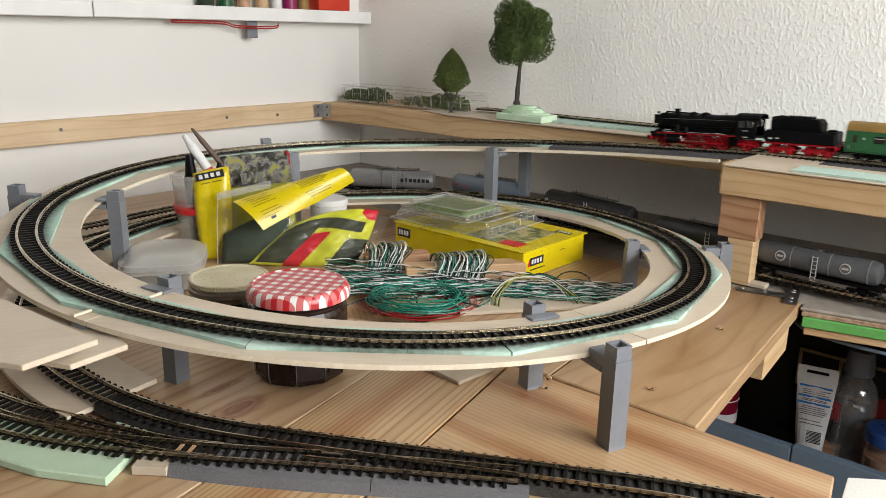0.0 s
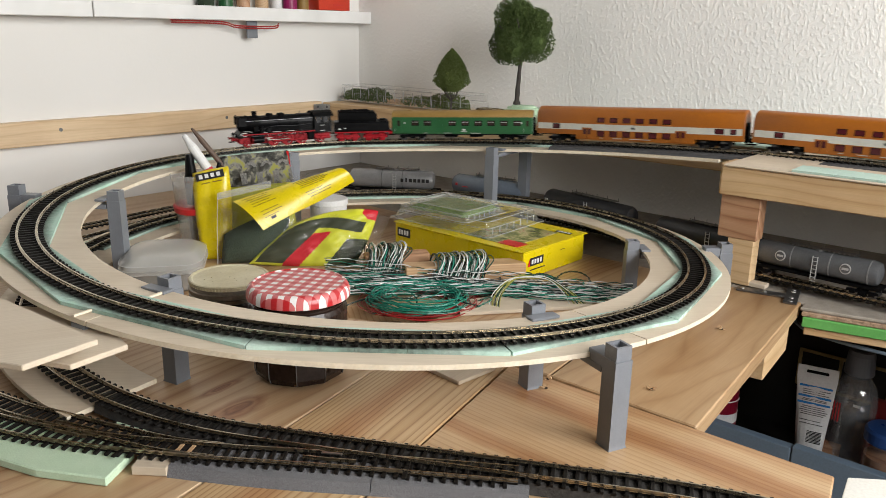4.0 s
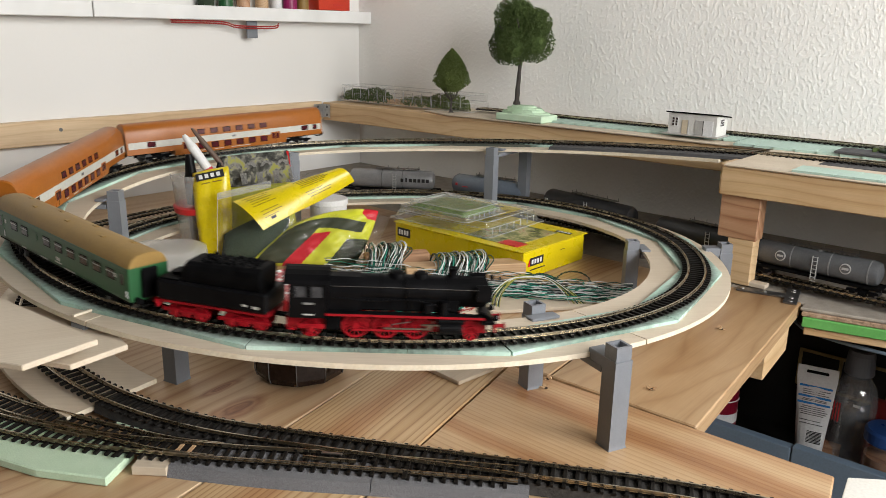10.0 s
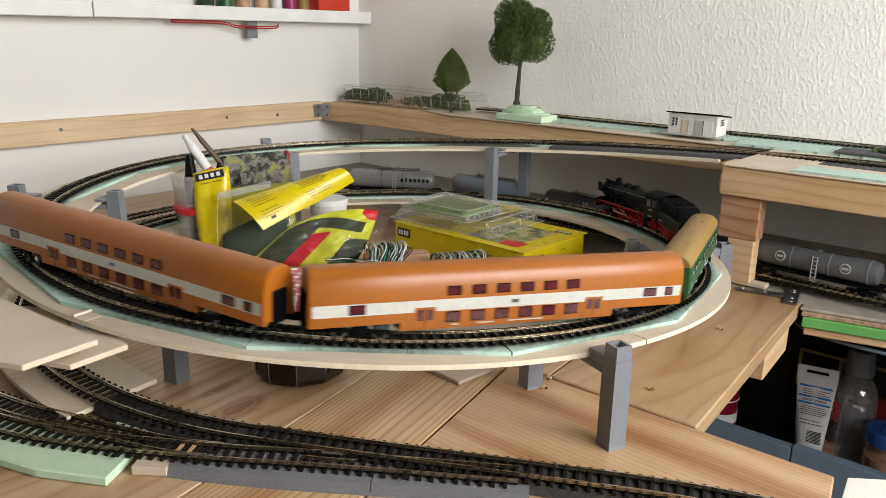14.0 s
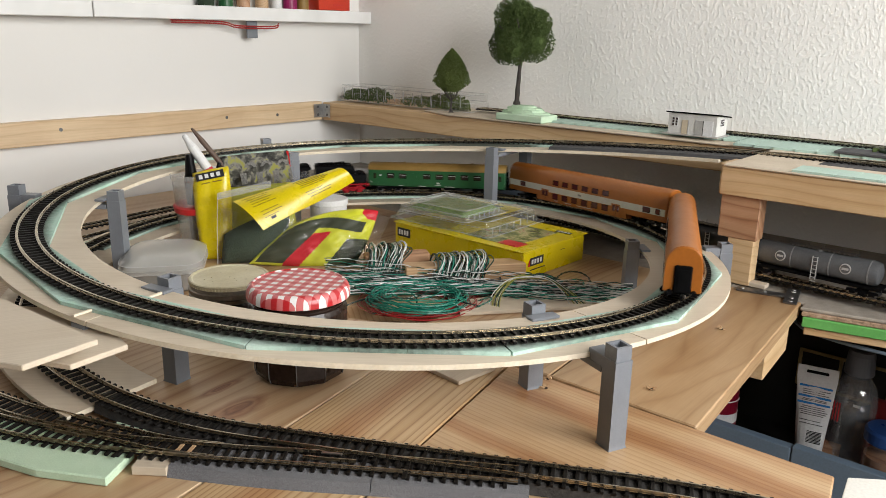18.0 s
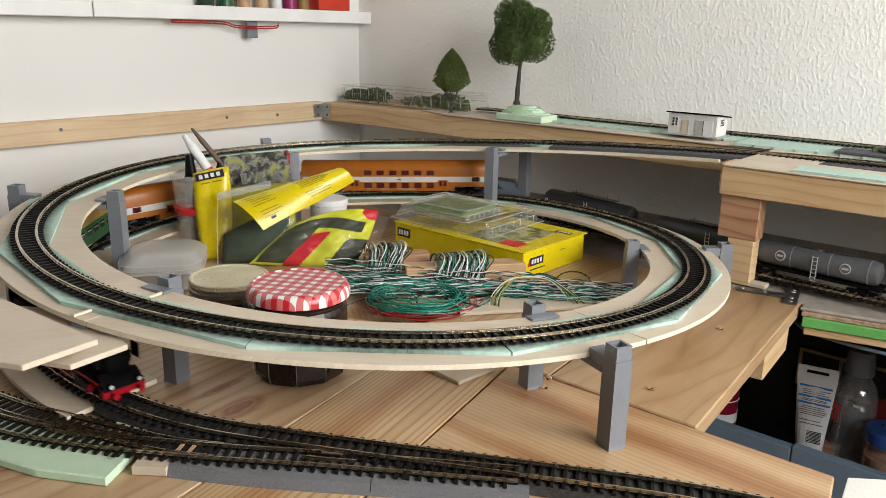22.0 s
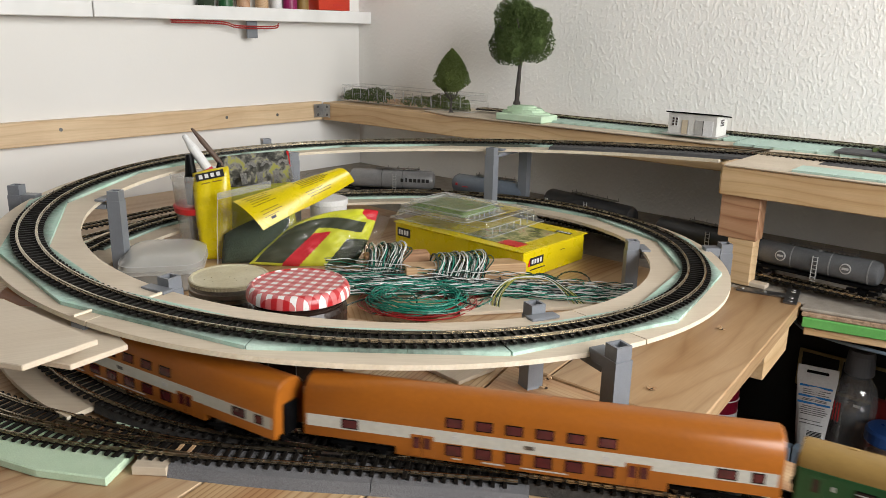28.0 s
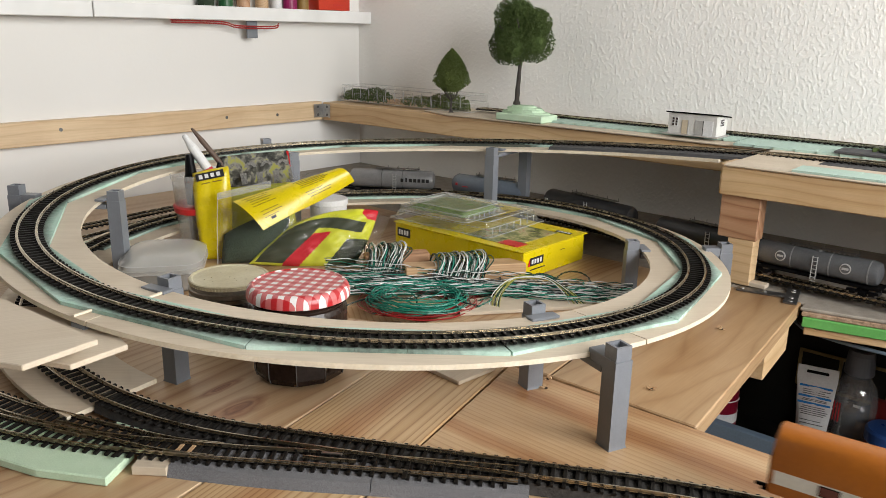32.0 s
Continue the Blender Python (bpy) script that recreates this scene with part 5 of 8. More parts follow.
plank("plywood_offcut", [(0.095, -0.055), (0.255, -0.035), (0.262, -0.005), (0.19, 0.02), (0.10, -0.012)], 0.0046, 0.0004, 10, M_PLY, None, "flat pale board lying among the wires", "offcut", bev=0.0005)
plank("white_sheet", [(0.350, -0.4005), (0.3265, -0.4300), (0.330, -0.47), (0.60, -0.62), (0.72, -0.46)], -0.0006, -0.0040, -20, M_WHITEBOARD, None, "white coated board beside the front plank", "board", bev=0.0005)

# torn drill holes on the table
M_BROWN_HOLE = speckled("drilled_hole", (0.030, 0.018, 0.010), (0.06, 0.035, 0.02), 300, 0.9)
for x, y in ((0.1600, -0.2245), (0.1545, -0.2430), (0.2520, -0.2500), (0.385, -0.105)):
    s = thing("wood_splinter", "torn wood fibres round a drilled hole in the table", "splinter", pose(x, y, 0.0003, 0, 0, 30), group="drill splinters")
    part("hole", cyl(B(), (0, 0, 0.0001), 0.0019, 0.0006, 12), M_BROWN_HOLE, s)
    random.seed(int(x * 1e4))
    for k in range(7):
        a, l = random.uniform(0, 360), random.uniform(0.0020, 0.0048)
        bm = B()
        box(bm, (0.0016 + l / 2, 0, 0.0), (l, random.uniform(0.0008, 0.0018), 0.0005), 0.0, pose(0, 0, 0.0004, 0, -random.uniform(5, 32), a))
        part("fibre", bm, M_STICK, s)

settle(built, TABLE_M)

# ---- narrow board on legs that carries the track onwards ----
TB = thing("track_board", "narrow pine board on legs carrying the track past the table", "board")
bm = B()
sweep(bm, [Vector((*line_xy(s), TABLE_Z)) for s in stations(S_END + 0.50, S_END + 1.52, 0.03)], [(-0.030, -0.012), (0.030, -0.012), (0.030, -0.0002), (-0.030, -0.0002)])
part("top", bm, M_PINE, TB)
for d in (0.62, 1.05, 1.46):
    p = line_xy(S_END + d)
    bm = B()
    box(bm, (0, 0, (-0.710 + TABLE_Z - 0.0122) / 2), (0.03, 0.03, TABLE_Z - 0.0122 + 0.710), 0.001)
    part("leg", bm, M_SPRUCE, TB, at=pose(p.x, p.y, 0))

# ---- lower board along the rear wall ----
def chip_material():
    m, nt, b = mat("chipboard", 0.8)
    v = coords(nt, (1, 1, 1))
    n = noise_tex(nt, v, 160.0, 4, 0.7)
    col = ramp(nt, n, [(0.3, (0.16, 0.10, 0.06)), (0.5, (0.34, 0.23, 0.15)), (0.7, (0.46, 0.34, 0.24))])
    link(nt, col, b.inputs["Base Color"])
    bump(nt, b, n, 0.8, 0.002)
    return m


M_CHIP = chip_material()
M_GREYTOP = speckled("dusty_grey_board", (0.27, 0.24, 0.20), (0.38, 0.34, 0.29), 55, 0.8, 0, 0.5, 0.001, 500)
M_GREENEDGE = speckled("green_edge_band", (0.10, 0.36, 0.08), (0.14, 0.43, 0.11), 60, 0.6, 0, 0.2)
LB = thing("rear_board", "grey-topped chipboard with a green painted edge along the rear wall", "board")


def P2(a, b):
    v = ab(a, b)
    return (v.x, v.y)


plank("top", [P2(0.3835, 0.3450), P2(0.50, 0.3715), P2(1.6, 0.3600), P2(1.6, 0.6900), P2(-0.7620, 0.6900), P2(-0.7620, 0.3622), P2(0.3835, 0.3622)], -0.0016, -0.0062, W_DEG, M_GREYTOP, LB)
plank("core", [P2(0.3860, 0.3438), P2(0.50, 0.3703), P2(1.6, 0.3588), P2(1.6, 0.6890), P2(-0.7610, 0.6890), P2(-0.7610, 0.3630), P2(0.3860, 0.3630)], -0.0064, -0.0125, W_DEG, M_CHIP, LB)
plank("edge_band", [P2(0.3880, 0.3425), P2(0.50, 0.3690), P2(1.6, 0.3575), P2(1.6, 0.3750), P2(0.50, 0.3870), P2(0.3880, 0.3640)], -0.0127, -0.0255, W_DEG, M_GREENEDGE, LB, "green painted edge band")
plank("batten", [P2(0.3900, 0.3480), P2(0.50, 0.3745), P2(1.6, 0.3630), P2(1.6, 0.3830), P2(0.50, 0.3940), P2(0.3900, 0.3680)], -0.0257, -0.0365, W_DEG, M_SPRUCE, LB)
LB.matrix_basis = TABLE_M
# flat T bracket of dark steel
built = so_far()
tbk = thing("mending_plate", "dark steel T-shaped mending plate screwed to the table", "bracket", pose(0.508, 0.004, 0.0012, 0, 0, 44.3 - 78))
part("bar", box(B(), (-0.022, 0, 0), (0.060, 0.015, 0.0022), 0.0004), M_DARKSTEEL, tbk)
part("crossbar", box(B(), (0.014, 0.002, 0.0001), (0.016, 0.062, 0.0022), 0.0004), M_DARKSTEEL, tbk)
for x, y in ((-0.045, 0), (-0.018, 0), (0.014, -0.022), (0.014, -0.008), (0.014, 0.018), (0.014, 0.028)):
    part("screw", lathe(B(), [(0.0030, 0.0009), (0.0026, 0.0020), (0.0, 0.0024)], 12, Matrix.Translation((x, y, 0))), M_STEEL, tbk)
settle(built, TABLE_M)
tagged(part("wood_scrap", box(B(), (0, 0, 0.003), (0.024, 0.014, 0.006), 0.0008), M_PLY, None, at=TABLE_M @ pose(0.496, 0.040, 0.0004, 0, 0, W_DEG)), "white wood scrap at the foot of the post", "scrap")


# ---- tank wagons parked on the siding ----
def tank_wagon(label, s_at, length, r, material, bands=(), logo=False, sill=0.0, text=""):
    """A bogie tank wagon on the siding, s_at metres along it."""
    d, i = 0.0, 0
    while i < len(YARD_PTS) - 2 and d < s_at:
        d += (YARD_PTS[i + 1] - YARD_PTS[i]).length
        i += 1
    k = int(length * 0.34 / 0.006)
    a, b = YARD_PTS[max(i - k, 0)], YARD_PTS[min(i + k, len(YARD_PTS) - 1)]
    m = (a + b) / 2
    w = thing("tank_wagon", label, "wagon", pose(m.x, m.y, m.z, 0, 0, math.degrees(math.atan2((b - a).y, (b - a).x))), group="parked tank wagons")
    zc = 0.0130 + r
    L = length
    prof = [(0.0, -L / 2 + 0.008), (r * 0.55, -L / 2 + 0.0087), (r * 0.86, -L / 2 + 0.0110), (r, -L / 2 + 0.0155), (r, L / 2 - 0.0155), (r * 0.86, L / 2 - 0.0110), (r * 0.55, L / 2 - 0.0087), (0.0, L / 2 - 0.008)]
    part("tank", lathe(B(), prof, 32, Matrix.Translation((0, 0, zc)) @ pose(0, 0, 0, 0, 90, 0)), material, w, smooth=True)
    for x in bands:
        part("band", cyl(B(), (x * L, 0, zc), r + 0.0003, 0.0014, 32, "X"), M_TANKL if logo else M_DARKSTEEL, w)
    fr = part("underframe", box(B(), (0, 0, 0.0118), (L - 0.010, 0.0200, 0.0030), 0.0005), M_SOOT, w)
    for sd in (-1, 1):
        part("solebar", box(B(), (0, sd * 0.0120, 0.0120), (L - 0.008, 0.0014, 0.0034), 0.0003), M_SOOT, fr)
        for e in (-1, 1):
            part("buffer", cyl(B(), (e * (L / 2 - 0.001), sd * 0.0100, 0.0120), 0.0020, 0.0055, 12, "X"), M_SOOT, w)
        part("label_plate", box(B(), (-L * 0.36, sd * 0.0130, 0.0125), (0.009, 0.0006, 0.0045)), M_INK, w)
        part("ladder", box(B(), (0.004, sd * (r + 0.0008), zc - 0.004), (0.0008, 0.0008, r * 1.9)), M_SILVER, w)
        part("ladder", box(B(), (0.0095, sd * (r + 0.0008), zc - 0.004), (0.0008, 0.0008, r * 1.9)), M_SILVER, w)
        for q in range(7):
            part("rung", box(B(), (0.0068, sd * (r + 0.0008), 0.0075 + q * 0.0048), (0.0060, 0.0006, 0.0006)), M_SILVER, w)
        if logo:
            for x in (-0.20, 0.24):
                lg = part("emblem", cyl(B(), (x * L, sd * (r - 0.0002), zc + 0.002), 0.0062, 0.0012, 24, "Y"), M_SILVER, w, "round pale emblem with a grey bar")
                part("emblem_centre", cyl(B(), (x * L, sd * (r - 0.00005), zc + 0.002), 0.0050, 0.0014, 24, "Y"), material, lg)
                part("emblem_bar", box(B(), (x * L, sd * (r + 0.0007), zc + 0.002), (0.0074, 0.0004, 0.0026), 0.0001), M_SILVER, lg)
        if text == "mark":
            part("emblem", box(B(), (-0.40 * L, sd * (r + 0.0002), zc + 0.001), (0.0060, 0.0008, 0.0050)), M_LETTER, w)
        if text == "diamond":
            part("emblem", box(B(), (-0.36 * L, 0, 0), (0.0042, 0.0006, 0.0042), 0, Matrix.Translation((0, sd * (r + 0.0001), zc + 0.0015))), M_REDPRINT, w)
            part("emblem_bar", box(B(), (-0.25 * L, sd * (r + 0.0002), zc - 0.001), (0.012, 0.0006, 0.0012)), M_REDPRINT, w)
            part("data_panel", box(B(), (0.22 * L, sd * (r - 0.0008), zc - 0.008), (0.014, 0.0008, 0.0046)), M_SILVER, w)
    wk = part("walkway", box(B(), (0.010, 0, zc + r + 0.0022), (L * 0.46, 0.0100, 0.0008)), M_DARKSTEEL, w)
    for q in range(5):
        for sd in (-1, 1):
            part("railing_post", box(B(), (0.010 + (q - 2) * L * 0.11, sd * 0.005, zc + r + 0.0042), (0.0005, 0.0005, 0.0040)), M_DARKSTEEL, wk)
    part("dome", cyl(B(), (0.006, 0, zc + r), 0.0050, 0.0050, 18), material, w)
    for x in (-L * 0.36, L * 0.36):
        bogie(w, x, 0.0207, 0.0054, None, 0.034)
    return w, zc, r


M_TANKG = speckled("grey_tank_paint", (0.090, 0.094, 0.10), (0.115, 0.12, 0.125), 50, 0.36)
M_TANKL = speckled("light_grey_band", (0.22, 0.225, 0.23), (0.26, 0.265, 0.27), 50, 0.4)
M_TANKS = speckled("silver_tank_paint", (0.26, 0.26, 0.265), (0.32, 0.32, 0.325), 50, 0.4, 0.2)
M_TANKB = speckled("black_tank_paint", (0.014, 0.014, 0.015), (0.024, 0.024, 0.026), 50, 0.5)
M_TANKBL = speckled("blue_grey_tank_paint", (0.12, 0.15, 0.19), (0.15, 0.18, 0.22), 50, 0.42)


def yard_s(x, y):
    here = (TABLE_M @ Vector((x, y, 0.0))).xy
    d, best, at = 0.0, 9.0, 0.0
    for p, q in zip(YARD_PTS, YARD_PTS[1:]):
        e = (p.xy - here).length
        if e < best:
            best, at = e, d
        d += (q - p).length
    return at


W1, zc1, r1 = tank_wagon("silver-grey tank wagon with dark lettering on the siding", yard_s(0.028, 0.570), 0.168, 0.0165, M_TANKS, (-0.1, 0.12), False)
W2, _, _ = tank_wagon("blue-grey tank wagon with a red diamond plate", yard_s(0.205, 0.485), 0.158, 0.0165, M_TANKBL, (), False, text="diamond")
W3, _, _ = tank_wagon("long black tank wagon with a white emblem", yard_s(0.345, 0.320), 0.185, 0.0160, M_TANKB, (), False, text="mark")
W4, _, _ = tank_wagon("black tank wagon behind the deck post", yard_s(0.462, 0.133), 0.170, 0.0155, M_TANKB, ())
W5, _, _ = tank_wagon("grey tank wagon with round white emblems and ladder", yard_s(0.558, 0.013), 0.168, 0.0146, M_TANKG, (-0.38, -0.13, 0.13, 0.38), True)


# dark marks on the silver wagon, in place of its name
for k, w in enumerate((0.0050, 0.0030, 0.0056, 0.0052, 0.0050, 0.0054, 0.0052)):
    part("name_mark", box(B(), (0.020 + 0.0075 * k, -r1 - 0.0001, zc1 + (0.0016 if k == 1 else 0.001)), (w, 0.0006, 0.0074 if k == 1 else 0.0060), 0.0002), M_INK, W1)



# ---- things inside the ring ----
built = so_far()
M_BAGDARK = speckled("flock_behind_film", (0.030, 0.036, 0.016), (0.052, 0.060, 0.030), 240, 0.5, 0, 0.2, 0.0006, 400, 0.3)
M_LEMON = speckled("lemon_film_print", (0.58, 0.60, 0.03), (0.64, 0.64, 0.05), 30, 0.36, 0, 0.35, 0.003, 60, 0.3)
M_BAGRED = speckled("red_film_print", (0.58, 0.018, 0.03), (0.52, 0.015, 0.025), 30, 0.36, 0, 0.35, 0.003, 60, 0.3)


def photo_material():
    """Printed picture of dark rock arches over pale yellow-green ground."""
    m, nt, b = mat("printed_picture", 0.25)
    v = coords(nt, (1, 1, 1))
    n = noise_tex(nt, v, 60.0, 4, 0.6, 0.5)
    col = ramp(nt, n, [(0.35, (0.02, 0.02, 0.018)), (0.48, (0.10, 0.10, 0.09)), (0.56, (0.30, 0.29, 0.24)), (0.62, (0.36, 0.36, 0.10))])
    link(nt, col, b.inputs["Base Color"])
    return m


M_PHOTO = photo_material()
M_STONE = speckled("printed_grey_stone", (0.10, 0.10, 0.095), (0.34, 0.33, 0.31), 500, 0.3)


def landscape_print():
    """Printed picture of green and ochre model countryside."""
    m, nt, b = mat("printed_landscape", 0.25)
    n = noise_tex(nt, coords(nt, (1, 1, 1)), 48.0, 4, 0.65, 0.4)
    link(nt, ramp(nt, n, [(0.34, (0.05, 0.07, 0.03)), (0.46, (0.17, 0.19, 0.06)), (0.54, (0.40, 0.36, 0.15)), (0.60, (0.50, 0.44, 0.22)), (0.66, (0.30, 0.07, 0.04))]), b.inputs["Base Color"])
    return m


M_LAND = landscape_print()


def pillow(bm, w, h, t, nx=16, ny=12, crumple=0.0, seed=1, pinch=0.5):
    """A filled flat bag in local x and z, puffed along y, with sealed edges."""
    noise.seed_set(seed)
    front, back = [], []
    for j in range(ny + 1):
        rf, rb = [], []
        for i in range(nx + 1):
            u, v = i / nx * 2 - 1, j / ny * 2 - 1
            f = max(0.0, (1 - abs(u) ** 3)) ** pinch * max(0.0, (1 - abs(v) ** 3)) ** pinch
            c = noise.noise(Vector((u * 2.3, v * 2.3, seed))) * crumple
            x, z = u * w / 2 * (1 - 0.03 * (1 - abs(v))), v * h / 2
            rf.append(bm.verts.new((x + c * 0.3, -t / 2 * f - 0.0004 + c * f, z + c * 0.3)))
            rb.append(bm.verts.new((x + c * 0.3, t / 2 * f + 0.0004 + c * f, z + c * 0.3)))
        front.append(rf)
        back.append(rb)
    for g, flip in ((front, False), (back, True)):
        for j in range(ny):
            for i in range(nx):
                q = (g[j][i], g[j][i + 1], g[j + 1][i + 1], g[j + 1][i])
                bm.faces.new(q[::-1] if flip else q)
    for i in range(nx):
        bm.faces.new((front[0][i + 1], front[0][i], back[0][i], back[0][i + 1]))
        bm.faces.new((front[ny][i], front[ny][i + 1], back[ny][i + 1], back[ny][i]))
    for j in range(ny):
        bm.faces.new((front[j][0], front[j + 1][0], back[j + 1][0], back[j][0]))
        bm.faces.new((front[j + 1][nx], front[j][nx], back[j][nx], back[j + 1][nx]))
    for f in bm.faces:
        f.smooth = True
    return bm


def card(bm, w, h, bend=0.0, t=0.0005, n=10, across=True):
    """A stiff card in local x and y, bent about its x axis or y axis."""
    rings = []
    for i in range(n + 1):
        f = i / n - 0.5
        z = bend * (1 - (2 * f) ** 2)
        if across:
            rings.append([(-w / 2, f * h, z), (w / 2, f * h, z), (w / 2, f * h, z - t), (-w / 2, f * h, z - t)])
        else:
            rings.append([(f * w, -h / 2, z), (f * w, h / 2, z), (f * w, h / 2, z - t), (f * w, -h / 2, z - t)])
    return loft(bm, rings)


def frame_from(o, x, y):
    """A pose whose x runs along x and whose y lies towards y."""
    x = Vector(x).normalized()
    z = x.cross(Vector(y)).normalized()
    m = Matrix((x, z.cross(x), z)).transposed().to_4x4()
    m.translation = Vector(o)
    return m


def bars(parent, rows, m, material, name="print_line"):
    """Lines of print too small to read: thin bars at (x, y, width, height)."""
    for x, y, w, h in rows:
        bm = B()
        box(bm, (x, y, 0.0), (w, h, 0.0003))
        part(name, bm, material, parent, at=m)


def logo_block(parent, m, w, h, red=False):
    """Black label with plain white shapes in place of its name."""
    lb = part("label", box(B(), (0, 0, 0), (w, h, 0.0005)), M_INK, parent, "black label with white shapes", at=m)
    for k in range(4):
        part("label_shape", box(B(), (-w * 0.33 + k * w * 0.21, 0, 0.0004), (w * 0.13, h * 0.55, 0.0004)), M_WHITEP, lb)
    if red:
        part("label_triangle", prism(B(), [(-w * 0.66, -h * 0.5), (-w * 0.52, -h * 0.5), (-w * 0.52, h * 0.5)], 0, 0.0004), M_REDPRINT, lb)
    return lb


# the yellow box with its trays
def yellow_box():
    bx = thing("yellow_box", "bright yellow cardboard box with a printed lid", "box")
    o = Vector((0.206, 0.088, 0.0006))
    sx, sy = Vector((0.106, 0.098, 0)), Vector((-0.193, 0.143, 0))
    L, W, H = sy.length, sx.length, 0.0365
    c = o + sx / 2 + sy / 2
    m = frame_from(c, sx, sy)
    part("carton", box(B(), (0, 0, H / 2), (W, L, H), 0.0012), M_YELLOW, bx, at=m)
    part("lid", box(B(), (0.004, 0.001, H + 0.0010), (W + 0.010, L + 0.003, 0.0016), 0.0005), M_YELLOW, bx, "yellow lid with a printed picture", at=m)
    part("picture", box(B(), (-0.005, -L * 0.20, H + 0.0021), (W * 0.72, L * 0.36, 0.0004)), M_LAND, bx, "printed landscape picture", at=m)
    part("stripe", box(B(), (-W * 0.32, -L * 0.34, H + 0.0022), (W * 0.16, L * 0.14, 0.0005)), M_REDPRINT, bx, at=m)
    logo_block(bx, m @ pose(W * 0.38, -L * 0.40, H + 0.0022, 0, 0, 90), 0.026, 0.008)
    # end panel with label, long side with label and script line
    end = m @ pose(0, -L / 2 - 0.0004, H / 2, 90, 0, 0)
    logo_block(bx, end @ pose(-W * 0.30, 0.004, 0), 0.030, 0.011, True)
    bars(bx, [(-W * 0.28, -0.0070, 0.034, 0.0014), (W * 0.12, 0.008, 0.010, 0.0008)], end, M_INK)
    side = m @ pose(-W / 2 - 0.0004, 0, H / 2, 90, 0, -90)
    logo_block(bx, side @ pose(-L * 0.42, 0.006, 0), 0.026, 0.013)
    bars(bx, [(L * 0.02 + k * 0.010, -0.002, 0.007, 0.0022) for k in range(6)], side, M_INK)
    part("side_strip", box(B(), (L * 0.46, -0.004, 0.0001), (0.010, 0.022, 0.0004)), M_BLUEGREY, bx, at=side)
    return m, L, W, H


def rim_tray(name, label, w, l, h, m, material, lip=0.006, inset=0.010, side_ribs=True):
    """A moulded clear tray turned upside down: flange, sloping walls, raised top with ribs."""
    t = thing(name, label, "plastic tray", m)
    bm = B()
    rings = []
    for k, z in ((0.0, 0.0), (0.0, 0.0010), (lip, 0.0010), (lip + 0.002, h * 0.5), (lip + 0.004, h * 0.52), (lip + inset * 0.6, h), (lip + inset * 0.6 + 0.004, h), (lip + inset + 0.004, h - 0.0030)):
        a, b = w / 2 - k, l / 2 - k
        r = 0.006
        ring = []
        for cx, cy, s in ((a - r, b - r, 0), (-a + r, b - r, 90), (-a + r, -b + r, 180), (a - r, -b + r, 270)):
            for q in range(4):
                an = radians(s + q * 30)
                ring.append((cx + r * math.cos(an), cy + r * math.sin(an), z))
        rings.append(ring)
    loft(bm, rings, cap=False)
    bm.verts.ensure_lookup_table()
    n = len(rings[0])
    bm.faces.new([bm.verts[len(bm.verts) - n + i] for i in range(n)])
    part("shell", bm, material, t, smooth=False)
    # folded edges: milky tubes that put their bright glint into the colour
    for kk, zz in ((0.0, 0.0008), (lip + 0.004, h * 0.52), (lip + inset * 0.6, h)):
        a, b = w / 2 - kk, l / 2 - kk
        loop = [(a, b - 0.005, zz), (a - 0.005, b, zz), (-a + 0.005, b, zz), (-a, b - 0.005, zz), (-a, -b + 0.005, zz), (-a + 0.005, -b, zz), (a - 0.005, -b, zz), (a, -b + 0.005, zz), (a, b - 0.005, zz)]
        part("edge", tube(B(), loop, 0.00038, 5), M_RIB, t)
    for k in range(7):
        part("rib", box(B(), (-w * 0.36 + k * w * 0.12, -l / 2 + lip + 0.0025, h * 0.30), (0.0016, 0.0012, h * 0.45), 0.0004), M_RIB, t)
    for k in range(7 if side_ribs else 0):
        part("rib", box(B(), (w / 2 - lip - 0.0025, -l * 0.36 + k * l * 0.12, h * 0.30), (0.0012, 0.0016, h * 0.45), 0.0004), M_RIB, t)
    return t


BOX_M, BOX_L, BOX_W, BOX_H = yellow_box()
M_MOSS_PALE = speckled("pale_green_scatter", (0.07, 0.15, 0.03), (0.22, 0.32, 0.08), 130, 0.9, 0, 1.0, 0.004, 300)
ta = Vector((0.166, 0.158, BOX_H + 0.0030))
tx, ty = Vector((0.096, 0.100, 0)), Vector((-0.146, 0.092, 0))
TRAY_M = frame_from(ta + tx / 2 + ty / 2 + Vector((-0.004, 0.004, 0)), tx, ty)
t1 = rim_tray("clear_tray", "clear plastic clamshell tray lying on the yellow box", tx.length * 1.06, ty.length * 1.10, 0.0190, TRAY_M, M_TRAY)
part("card_insert", box(B(), (0.032, 0.0, 0.0150), (0.062, 0.118, 0.0006)), M_YELLOW, t1, "yellow printed card insert")
part("card_picture", box(B(), (0.018, -0.022, 0.0156), (0.034, 0.064, 0.0004)), M_LAND, t1)
part("card_label", box(B(), (0.050, -0.020, 0.0156), (0.008, 0.022, 0.0004)), M_INK, t1)
tb = Vector((0.126, 0.150, BOX_H + 0.0225))
ux, uy = Vector((0.070, 0.072, 0)), Vector((-0.092, 0.080, 0))
TRAY2_M = frame_from(tb + ux / 2 + uy / 2, ux, uy)
t2 = rim_tray("clear_tray", "smaller clear tray filled with green scatter", ux.length, uy.length, 0.0150, TRAY2_M, M_TRAY, 0.004, 0.006)
bm = B()
pillow(bm, ux.length * 0.86, uy.length * 0.86, 0.010, 14, 14, 0.0016, 4, 0.25)
part("scatter", bm, M_MOSS_PALE, t2, "pale green scatter material", kind="stuff", at=pose(0, 0, 0.0060, 90, 0, 0))


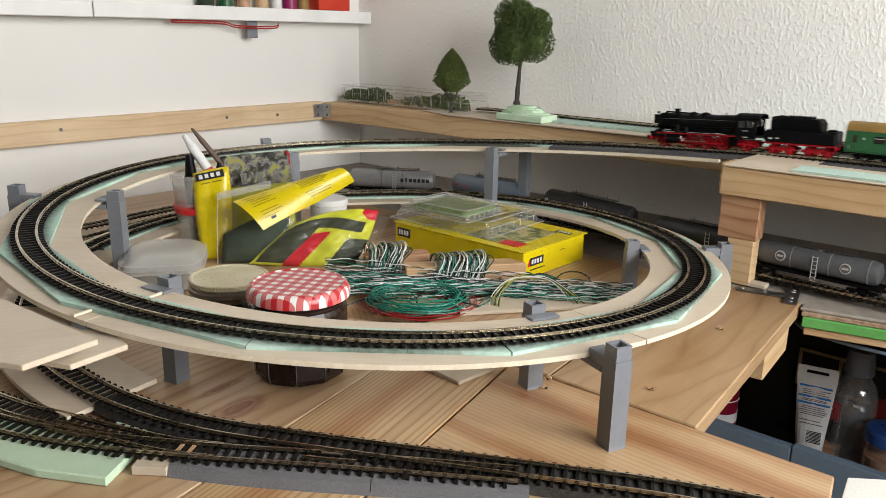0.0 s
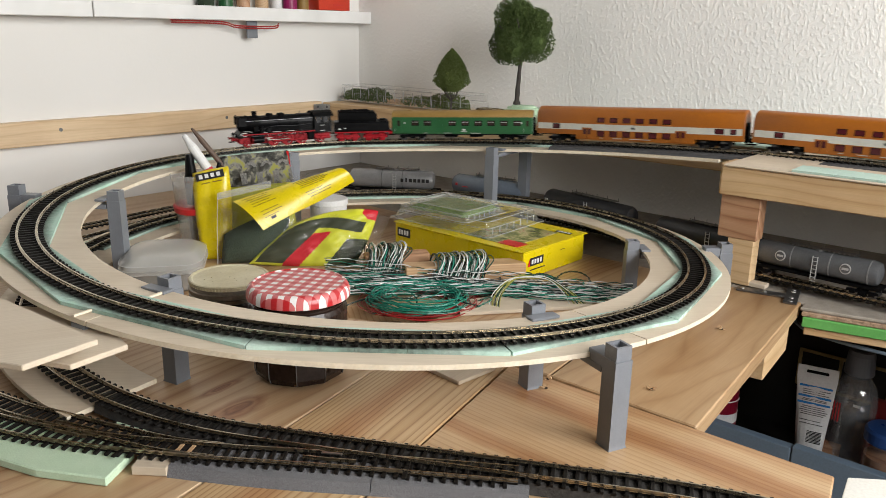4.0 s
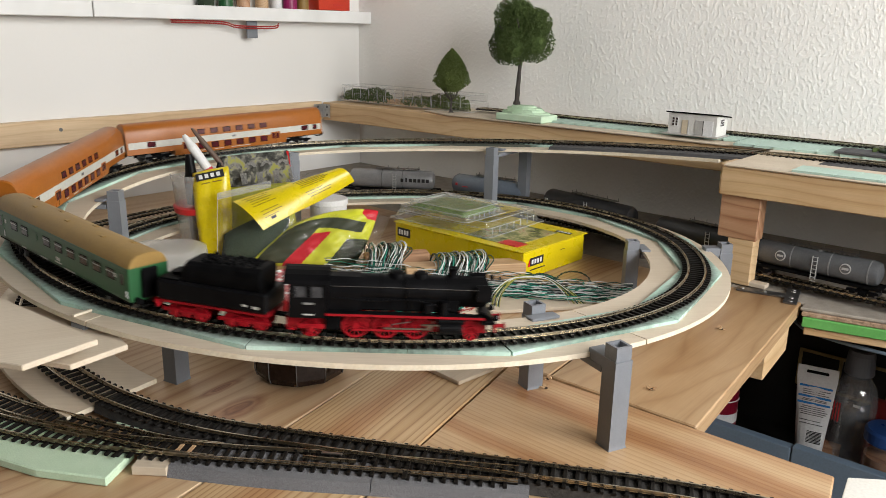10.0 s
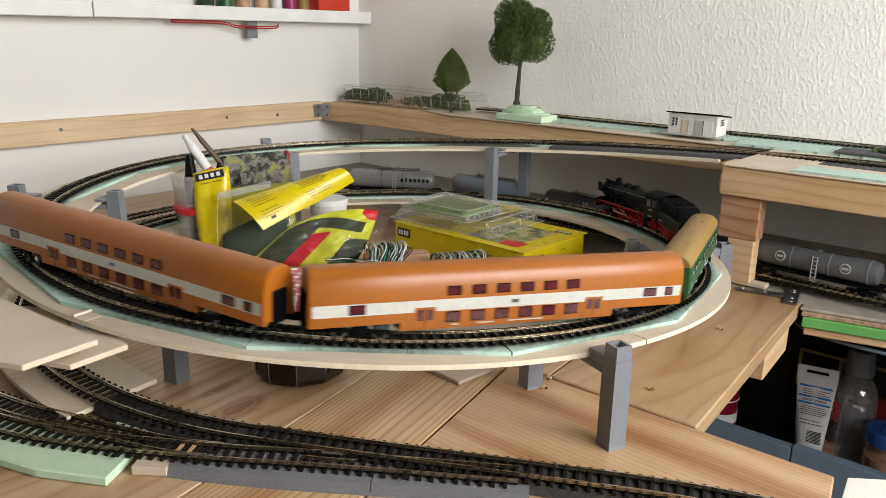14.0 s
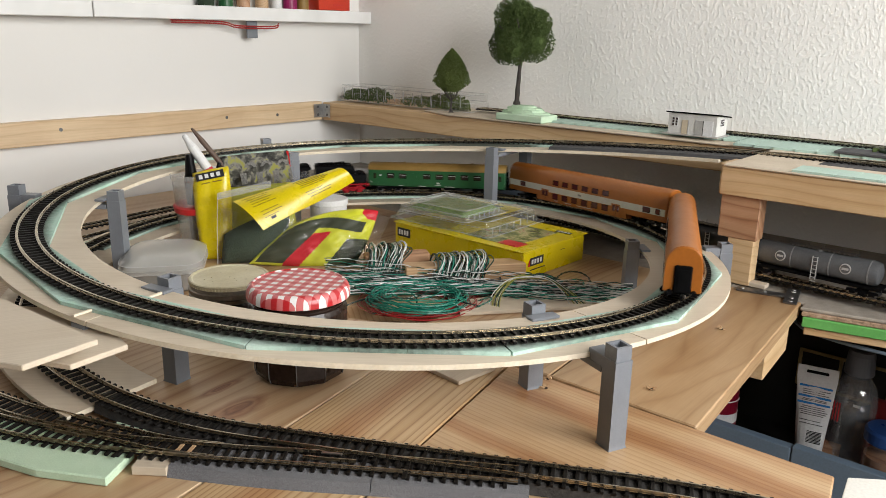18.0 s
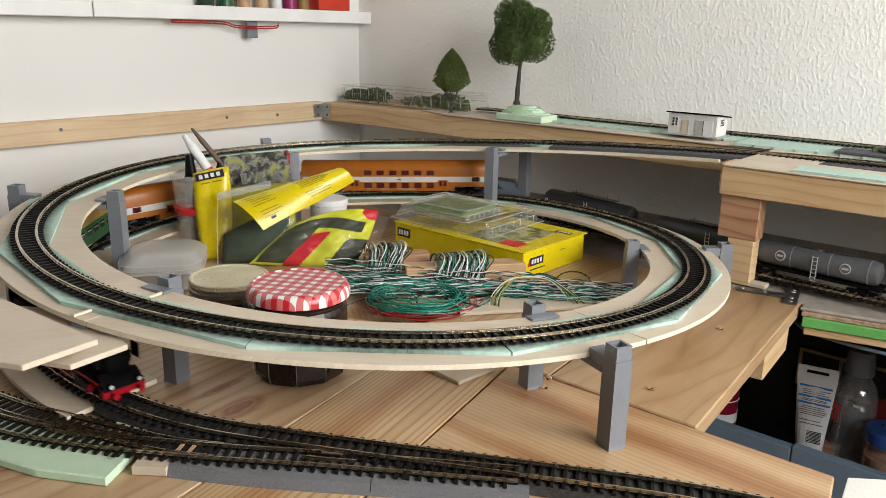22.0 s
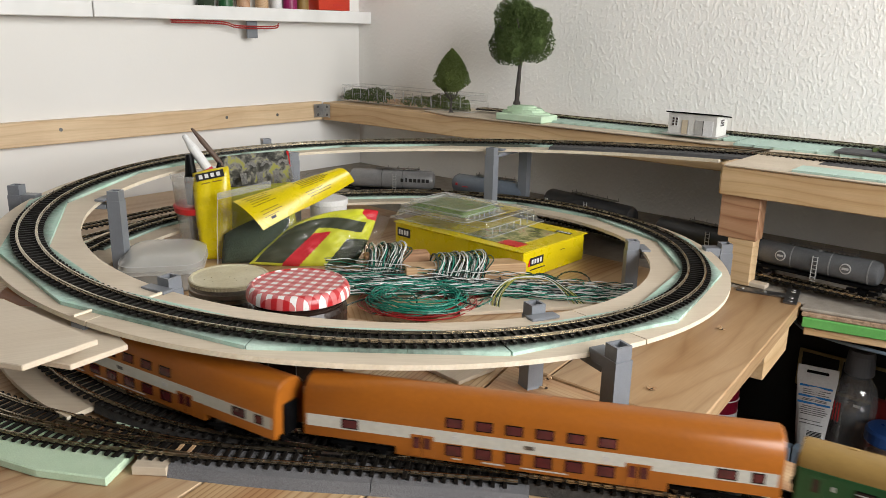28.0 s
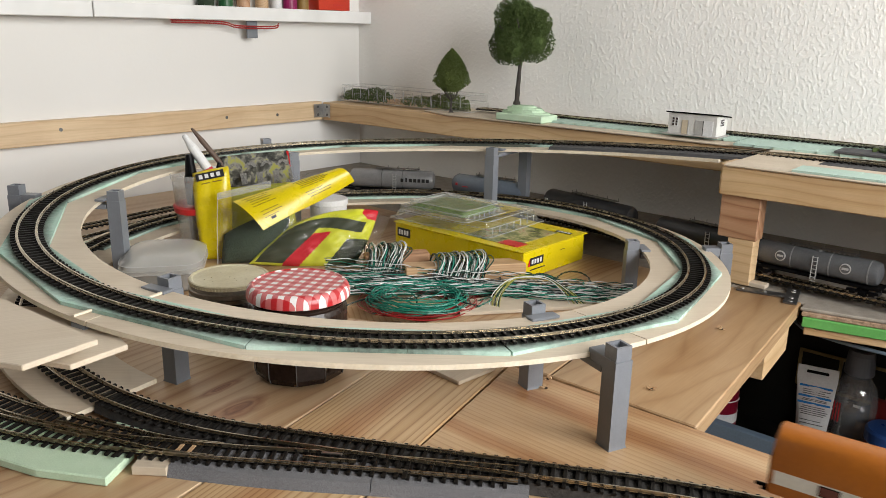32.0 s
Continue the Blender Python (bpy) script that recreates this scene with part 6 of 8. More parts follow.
# jam jar with a checked lid
def gingham():
    m, nt, b = mat("red_gingham_lid", 0.28, 0.0)
    tc = nt.nodes.new("ShaderNodeTexCoord")
    sep = nt.nodes.new("ShaderNodeSeparateXYZ")
    rot = nt.nodes.new("ShaderNodeMapping")
    rot.inputs["Rotation"].default_value = (0, 0, radians(18))
    link(nt, tc.outputs["Object"], rot.inputs["Vector"])
    link(nt, rot.outputs["Vector"], sep.inputs["Vector"])
    facs = []
    for ax in ("X", "Y"):
        mu = nt.nodes.new("ShaderNodeMath")
        mu.operation = "MULTIPLY"
        mu.inputs[1].default_value = 1 / 0.0112
        link(nt, sep.outputs[ax], mu.inputs[0])
        fr = nt.nodes.new("ShaderNodeMath")
        fr.operation = "FRACT"
        link(nt, mu.outputs[0], fr.inputs[0])
        gt = nt.nodes.new("ShaderNodeMath")
        gt.operation = "GREATER_THAN"
        gt.inputs[1].default_value = 0.5
        link(nt, fr.outputs[0], gt.inputs[0])
        facs.append(gt.outputs[0])
    ad = nt.nodes.new("ShaderNodeMath")
    ad.operation = "ADD"
    link(nt, facs[0], ad.inputs[0])
    link(nt, facs[1], ad.inputs[1])
    hf = nt.nodes.new("ShaderNodeMath")
    hf.operation = "MULTIPLY"
    hf.inputs[1].default_value = 0.5
    link(nt, ad.outputs[0], hf.inputs[0])
    weave = noise_tex(nt, coords(nt), 900.0, 2, 0.5)
    col = ramp(nt, hf.outputs[0], [(0.0, (0.80, 0.80, 0.78)), (0.5, (0.60, 0.16, 0.16)), (1.0, (0.46, 0.02, 0.025))])
    col = mix(nt, col, ramp(nt, weave, [(0.3, (0.85, 0.85, 0.85)), (0.7, (1, 1, 1))]), 0.7, "MULTIPLY")
    link(nt, col, b.inputs["Base Color"])
    return m


M_GINGHAM = gingham()
M_JAM = speckled("dark_jar_contents", (0.016, 0.009, 0.007), (0.030, 0.018, 0.014), 120, 0.2, 0, 0.1, 0.001, 500, 0.3)


def jam_jar():
    j = thing("jam_jar", "dark-filled glass jam jar with a red checked lid", "jar", pose(-0.0720, -0.196, 0.0006))
    n = 10

    def ring(r, z, flat=0.0):
        return [(r * math.cos(2 * math.pi * (i + 0.5) / n), r * math.sin(2 * math.pi * (i + 0.5) / n), z) for i in range(n)]
    body = [ring(0.034, 0.0), ring(0.040, 0.002), ring(0.0425, 0.008), ring(0.0430, 0.034), ring(0.0435, 0.040)]
    part("jar", loft(B(), body), M_JAM, j, "faceted dark glass body")
    part("neck", lathe(B(), [(0.0435, 0.040), (0.0445, 0.050), (0.0445, 0.066), (0.0425, 0.0705), (0.0425, 0.080)], 40), M_JAM, j)
    for k in range(n):
        a = 2 * math.pi * (k + 0.5) / n
        part("facet_edge", tube(B(), [(0.0412 * math.cos(a), 0.0412 * math.sin(a), 0.003), (0.0434 * math.cos(a), 0.0434 * math.sin(a), 0.010), (0.0434 * math.cos(a), 0.0434 * math.sin(a), 0.038)], 0.0005, 5), M_DARKSTEEL, j)
    lid = [(0.0464, 0.0772), (0.0476, 0.0780), (0.0475, 0.0815), (0.0466, 0.0852), (0.0448, 0.0880), (0.0430, 0.0894), (0.0414, 0.0896), (0.0404, 0.0887), (0.0, 0.0889)]
    part("lid", lathe(B(), lid, 72), M_GINGHAM, j, "red and white checked metal lid", smooth=True)
    for z in (0.0710, 0.0742):
        part("thread", lathe(B(), [(0.0425, z - 0.0008), (0.0438, z), (0.0425, z + 0.0008)], 40), M_JAM, j)


jam_jar()


def tin_lid_jar():
    j = thing("preserving_jar", "glass jar with a scratched gold metal lid", "jar", pose(-0.157, -0.078, 0.0006))
    M_GOLD = speckled("worn_gold_lid", (0.60, 0.53, 0.34), (0.72, 0.67, 0.50), 45, 0.36, 0.25, 0.2)
    M_TIN = speckled("dull_brown_tin", (0.20, 0.18, 0.15), (0.30, 0.27, 0.23), 70, 0.35, 0.7)
    part("jar", lathe(B(), [(0.0, 0.0), (0.036, 0.0), (0.039, 0.004), (0.040, 0.010), (0.040, 0.036), (0.038, 0.042)], 40), M_JAM, j, "dark filled glass body")
    part("screw_ring", lathe(B(), [(0.0402, 0.0390), (0.0424, 0.0395), (0.0426, 0.0432), (0.0412, 0.0438), (0.0412, 0.0444), (0.0422, 0.0450), (0.0423, 0.0488), (0.0408, 0.0496), (0.0405, 0.0536)], 56), M_TIN, j, "stepped dull metal screw ring", smooth=False)
    part("lid", lathe(B(), [(0.0405, 0.0530), (0.0412, 0.0534), (0.0413, 0.0560), (0.0420, 0.0566), (0.0421, 0.0578), (0.0412, 0.0588), (0.0392, 0.0590), (0.0376, 0.0580), (0.0, 0.0582)], 64), M_GOLD, j, "scratched pale gold metal lid")
    random.seed(41)
    for k in range(9):
        q, rr_ = random.uniform(0, 6.28), 0.030 * random.random() ** 0.5
        part("print_dot", cyl(B(), (rr_ * math.cos(q), rr_ * math.sin(q), 0.0583), random.uniform(0.0003, 0.0007), 0.0003, 6), M_FINEPRINT, j)
    for k in range(72):
        a = 2 * math.pi * k / 72
        part("knurl", box(B(), (0, 0, 0), (0.0012, 0.0014, 0.0026)), M_GOLD, j, at=pose(0.0414 * math.cos(a), 0.0414 * math.sin(a), 0.0549, 0, 0, math.degrees(a)))


tin_lid_jar()


def lunch_box():
    b = thing("plastic_tub", "milky translucent plastic food tub with a clip lid", "tub", pose(-0.266, 0.078, 0.0006, 0, 0, 7) @ Matrix.Diagonal((0.86, 1.30, 0.96, 1)))

    def rr(w, l, z, r=0.014):
        out = []
        for cx, cy, s in ((w / 2 - r, l / 2 - r, 0), (-w / 2 + r, l / 2 - r, 90), (-w / 2 + r, -l / 2 + r, 180), (w / 2 - r, -l / 2 + r, 270)):
            for q in range(5):
                a = radians(s + q * 22.5)
                out.append((cx + r * math.cos(a), cy + r * math.sin(a), z))
        return out
    part("tub", loft(B(), [rr(0.088, 0.060, 0.0, 0.018), rr(0.094, 0.066, 0.003, 0.020), rr(0.106, 0.078, 0.031, 0.022)]), M_TUB, b, smooth=True)
    part("lid", loft(B(), [rr(0.113, 0.085, 0.0285, 0.024), rr(0.1165, 0.0885, 0.0290, 0.024), rr(0.1170, 0.0890, 0.0335, 0.024), rr(0.1145, 0.0865, 0.0340, 0.023), rr(0.1140, 0.0860, 0.0390, 0.023), rr(0.1115, 0.0835, 0.0402, 0.023),
                           rr(0.1010, 0.0730, 0.0445, 0.024), rr(0.0940, 0.0660, 0.0476, 0.024), rr(0.0840, 0.0570, 0.0490, 0.022), rr(0.0640, 0.0380, 0.0498, 0.016)]), M_TUB, b, "cloudy clip-on lid with a domed panel", smooth=True)
    for w, l, z, r in ((0.1172, 0.0892, 0.0290, 0.024), (0.1148, 0.0868, 0.0398, 0.023)):
        ring = rr(w, l, z, r)
        part("lid_edge", tube(B(), ring + ring[:1], 0.0004, 5), M_RIB, b)


lunch_box()


M_BROWN = speckled("dark_brown_wood", (0.075, 0.045, 0.030), (0.12, 0.07, 0.045), 60, 0.5)


def pen_cup():
    c = thing("pen_cup", "clear plastic cup with a red rubber band holding pens", "cup", pose(-0.2560, 0.2250, 0.0006) @ Matrix.Diagonal((1.10, 1.10, 1.0, 1)))
    part("cup", lathe(B(), [(0.0, 0.0), (0.0205, 0.0), (0.0212, 0.002), (0.0285, 0.106), (0.0300, 0.108), (0.0305, 0.114), (0.0290, 0.1145), (0.0272, 0.106), (0.0200, 0.004), (0.0, 0.0035)], 40), M_CUP, c, "milky clear plastic cup")
    part("band", lathe(B(), [(0.0255, 0.064), (0.0263, 0.064), (0.0268, 0.072), (0.0260, 0.072)], 40), M_REDPRINT, c, "red rubber band", at=pose(0, 0, 0, 6, 0, 0))
    for tip, low, r, mt, lab in (((-0.010, 0.0, 0.168), (0.024, 0.004, 0.106), 0.0064, M_WHITEP, "white glue pen"), ((-0.002, 0.010, 0.176), (0.040, 0.016, 0.112), 0.0036, M_BROWN, "dark brown file handle"),
                                 ((-0.004, -0.006, 0.142), (0.000, -0.002, 0.010), 0.0092, M_BLACK, "black marker pen"), ((0.030, 0.010, 0.128), (0.012, 0.004, 0.010), 0.0050, M_BLACK, "black pen")):
        ax = Vector(tip) - Vector(low)
        L = ax.length
        at = Matrix.Translation(low) @ ax.to_track_quat("Z", "X").to_matrix().to_4x4()
        p = part("pen", lathe(B(), [(0.0, 0.0), (r, 0.001), (r, L * 0.74), (r * 0.8, L * 0.80), (r * 0.55, L * 0.96), (r * 0.4, L), (0, L)], 16), mt, c, lab, at=at)
        if mt is M_WHITEP:
            part("pen_ring", lathe(B(), [(r * 1.0, L * 0.10), (r * 1.03, L * 0.10), (r * 1.03, L * 0.24), (r * 1.0, L * 0.24)], 16), M_REDPRINT, p)


pen_cup()


def quad_bag(corners, puff, nx, ny, bow=(0, 0, 0, 0), crumple=0.0, seed=1, pinch=0.5, base=Vector((0, 0, 0)), swell=0.0):
    """A filled bag between four corners (bottom left, bottom right, top right, top left); bow pushes its bottom, right, top and left edges outwards."""
    bl, br, tr, tl = (Vector(c) - base for c in corners)
    nrm = ((br - bl) + (tr - tl)).cross((tl - bl) + (tr - br)).normalized()
    ux, uz = ((br - bl) + (tr - tl)).normalized(), ((tl - bl) + (tr - br)).normalized()
    bm, faces_uv = B(), []

    def skin(sign):
        rows = []
        for j in range(ny + 1):
            v = j / ny
            row = []
            for i in range(nx + 1):
                u = i / nx
                p = bl.lerp(br, u).lerp(tl.lerp(tr, u), v)
                p = p + uz * (bow[2] * v * 4 * u * (1 - u) - bow[0] * (1 - v) * 4 * u * (1 - u)) + ux * (bow[1] * u * 4 * v * (1 - v) - bow[3] * (1 - u) * 4 * v * (1 - v))
                f = (max(0.0, 1 - abs(2 * u - 1) ** 3) * max(0.0, 1 - abs(2 * v - 1) ** 3)) ** pinch
                c = noise.noise(Vector((u * 3.1, v * 2.6, seed))) + 0.45 * noise.noise(Vector((u * 8.0, v * 7.0, seed + 5)))
                d = sign * (puff / 2 * f + 0.0004 + swell) + c * crumple * (0.25 + f)
                row.append(bm.verts.new(p + nrm * d))
            rows.append(row)
        for j in range(ny):
            for i in range(nx):
                q = (rows[j][i], rows[j][i + 1], rows[j + 1][i + 1], rows[j + 1][i])
                f = bm.faces.new(q if sign > 0 else q[::-1])
                f.smooth = True
                faces_uv.append((f, (i + 0.5) / nx, (j + 0.5) / ny))
        return rows
    front, back = skin(1), skin(-1)
    for i in range(nx):
        bm.faces.new((front[0][i + 1], front[0][i], back[0][i], back[0][i + 1]))
        bm.faces.new((front[ny][i], front[ny][i + 1], back[ny][i + 1], back[ny][i]))
    for j in range(ny):
        bm.faces.new((front[j][0], front[j + 1][0], back[j + 1][0], back[j][0]))
        bm.faces.new((front[j + 1][nx], front[j][nx], back[j][nx], back[j + 1][nx]))
    return bm, faces_uv


def bags():
    # upright yellow pouch, wide at its folded top
    o1 = Vector((-0.2250, 0.1700, 0.0))
    b1 = thing("yellow_pouch", "upright yellow film pouch with a black label", "pouch", Matrix.Translation(o1))
    q1 = ((-0.2410, 0.180, 0.0008), (-0.2050, 0.182, 0.0008), (-0.2045, 0.204, 0.1285), (-0.2525, 0.198, 0.1190))
    part("pouch", quad_bag(q1, 0.016, 14, 24, (0, 0.004, 0.001, 0.003), 0.0022, 3, 0.45, o1)[0], M_YELLOW, b1, "yellow printed film")
    top = frame_from(Vector((-0.2275, 0.1905, 0.1180)) - o1, (0.0487, 0.004, 0.010), (0, 0.18, 1))
    logo_block(b1, top, 0.038, 0.010)
    bars(b1, [(-0.008, 0.0, 0.012, 0.0012), (0.008, 0.0, 0.014, 0.0012)], top @ pose(0, -0.0095, -0.0008), M_FINEPRINT)
    # pouch with a printed picture, behind
    b2 = thing("picture_pouch", "clear pouch with a picture of dark rock arches", "pouch", frame_from((-0.170, 0.252, 0.074), (1, 0.0, 0.10), (0, 1, 0.0)))
    part("pouch", pillow(B(), 0.108, 0.146, 0.020, 12, 12, 0.004, 6, 0.4), M_CLEAR_THIN, b2, "clear film")
    part("picture", card(B(), 0.100, 0.046, 0.003, 0.0006), M_PHOTO, b2, "printed picture", at=pose(0.0, -0.011, 0.044, 90, 0, 0))
    for k in range(4):
        arch = [(-0.034 + k * 0.023 + 0.0095 * math.cos(q * math.pi / 10), 0.020 * math.sin(q * math.pi / 10) - 0.010, 0.0) for q in range(11)]
        part("printed_arch", sweep(B(), [(-0.034 + k * 0.023 - 0.0095, -0.020, 0)] + arch[::-1] + [(-0.034 + k * 0.023 + 0.0095, -0.020, 0)], [(-0.0022, -0.0001), (0.0022, -0.0001), (0.0022, 0.0003), (-0.0022, 0.0003)]), M_STONE, b2, at=pose(0.006, -0.0136, 0.044, 90, 0, 0))
    part("filling", pillow(B(), 0.096, 0.090, 0.017, 12, 10, 0.003, 9, 0.4), M_YELLOW_B, b2, "lemon yellow print", at=pose(0, 0.0, -0.022))
    part("edge_strip", box(B(), (0.050, -0.012, 0.046), (0.003, 0.001, 0.040)), M_REDPRINT, b2)
    # clear bag of dark green flock under a yellow header card
    o3 = Vector((-0.1650, 0.1750, 0.0))
    b3 = thing("flock_bag", "clear bag of dark green flock under a folded yellow header card", "bag", Matrix.Translation(o3 + Vector((0.0, -0.010, 0.0))))
    part("filling", quad_bag(((-0.2120, 0.168, 0.0012), (-0.1279, 0.178, 0.0012), (-0.1200, 0.197, 0.0700), (-0.2085, 0.179, 0.0400)), 0.030, 18, 14, (0, 0, 0.006, 0.001), 0.003, 12, 0.45, o3)[0], M_DARKGREEN, b3, "dark green flock")
    part("film", quad_bag(((-0.2169, 0.166, 0.0008), (-0.1161, 0.178, 0.0008), (-0.0938, 0.213, 0.1200), (-0.2144, 0.180, 0.0930)), 0.034, 20, 18, (0, 0, 0, 0), 0.003, 12, 0.4, o3)[0], M_CLEAR_THIN, b3, "clear film")
    strip = [Vector(p) - o3 + Vector((0, -0.005, 0)) for p in ((-0.2132, 0.176, 0.0994), (-0.1425, 0.186, 0.1149), (-0.1429, 0.186, 0.1054), (-0.2138, 0.176, 0.0899))]
    part("seal_strip", loft(B(), [[tuple(p) for p in strip], [tuple(p + Vector((0, -0.0008, 0))) for p in strip]]), M_SEAL, b3, "milky resealable strip")
    part("film_edge", tube(B(), [tuple(Vector(p) - o3) for p in ((-0.2169, 0.165, 0.001), (-0.2160, 0.172, 0.050), (-0.2144, 0.179, 0.0930))], 0.0006, 5), M_RIB, b3)
    # the header card: four corners in the room
    tl, tr, br, bl = Vector((-0.1883, 0.135, 0.0934)), Vector((-0.0523, 0.195, 0.1286)), Vector((-0.0305, 0.193, 0.109)), Vector((-0.1472, 0.113, 0.0597))
    hd = thing("header_card", "bent glossy yellow header card with fine print", "card", Matrix.Translation(tl))
    over = (tr - tl).cross(bl - tl).normalized() * -1
    over = over if over.y < 0 else -over

    def on_card(u, v, lift=0.0):
        p = tl.lerp(tr, u).lerp(bl.lerp(br, u), v)
        return p - tl + over * (0.009 * (1 - (2 * v - 1) ** 2) + 0.002 * math.sin(u * 7) * v + lift)
    rows = []
    for k in range(15):
        v = k / 14
        up_, lo_ = [on_card(q / 12, v) for q in range(13)], [on_card(q / 12, v, -0.0006) for q in range(13)]
        rows.append([tuple(p) for p in up_ + lo_[::-1]])
    part("card", loft(B(), rows), M_YELLOW, hd, smooth=True)
    random.seed(14)
    for col, n0 in ((0.06, 6), (0.53, 7)):
        for k in range(8):
            u, v = col + random.uniform(0, 0.03), 0.08 + k * 0.085 + (0.12 if k > 4 else 0.0)
            for q in range(random.randint(4, n0)):
                du = random.uniform(0.026, 0.055)
                x = on_card(u + du, v) - on_card(u, v)
                m_ = frame_from(on_card(u + du / 2, v, 0.0003), x, on_card(u, v - 0.02) - on_card(u, v))
                part("print_line", box(B(), (0, 0, 0), (x.length * 0.86, 0.0009, 0.0003)), M_FINEPRINT, hd, at=m_)
                u += du
    m_ = frame_from(on_card(0.15, 0.86, 0.0003), on_card(0.2, 0.86) - on_card(0.1, 0.86), on_card(0.15, 0.8) - on_card(0.15, 0.9))
    part("print_block", box(B(), (0, 0, 0), (0.007, 0.0036, 0.0004)), M_INK, hd, at=m_)
    # printed bag lying in front
    o4 = Vector((-0.0800, 0.1600, 0.0))
    b4 = thing("printed_bag", "lemon and red printed film bag with dark windows", "bag", Matrix.Translation(o4))
    q4 = ((-0.1745, 0.150, 0.0030), (-0.0299, 0.147, 0.0020), (0.0030, 0.185, 0.0690), (-0.1139, 0.174, 0.0541))
    bm, cells = quad_bag(q4, 0.030, 120, 80, (0.004, 0.004, 0.012, 0.002), 0.0050, 17, 0.55, o4)
    for f, u, v in cells:
        k = 0
        mid = 0.70 + 0.06 * math.sin(u * 5.0)
        if 0.10 < u < 0.90 and abs(v - mid) < 0.095:
            k = 1
        if 0.05 < u < 0.34 + 0.10 * v and 0.04 < v < mid + 0.05:
            k = 1
        if 0.32 + 0.14 * v < u < 0.49 + 0.16 * v and v < 0.56:
            k = 2
        if u > 0.76 + 0.1 * (v - 0.2) and v < 0.44:
            k = 1
        if u > 0.80 and v > 0.80 and u + v > 1.70:
            k = 2
        f.material_index = k
    part("bag", bm, [M_LEMON, M_BAGDARK, M_BAGRED], b4, "glossy lemon film with red and dark patches")
    qf = ((-0.1800, 0.147, 0.0012), (-0.0180, 0.145, 0.0012), (0.0190, 0.186, 0.0600), (-0.1160, 0.173, 0.0570))
    part("film", quad_bag(qf, 0.034, 40, 26, (0.0, 0.004, 0.012, 0.002), 0.0050, 17, 0.5, o4, 0.0012)[0], M_CLEAR_THIN, b4, "clear film with crimped edges")
    tub = thing("white_tub", "small white plastic tub behind the bags", "tub", pose(-0.072, 0.268, 0.0006))
    part("tub", lathe(B(), [(0.0, 0.0), (0.024, 0.0), (0.026, 0.003), (0.028, 0.060), (0.0, 0.060)], 32), M_WHITEP, tub)
    part("lid", lathe(B(), [(0.029, 0.0605), (0.0295, 0.062), (0.0295, 0.068), (0.028, 0.0695), (0.0, 0.0695)], 32), M_WHITEP, tub)


bags()

# wires
M_WG = speckled("green_wire", (0.008, 0.22, 0.150), (0.012, 0.25, 0.175), 60, 0.35)
M_WD = speckled("dark_green_wire", (0.006, 0.045, 0.030), (0.010, 0.055, 0.036), 60, 0.35)
M_WW = speckled("white_wire", (0.74, 0.75, 0.72), (0.66, 0.67, 0.64), 60, 0.35)
M_WR = speckled("red_wire", (0.36, 0.020, 0.018), (0.30, 0.014, 0.014), 60, 0.35)
M_WY = speckled("olive_yellow_wire", (0.34, 0.32, 0.06), (0.28, 0.27, 0.06), 60, 0.35)
M_WK = speckled("black_wire", (0.012, 0.014, 0.013), (0.018, 0.02, 0.018), 60, 0.4)


def wound_stick(label, a, b, zt, w, h, w0, w1, turns, seed, mat_):
    """A wooden stick with twisted wire wound round it."""
    random.seed(seed)
    a, b = Vector((*a, 0)), Vector((*b, 0))
    d = (b - a)
    st = thing("wire_winder", label, "wire winder", frame_from((a + b) / 2 + Vector((0, 0, zt + h / 2)), d, Vector((-d.y, d.x, 0))))
    L = d.length
    part("stick", box(B(), (0, 0, 0), (L, w, h), 0.0012), mat_, st, "planed wooden stick")
    for k in range(turns):
        layer = k // (turns // 3)
        f = (k % (turns // 3) + 0.5) / (turns // 3)
        x0 = (w0 + (w1 - w0) * (f + random.uniform(-0.02, 0.02) * 2)) * L - L / 2
        grow = 0.0012 + 0.0048 * layer + random.uniform(0, 0.0020) + (0.004 * random.random() if layer == 2 else 0.0)
        lean = 0.012 + random.uniform(-0.013, 0.010)
        pts = []
        for q in range(19):
            an = 2 * math.pi * q / 18
            ca, sa = math.cos(an), math.sin(an)
            ry, rz = w / 2 + grow, h / 2 + grow * 0.9
            pts.append((x0 + lean * sa + random.uniform(-0.0003, 0.0003), ry * math.copysign(abs(ca) ** 0.7, ca), max(rz * math.copysign(abs(sa) ** 0.7, sa), -h / 2 - 0.0004 - 0.0006 * (k % 2))))
        part("wire", tube(B(), pts, 0.00074, 5), (M_WW, M_WD, M_WW, M_WK, M_WG, M_WW, M_WD)[k % 7], st)
    return st


wound_stick("short reddish wood stick wound with green and white wire", (-0.016, 0.110), (0.070, 0.124), 0.001, 0.024, 0.026, 0.02, 0.52, 66, 31, M_POST)
wound_stick("pale wood stick wound with green and white wire", (0.035, 0.060), (0.192, 0.078), 0.001, 0.028, 0.026, 0.22, 0.62, 96, 32, M_STICK)


def twisted_pair(ctrl, parent, mats, pitch=0.011, gap=0.00075, r=0.00058, phase=0.0, step=0.0028):
    """Two thin wires twisted round each other along a line."""
    pts = smooth_line(ctrl, step)
    n = len(pts)
    for half, mt in ((0.0, mats[0]), (math.pi, mats[1])):
        q = []
        for i, p in enumerate(pts):
            t = (pts[min(i + 1, n - 1)] - pts[max(i - 1, 0)]).normalized()
            a = t.cross(Vector((0, 0, 1))).normalized()
            b = a.cross(t)
            w = i * step / pitch * 2 * math.pi + half + phase
            q.append(p + (a * math.cos(w) + b * math.sin(w)) * gap)
        part("wire", tube(B(), q, r, 4), mt, parent)


